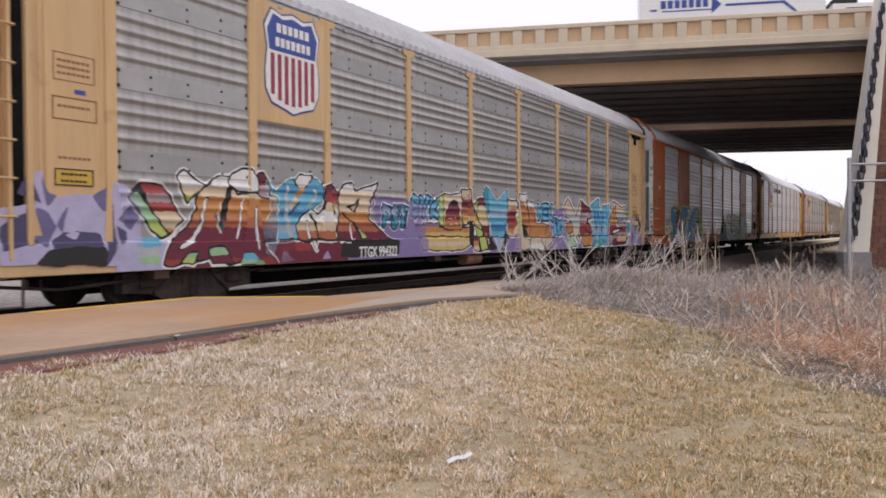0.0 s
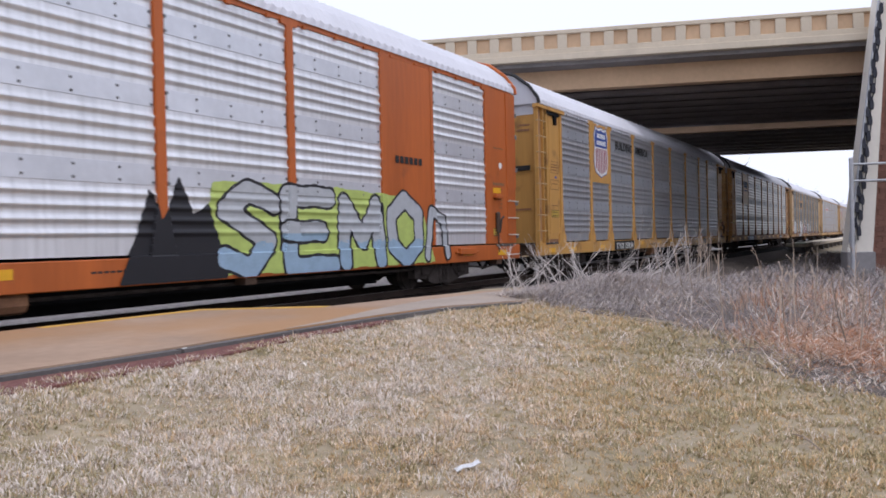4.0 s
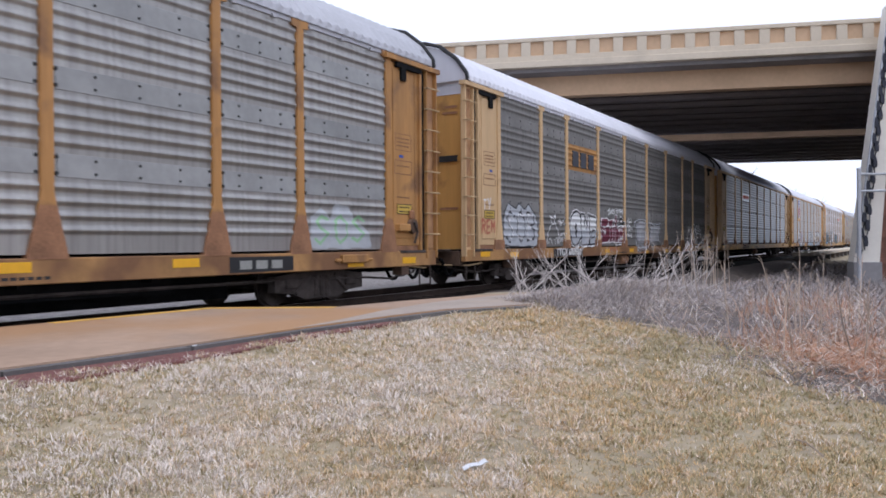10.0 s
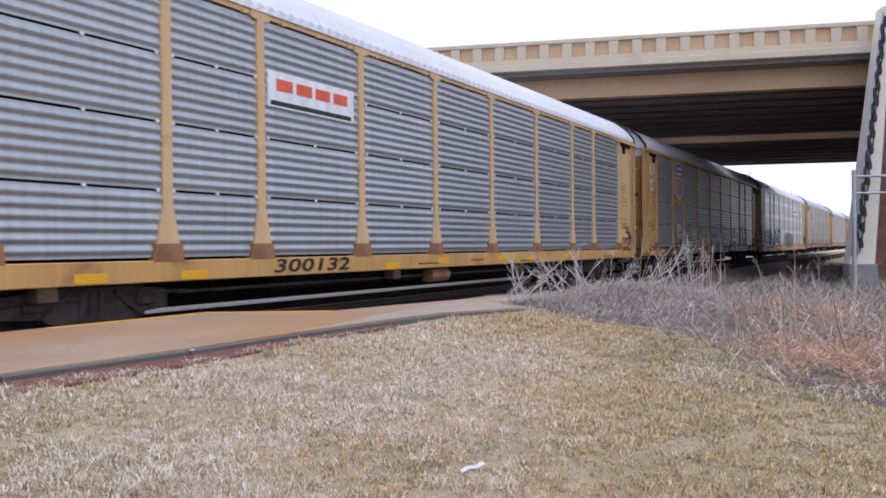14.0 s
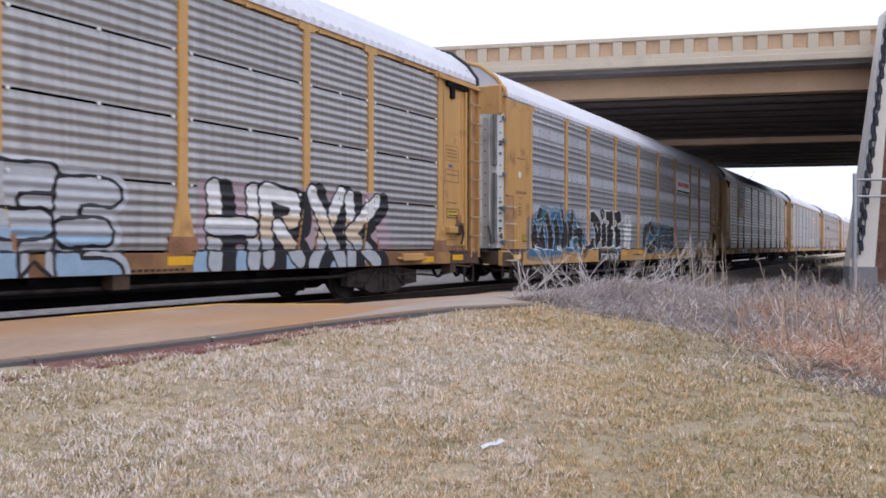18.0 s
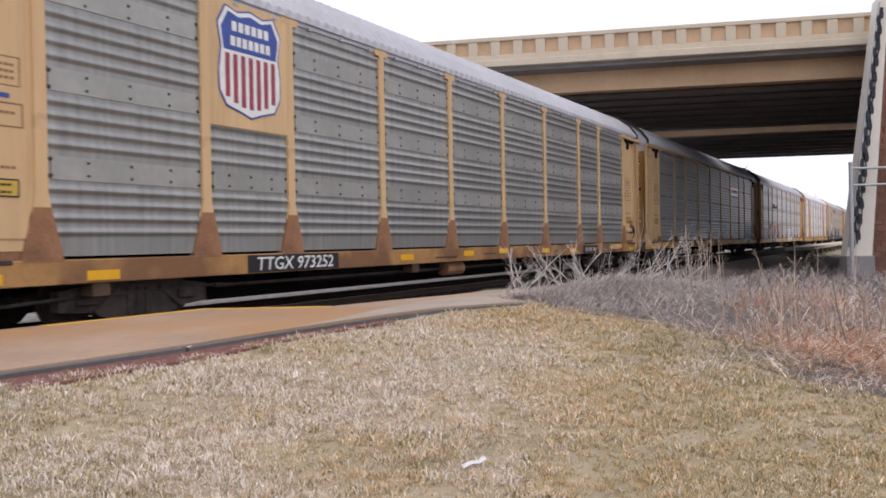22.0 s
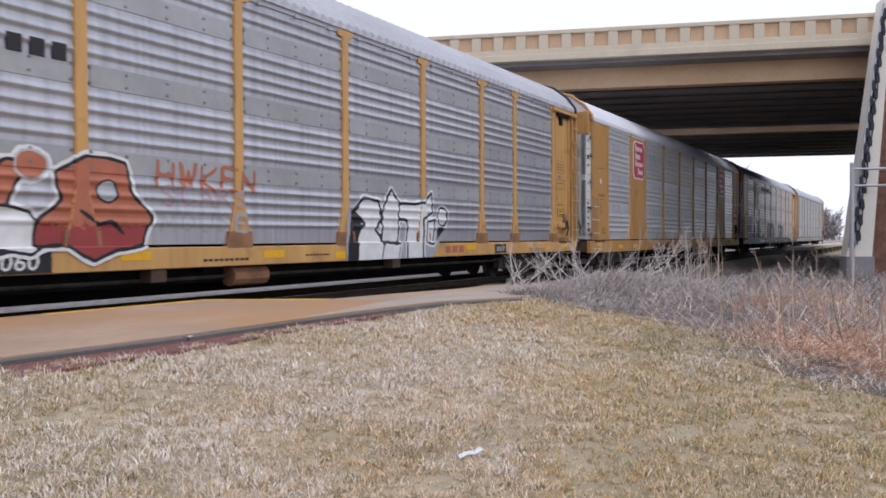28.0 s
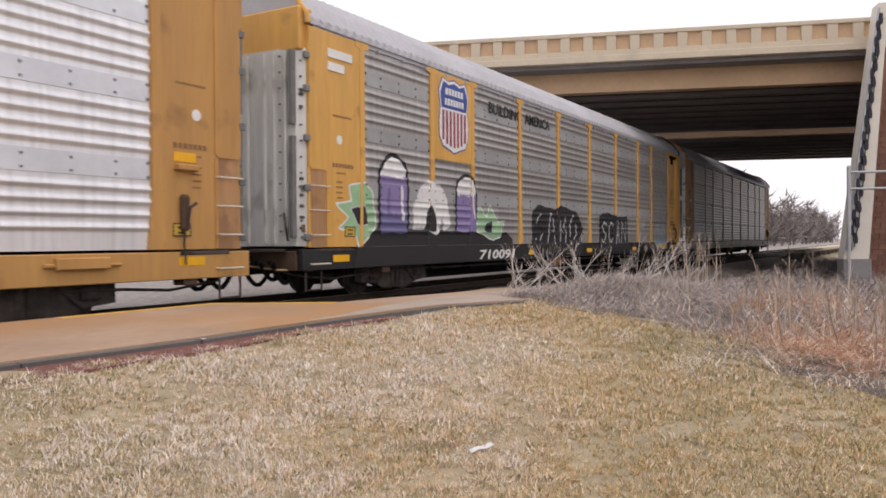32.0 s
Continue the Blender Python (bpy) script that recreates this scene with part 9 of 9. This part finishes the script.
def brush(x, y, n, spread, label):
    """A bare leaning shrub: stems that fork twice."""
    root = tagged(new("bare_shrub"), label, "shrub", "shrubs")
    root.location = (x, y, float(lawn_z(np.array(x), np.array(y))) - 0.03)
    r = random.Random(int(x * 100))
    twigs = []
    for i in range(n):
        a = r.uniform(0, 6.28)
        b0 = Vector((r.gauss(0, 0.5), r.gauss(0, 0.4), 0))
        d = Vector((0.55 * r.uniform(-1.1, 1.4), -0.75 * r.uniform(-1.0, 1.5), r.uniform(0.5, 1.0))).normalized()
        length = r.uniform(0.8, 1.5) * spread
        bm = bmesh.new()
        p, rad = b0, r.uniform(0.006, 0.011)
        for s in range(4):
            q = p + d * length / 4
            tube(bm, p, q, rad, rad * 0.8, 5)
            for t in range(3):
                e = (d + Vector((r.uniform(-0.7, 0.7), r.uniform(-0.7, 0.7), r.uniform(-0.1, 0.6)))).normalized()
                m = p.lerp(q, r.random())
                f = m + e * length * r.uniform(0.16, 0.38)
                tube(bm, m, f, rad * 0.5, rad * 0.25, 4)
                g = m.lerp(f, 0.6)
                tube(bm, g, g + (e + Vector((r.uniform(-0.6, 0.6), r.uniform(-0.6, 0.6), r.uniform(0, 0.5)))).normalized() * length * 0.14, rad * 0.3, rad * 0.18, 3)
            d = (d + Vector((r.uniform(-0.2, 0.2), r.uniform(-0.25, 0.15), r.uniform(-0.12, 0.1)))).normalized()
            p, rad = q, rad * 0.8
        part("branch", bm, PALE_STEM, root)
    return root


brush(11.9, 5.2, 9, 0.8, "pale bare shrub leaning over the end of the walk")
brush(12.8, 4.9, 11, 0.9, "pale bare shrub among dead weeds")
brush(13.7, 4.6, 11, 1.0, "pale grey bare shrub leaning over matted weeds")
brush(14.7, 4.2, 10, 0.85, "pale grey bare shrub with arching branches")
brush(15.8, 3.9, 8, 0.7, "bare shrub with arching branches at the ditch")
# grey mound under the shrubs
n = 85000
along, off = rs.uniform(0, 1, n), rs.normal(0, 0.42, n)
x, y = 9.9 + 5.9 * along + 0.5 * off, 4.45 - 0.8 * along + 0.9 * off
keep = weed_line(x, y) > -0.2 - 0.3 * rs.uniform(0, 1, n)
x, y, along, off = x[keep], y[keep], along[keep], off[keep]
hump = np.clip(1.1 - np.abs(off) * 1.1, 0.2, 1) * np.clip(0.35 + 1.6 * along, 0, 1)
blades("matted_brush", x, y, lawn_z(x, y) + 0.2 * hump * rs.uniform(0, 1, len(x)), rs.uniform(0.14, 0.42, len(x)) * (0.5 + 0.6 * hump), rs.uniform(0.003, 0.0065, len(x)), rs.uniform(0.9, 2.1, len(x)), np.where(rs.uniform(0, 1, len(x)) < 0.6, rs.normal(-0.5, 0.9, len(x)), rs.uniform(0, math.tau, len(x))),
       rs.choice([0, 0, 0, 0, 0, 1, 2], len(x)), [GREY_WEED, PALE, BEIGE], "matted grey dead grass around the shrubs", "weeds")

# pale broken straws lying over the weeds
n = 9000
r = 6.0 * (24.0 / 6.0) ** rs.uniform(0, 1, n)
th = np.radians(rs.uniform(-5, 26, n))
x, y = r * np.cos(th), r * np.sin(th)
heap = clumps(x, y, 0.8) + 0.6 * clumps(x, y + 17, 0.3)
keep = (weed_line(x, y) > 0.15) & (rs.uniform(-0.3, 0.9, n) < heap) & (y < 5.6)
x, y, r = x[keep], y[keep], r[keep]
blades("broken_straws", x, y, lawn_z(x, y) + rs.uniform(0.02, 0.2, len(x)) * np.clip(weed_line(x, y) / 1.5, 0.2, 1), rs.uniform(0.15, 0.5, len(x)), rs.uniform(0.003, 0.006, len(x)) * (0.5 + 0.08 * r), rs.uniform(1.0, 2.2, len(x)),
       rs.uniform(0, math.tau, len(x)), rs.choice([0, 0, 1, 2], len(x)), [PALE, BEIGE, PINKISH], "pale broken straws over the dead weeds", "weeds", bend=0.25)

# litter on the lawn
lit = tagged(new("litter_wrapper"), "crumpled white plastic wrapper on the grass", "litter")
lit.location = (3.31, 1.78, float(lawn_z(np.array(3.31), np.array(1.78))) + 0.03)
lit.rotation_euler = (0.1, -0.15, radians(-35))
bm = bmesh.new()
bmesh.ops.create_grid(bm, x_segments=7, y_segments=3, size=1.0)
for v in bm.verts:
    v.co = Vector((v.co.x * 0.065, v.co.y * 0.018, 0.004 * math.sin(v.co.x * 5 + v.co.y * 3)))
bmesh.ops.solidify(bm, geom=bm.faces, thickness=0.004)
part("film", bm, mat("white_plastic_film", (0.62, 0.62, 0.64), 0.3, 0.0, 0.05, 20), lit)

twig = tagged(new("dry_twig"), "thin pale dry stick lying on the lawn", "stick")
twig.location = (4.66, 0.51, float(lawn_z(np.array(4.66), np.array(0.51))) + 0.03)
part("stem", tubes([(0.13, 0.08, 0.01), (0.05, 0.02, 0.02), (-0.06, -0.03, 0.02), (-0.13, -0.08, 0.0)], 0.0045, 5), BEIGE_STEM, twig)
part("kerb_gap", boxes((8.77, 8.82, 4.99, 5.03, 0.05, 0.222)), MARK, platform, "black gap between two kerb stones")
part("paint_chip", boxes((4.66, 4.7, 5.14, 5.16, 0.2, 0.21)), WHITE, platform, "white chip on the kerb")

# ---- far woods beyond the bridge ----
HAZE = island_mat("grey_winter_twigs", [(0.2, 0.18, 0.17), (0.3, 0.27, 0.26), (0.25, 0.22, 0.21)])
verts, faces = [], []
rw = random.Random(12)


def blade3(p, q, w):
    k = len(verts)
    s = Vector((rw.uniform(-1, 1), rw.uniform(-1, 1), 0.2)).normalized() * w
    verts.extend([tuple(p - s), tuple(p + s), tuple(q)])
    faces.append((k, k + 1, k + 2))


for i in range(420):
    x = rw.uniform(105, 300)
    y = rw.uniform(17, 24 + 0.12 * x) if i % 4 else rw.uniform(-50, 2)
    if abs(y - 11) < 7:
        y += 16 if y > 11 else -16
    h = rw.uniform(5.5, 10.5) * (0.5 if i % 3 == 0 else 1)
    base = Vector((x, y, -0.3))
    blade3(base, base + Vector((rw.uniform(-0.5, 0.5), rw.uniform(-0.5, 0.5), h)), 0.2)
    for j in range(110):
        z = h * rw.uniform(0.15, 0.95)
        p = base + Vector((rw.uniform(-0.6, 0.6), rw.uniform(-0.6, 0.6), z))
        q = p + Vector((rw.uniform(-2.2, 2.2), rw.uniform(-2.2, 2.2), rw.uniform(-0.2, 2.2)))
        blade3(p, q, rw.uniform(0.07, 0.2))
tagged(link("far_woods", mesh_of("far_woods", verts, faces, HAZE), HAZE), "grey leafless winter trees far along the line", "trees", kind="stuff")

TRAIN_X = [119.13, 109.15, 99.06, 88.53, 78.2, 67.95, 57.72, 47.44, 37.33, 26.68, 16.3, 5.91, -4.68, -14.96, -25.6, -36.05, -46.55, -57.03, -67.4, -77.88, -88.7, -99.29, -110.41, -120.73, -131.15, -142.17, -152.9, -163.7, -174.48, -185.41, -196.79, -207.25, -217.96]
LORRY = [(0.0, 9.3), (0.3, 15.85), (0.6, 22.4), (1.0, 31.0), (2.0, 52.0), (4.0, 86.0), (6.0, 104.0), (8.0, 110.0), (32.0, 110.0)]


def motions():
    for k, ob in WAGONS:
        walk(ob, [(t, pose(x + PITCH * (k - 1) + 14.13, TRACK_Y, 0)) for t, x in enumerate(TRAIN_X)])
    walk(lorry, [(t, BRIDGE @ pose(a, 37.25, 0)) for t, a in LORRY])
    # wheels roll while their wagon is near
    for ax, k, x0 in AXLES:
        place, rows = ax.location.copy(), [(0.0, 0.0)]
        for i in range(32 * 24 + 1):
            t = i / 24
            j = min(int(t), 31)
            x = TRAIN_X[j] + (TRAIN_X[j + 1] - TRAIN_X[j]) * (t - j) + PITCH * (k - 1) + 14.13 + x0
            if 3.0 < x < 21.0:
                if not rows[1:]:
                    rows.append((max(t - 1 / 24, 0.01), 0.0)) if t > 0.1 else None
                    start = x
                rows.append((t if t > 0 else 0.02, (x - start) / 0.385))
        rows.append((32.0, rows[-1][1])) if rows[-1][0] < 31.95 else None
        if len(rows) > 2:
            walk(ax, [(t, Matrix.Translation(place) @ Matrix.Rotation(a, 4, "Y")) for t, a in rows])


motions()
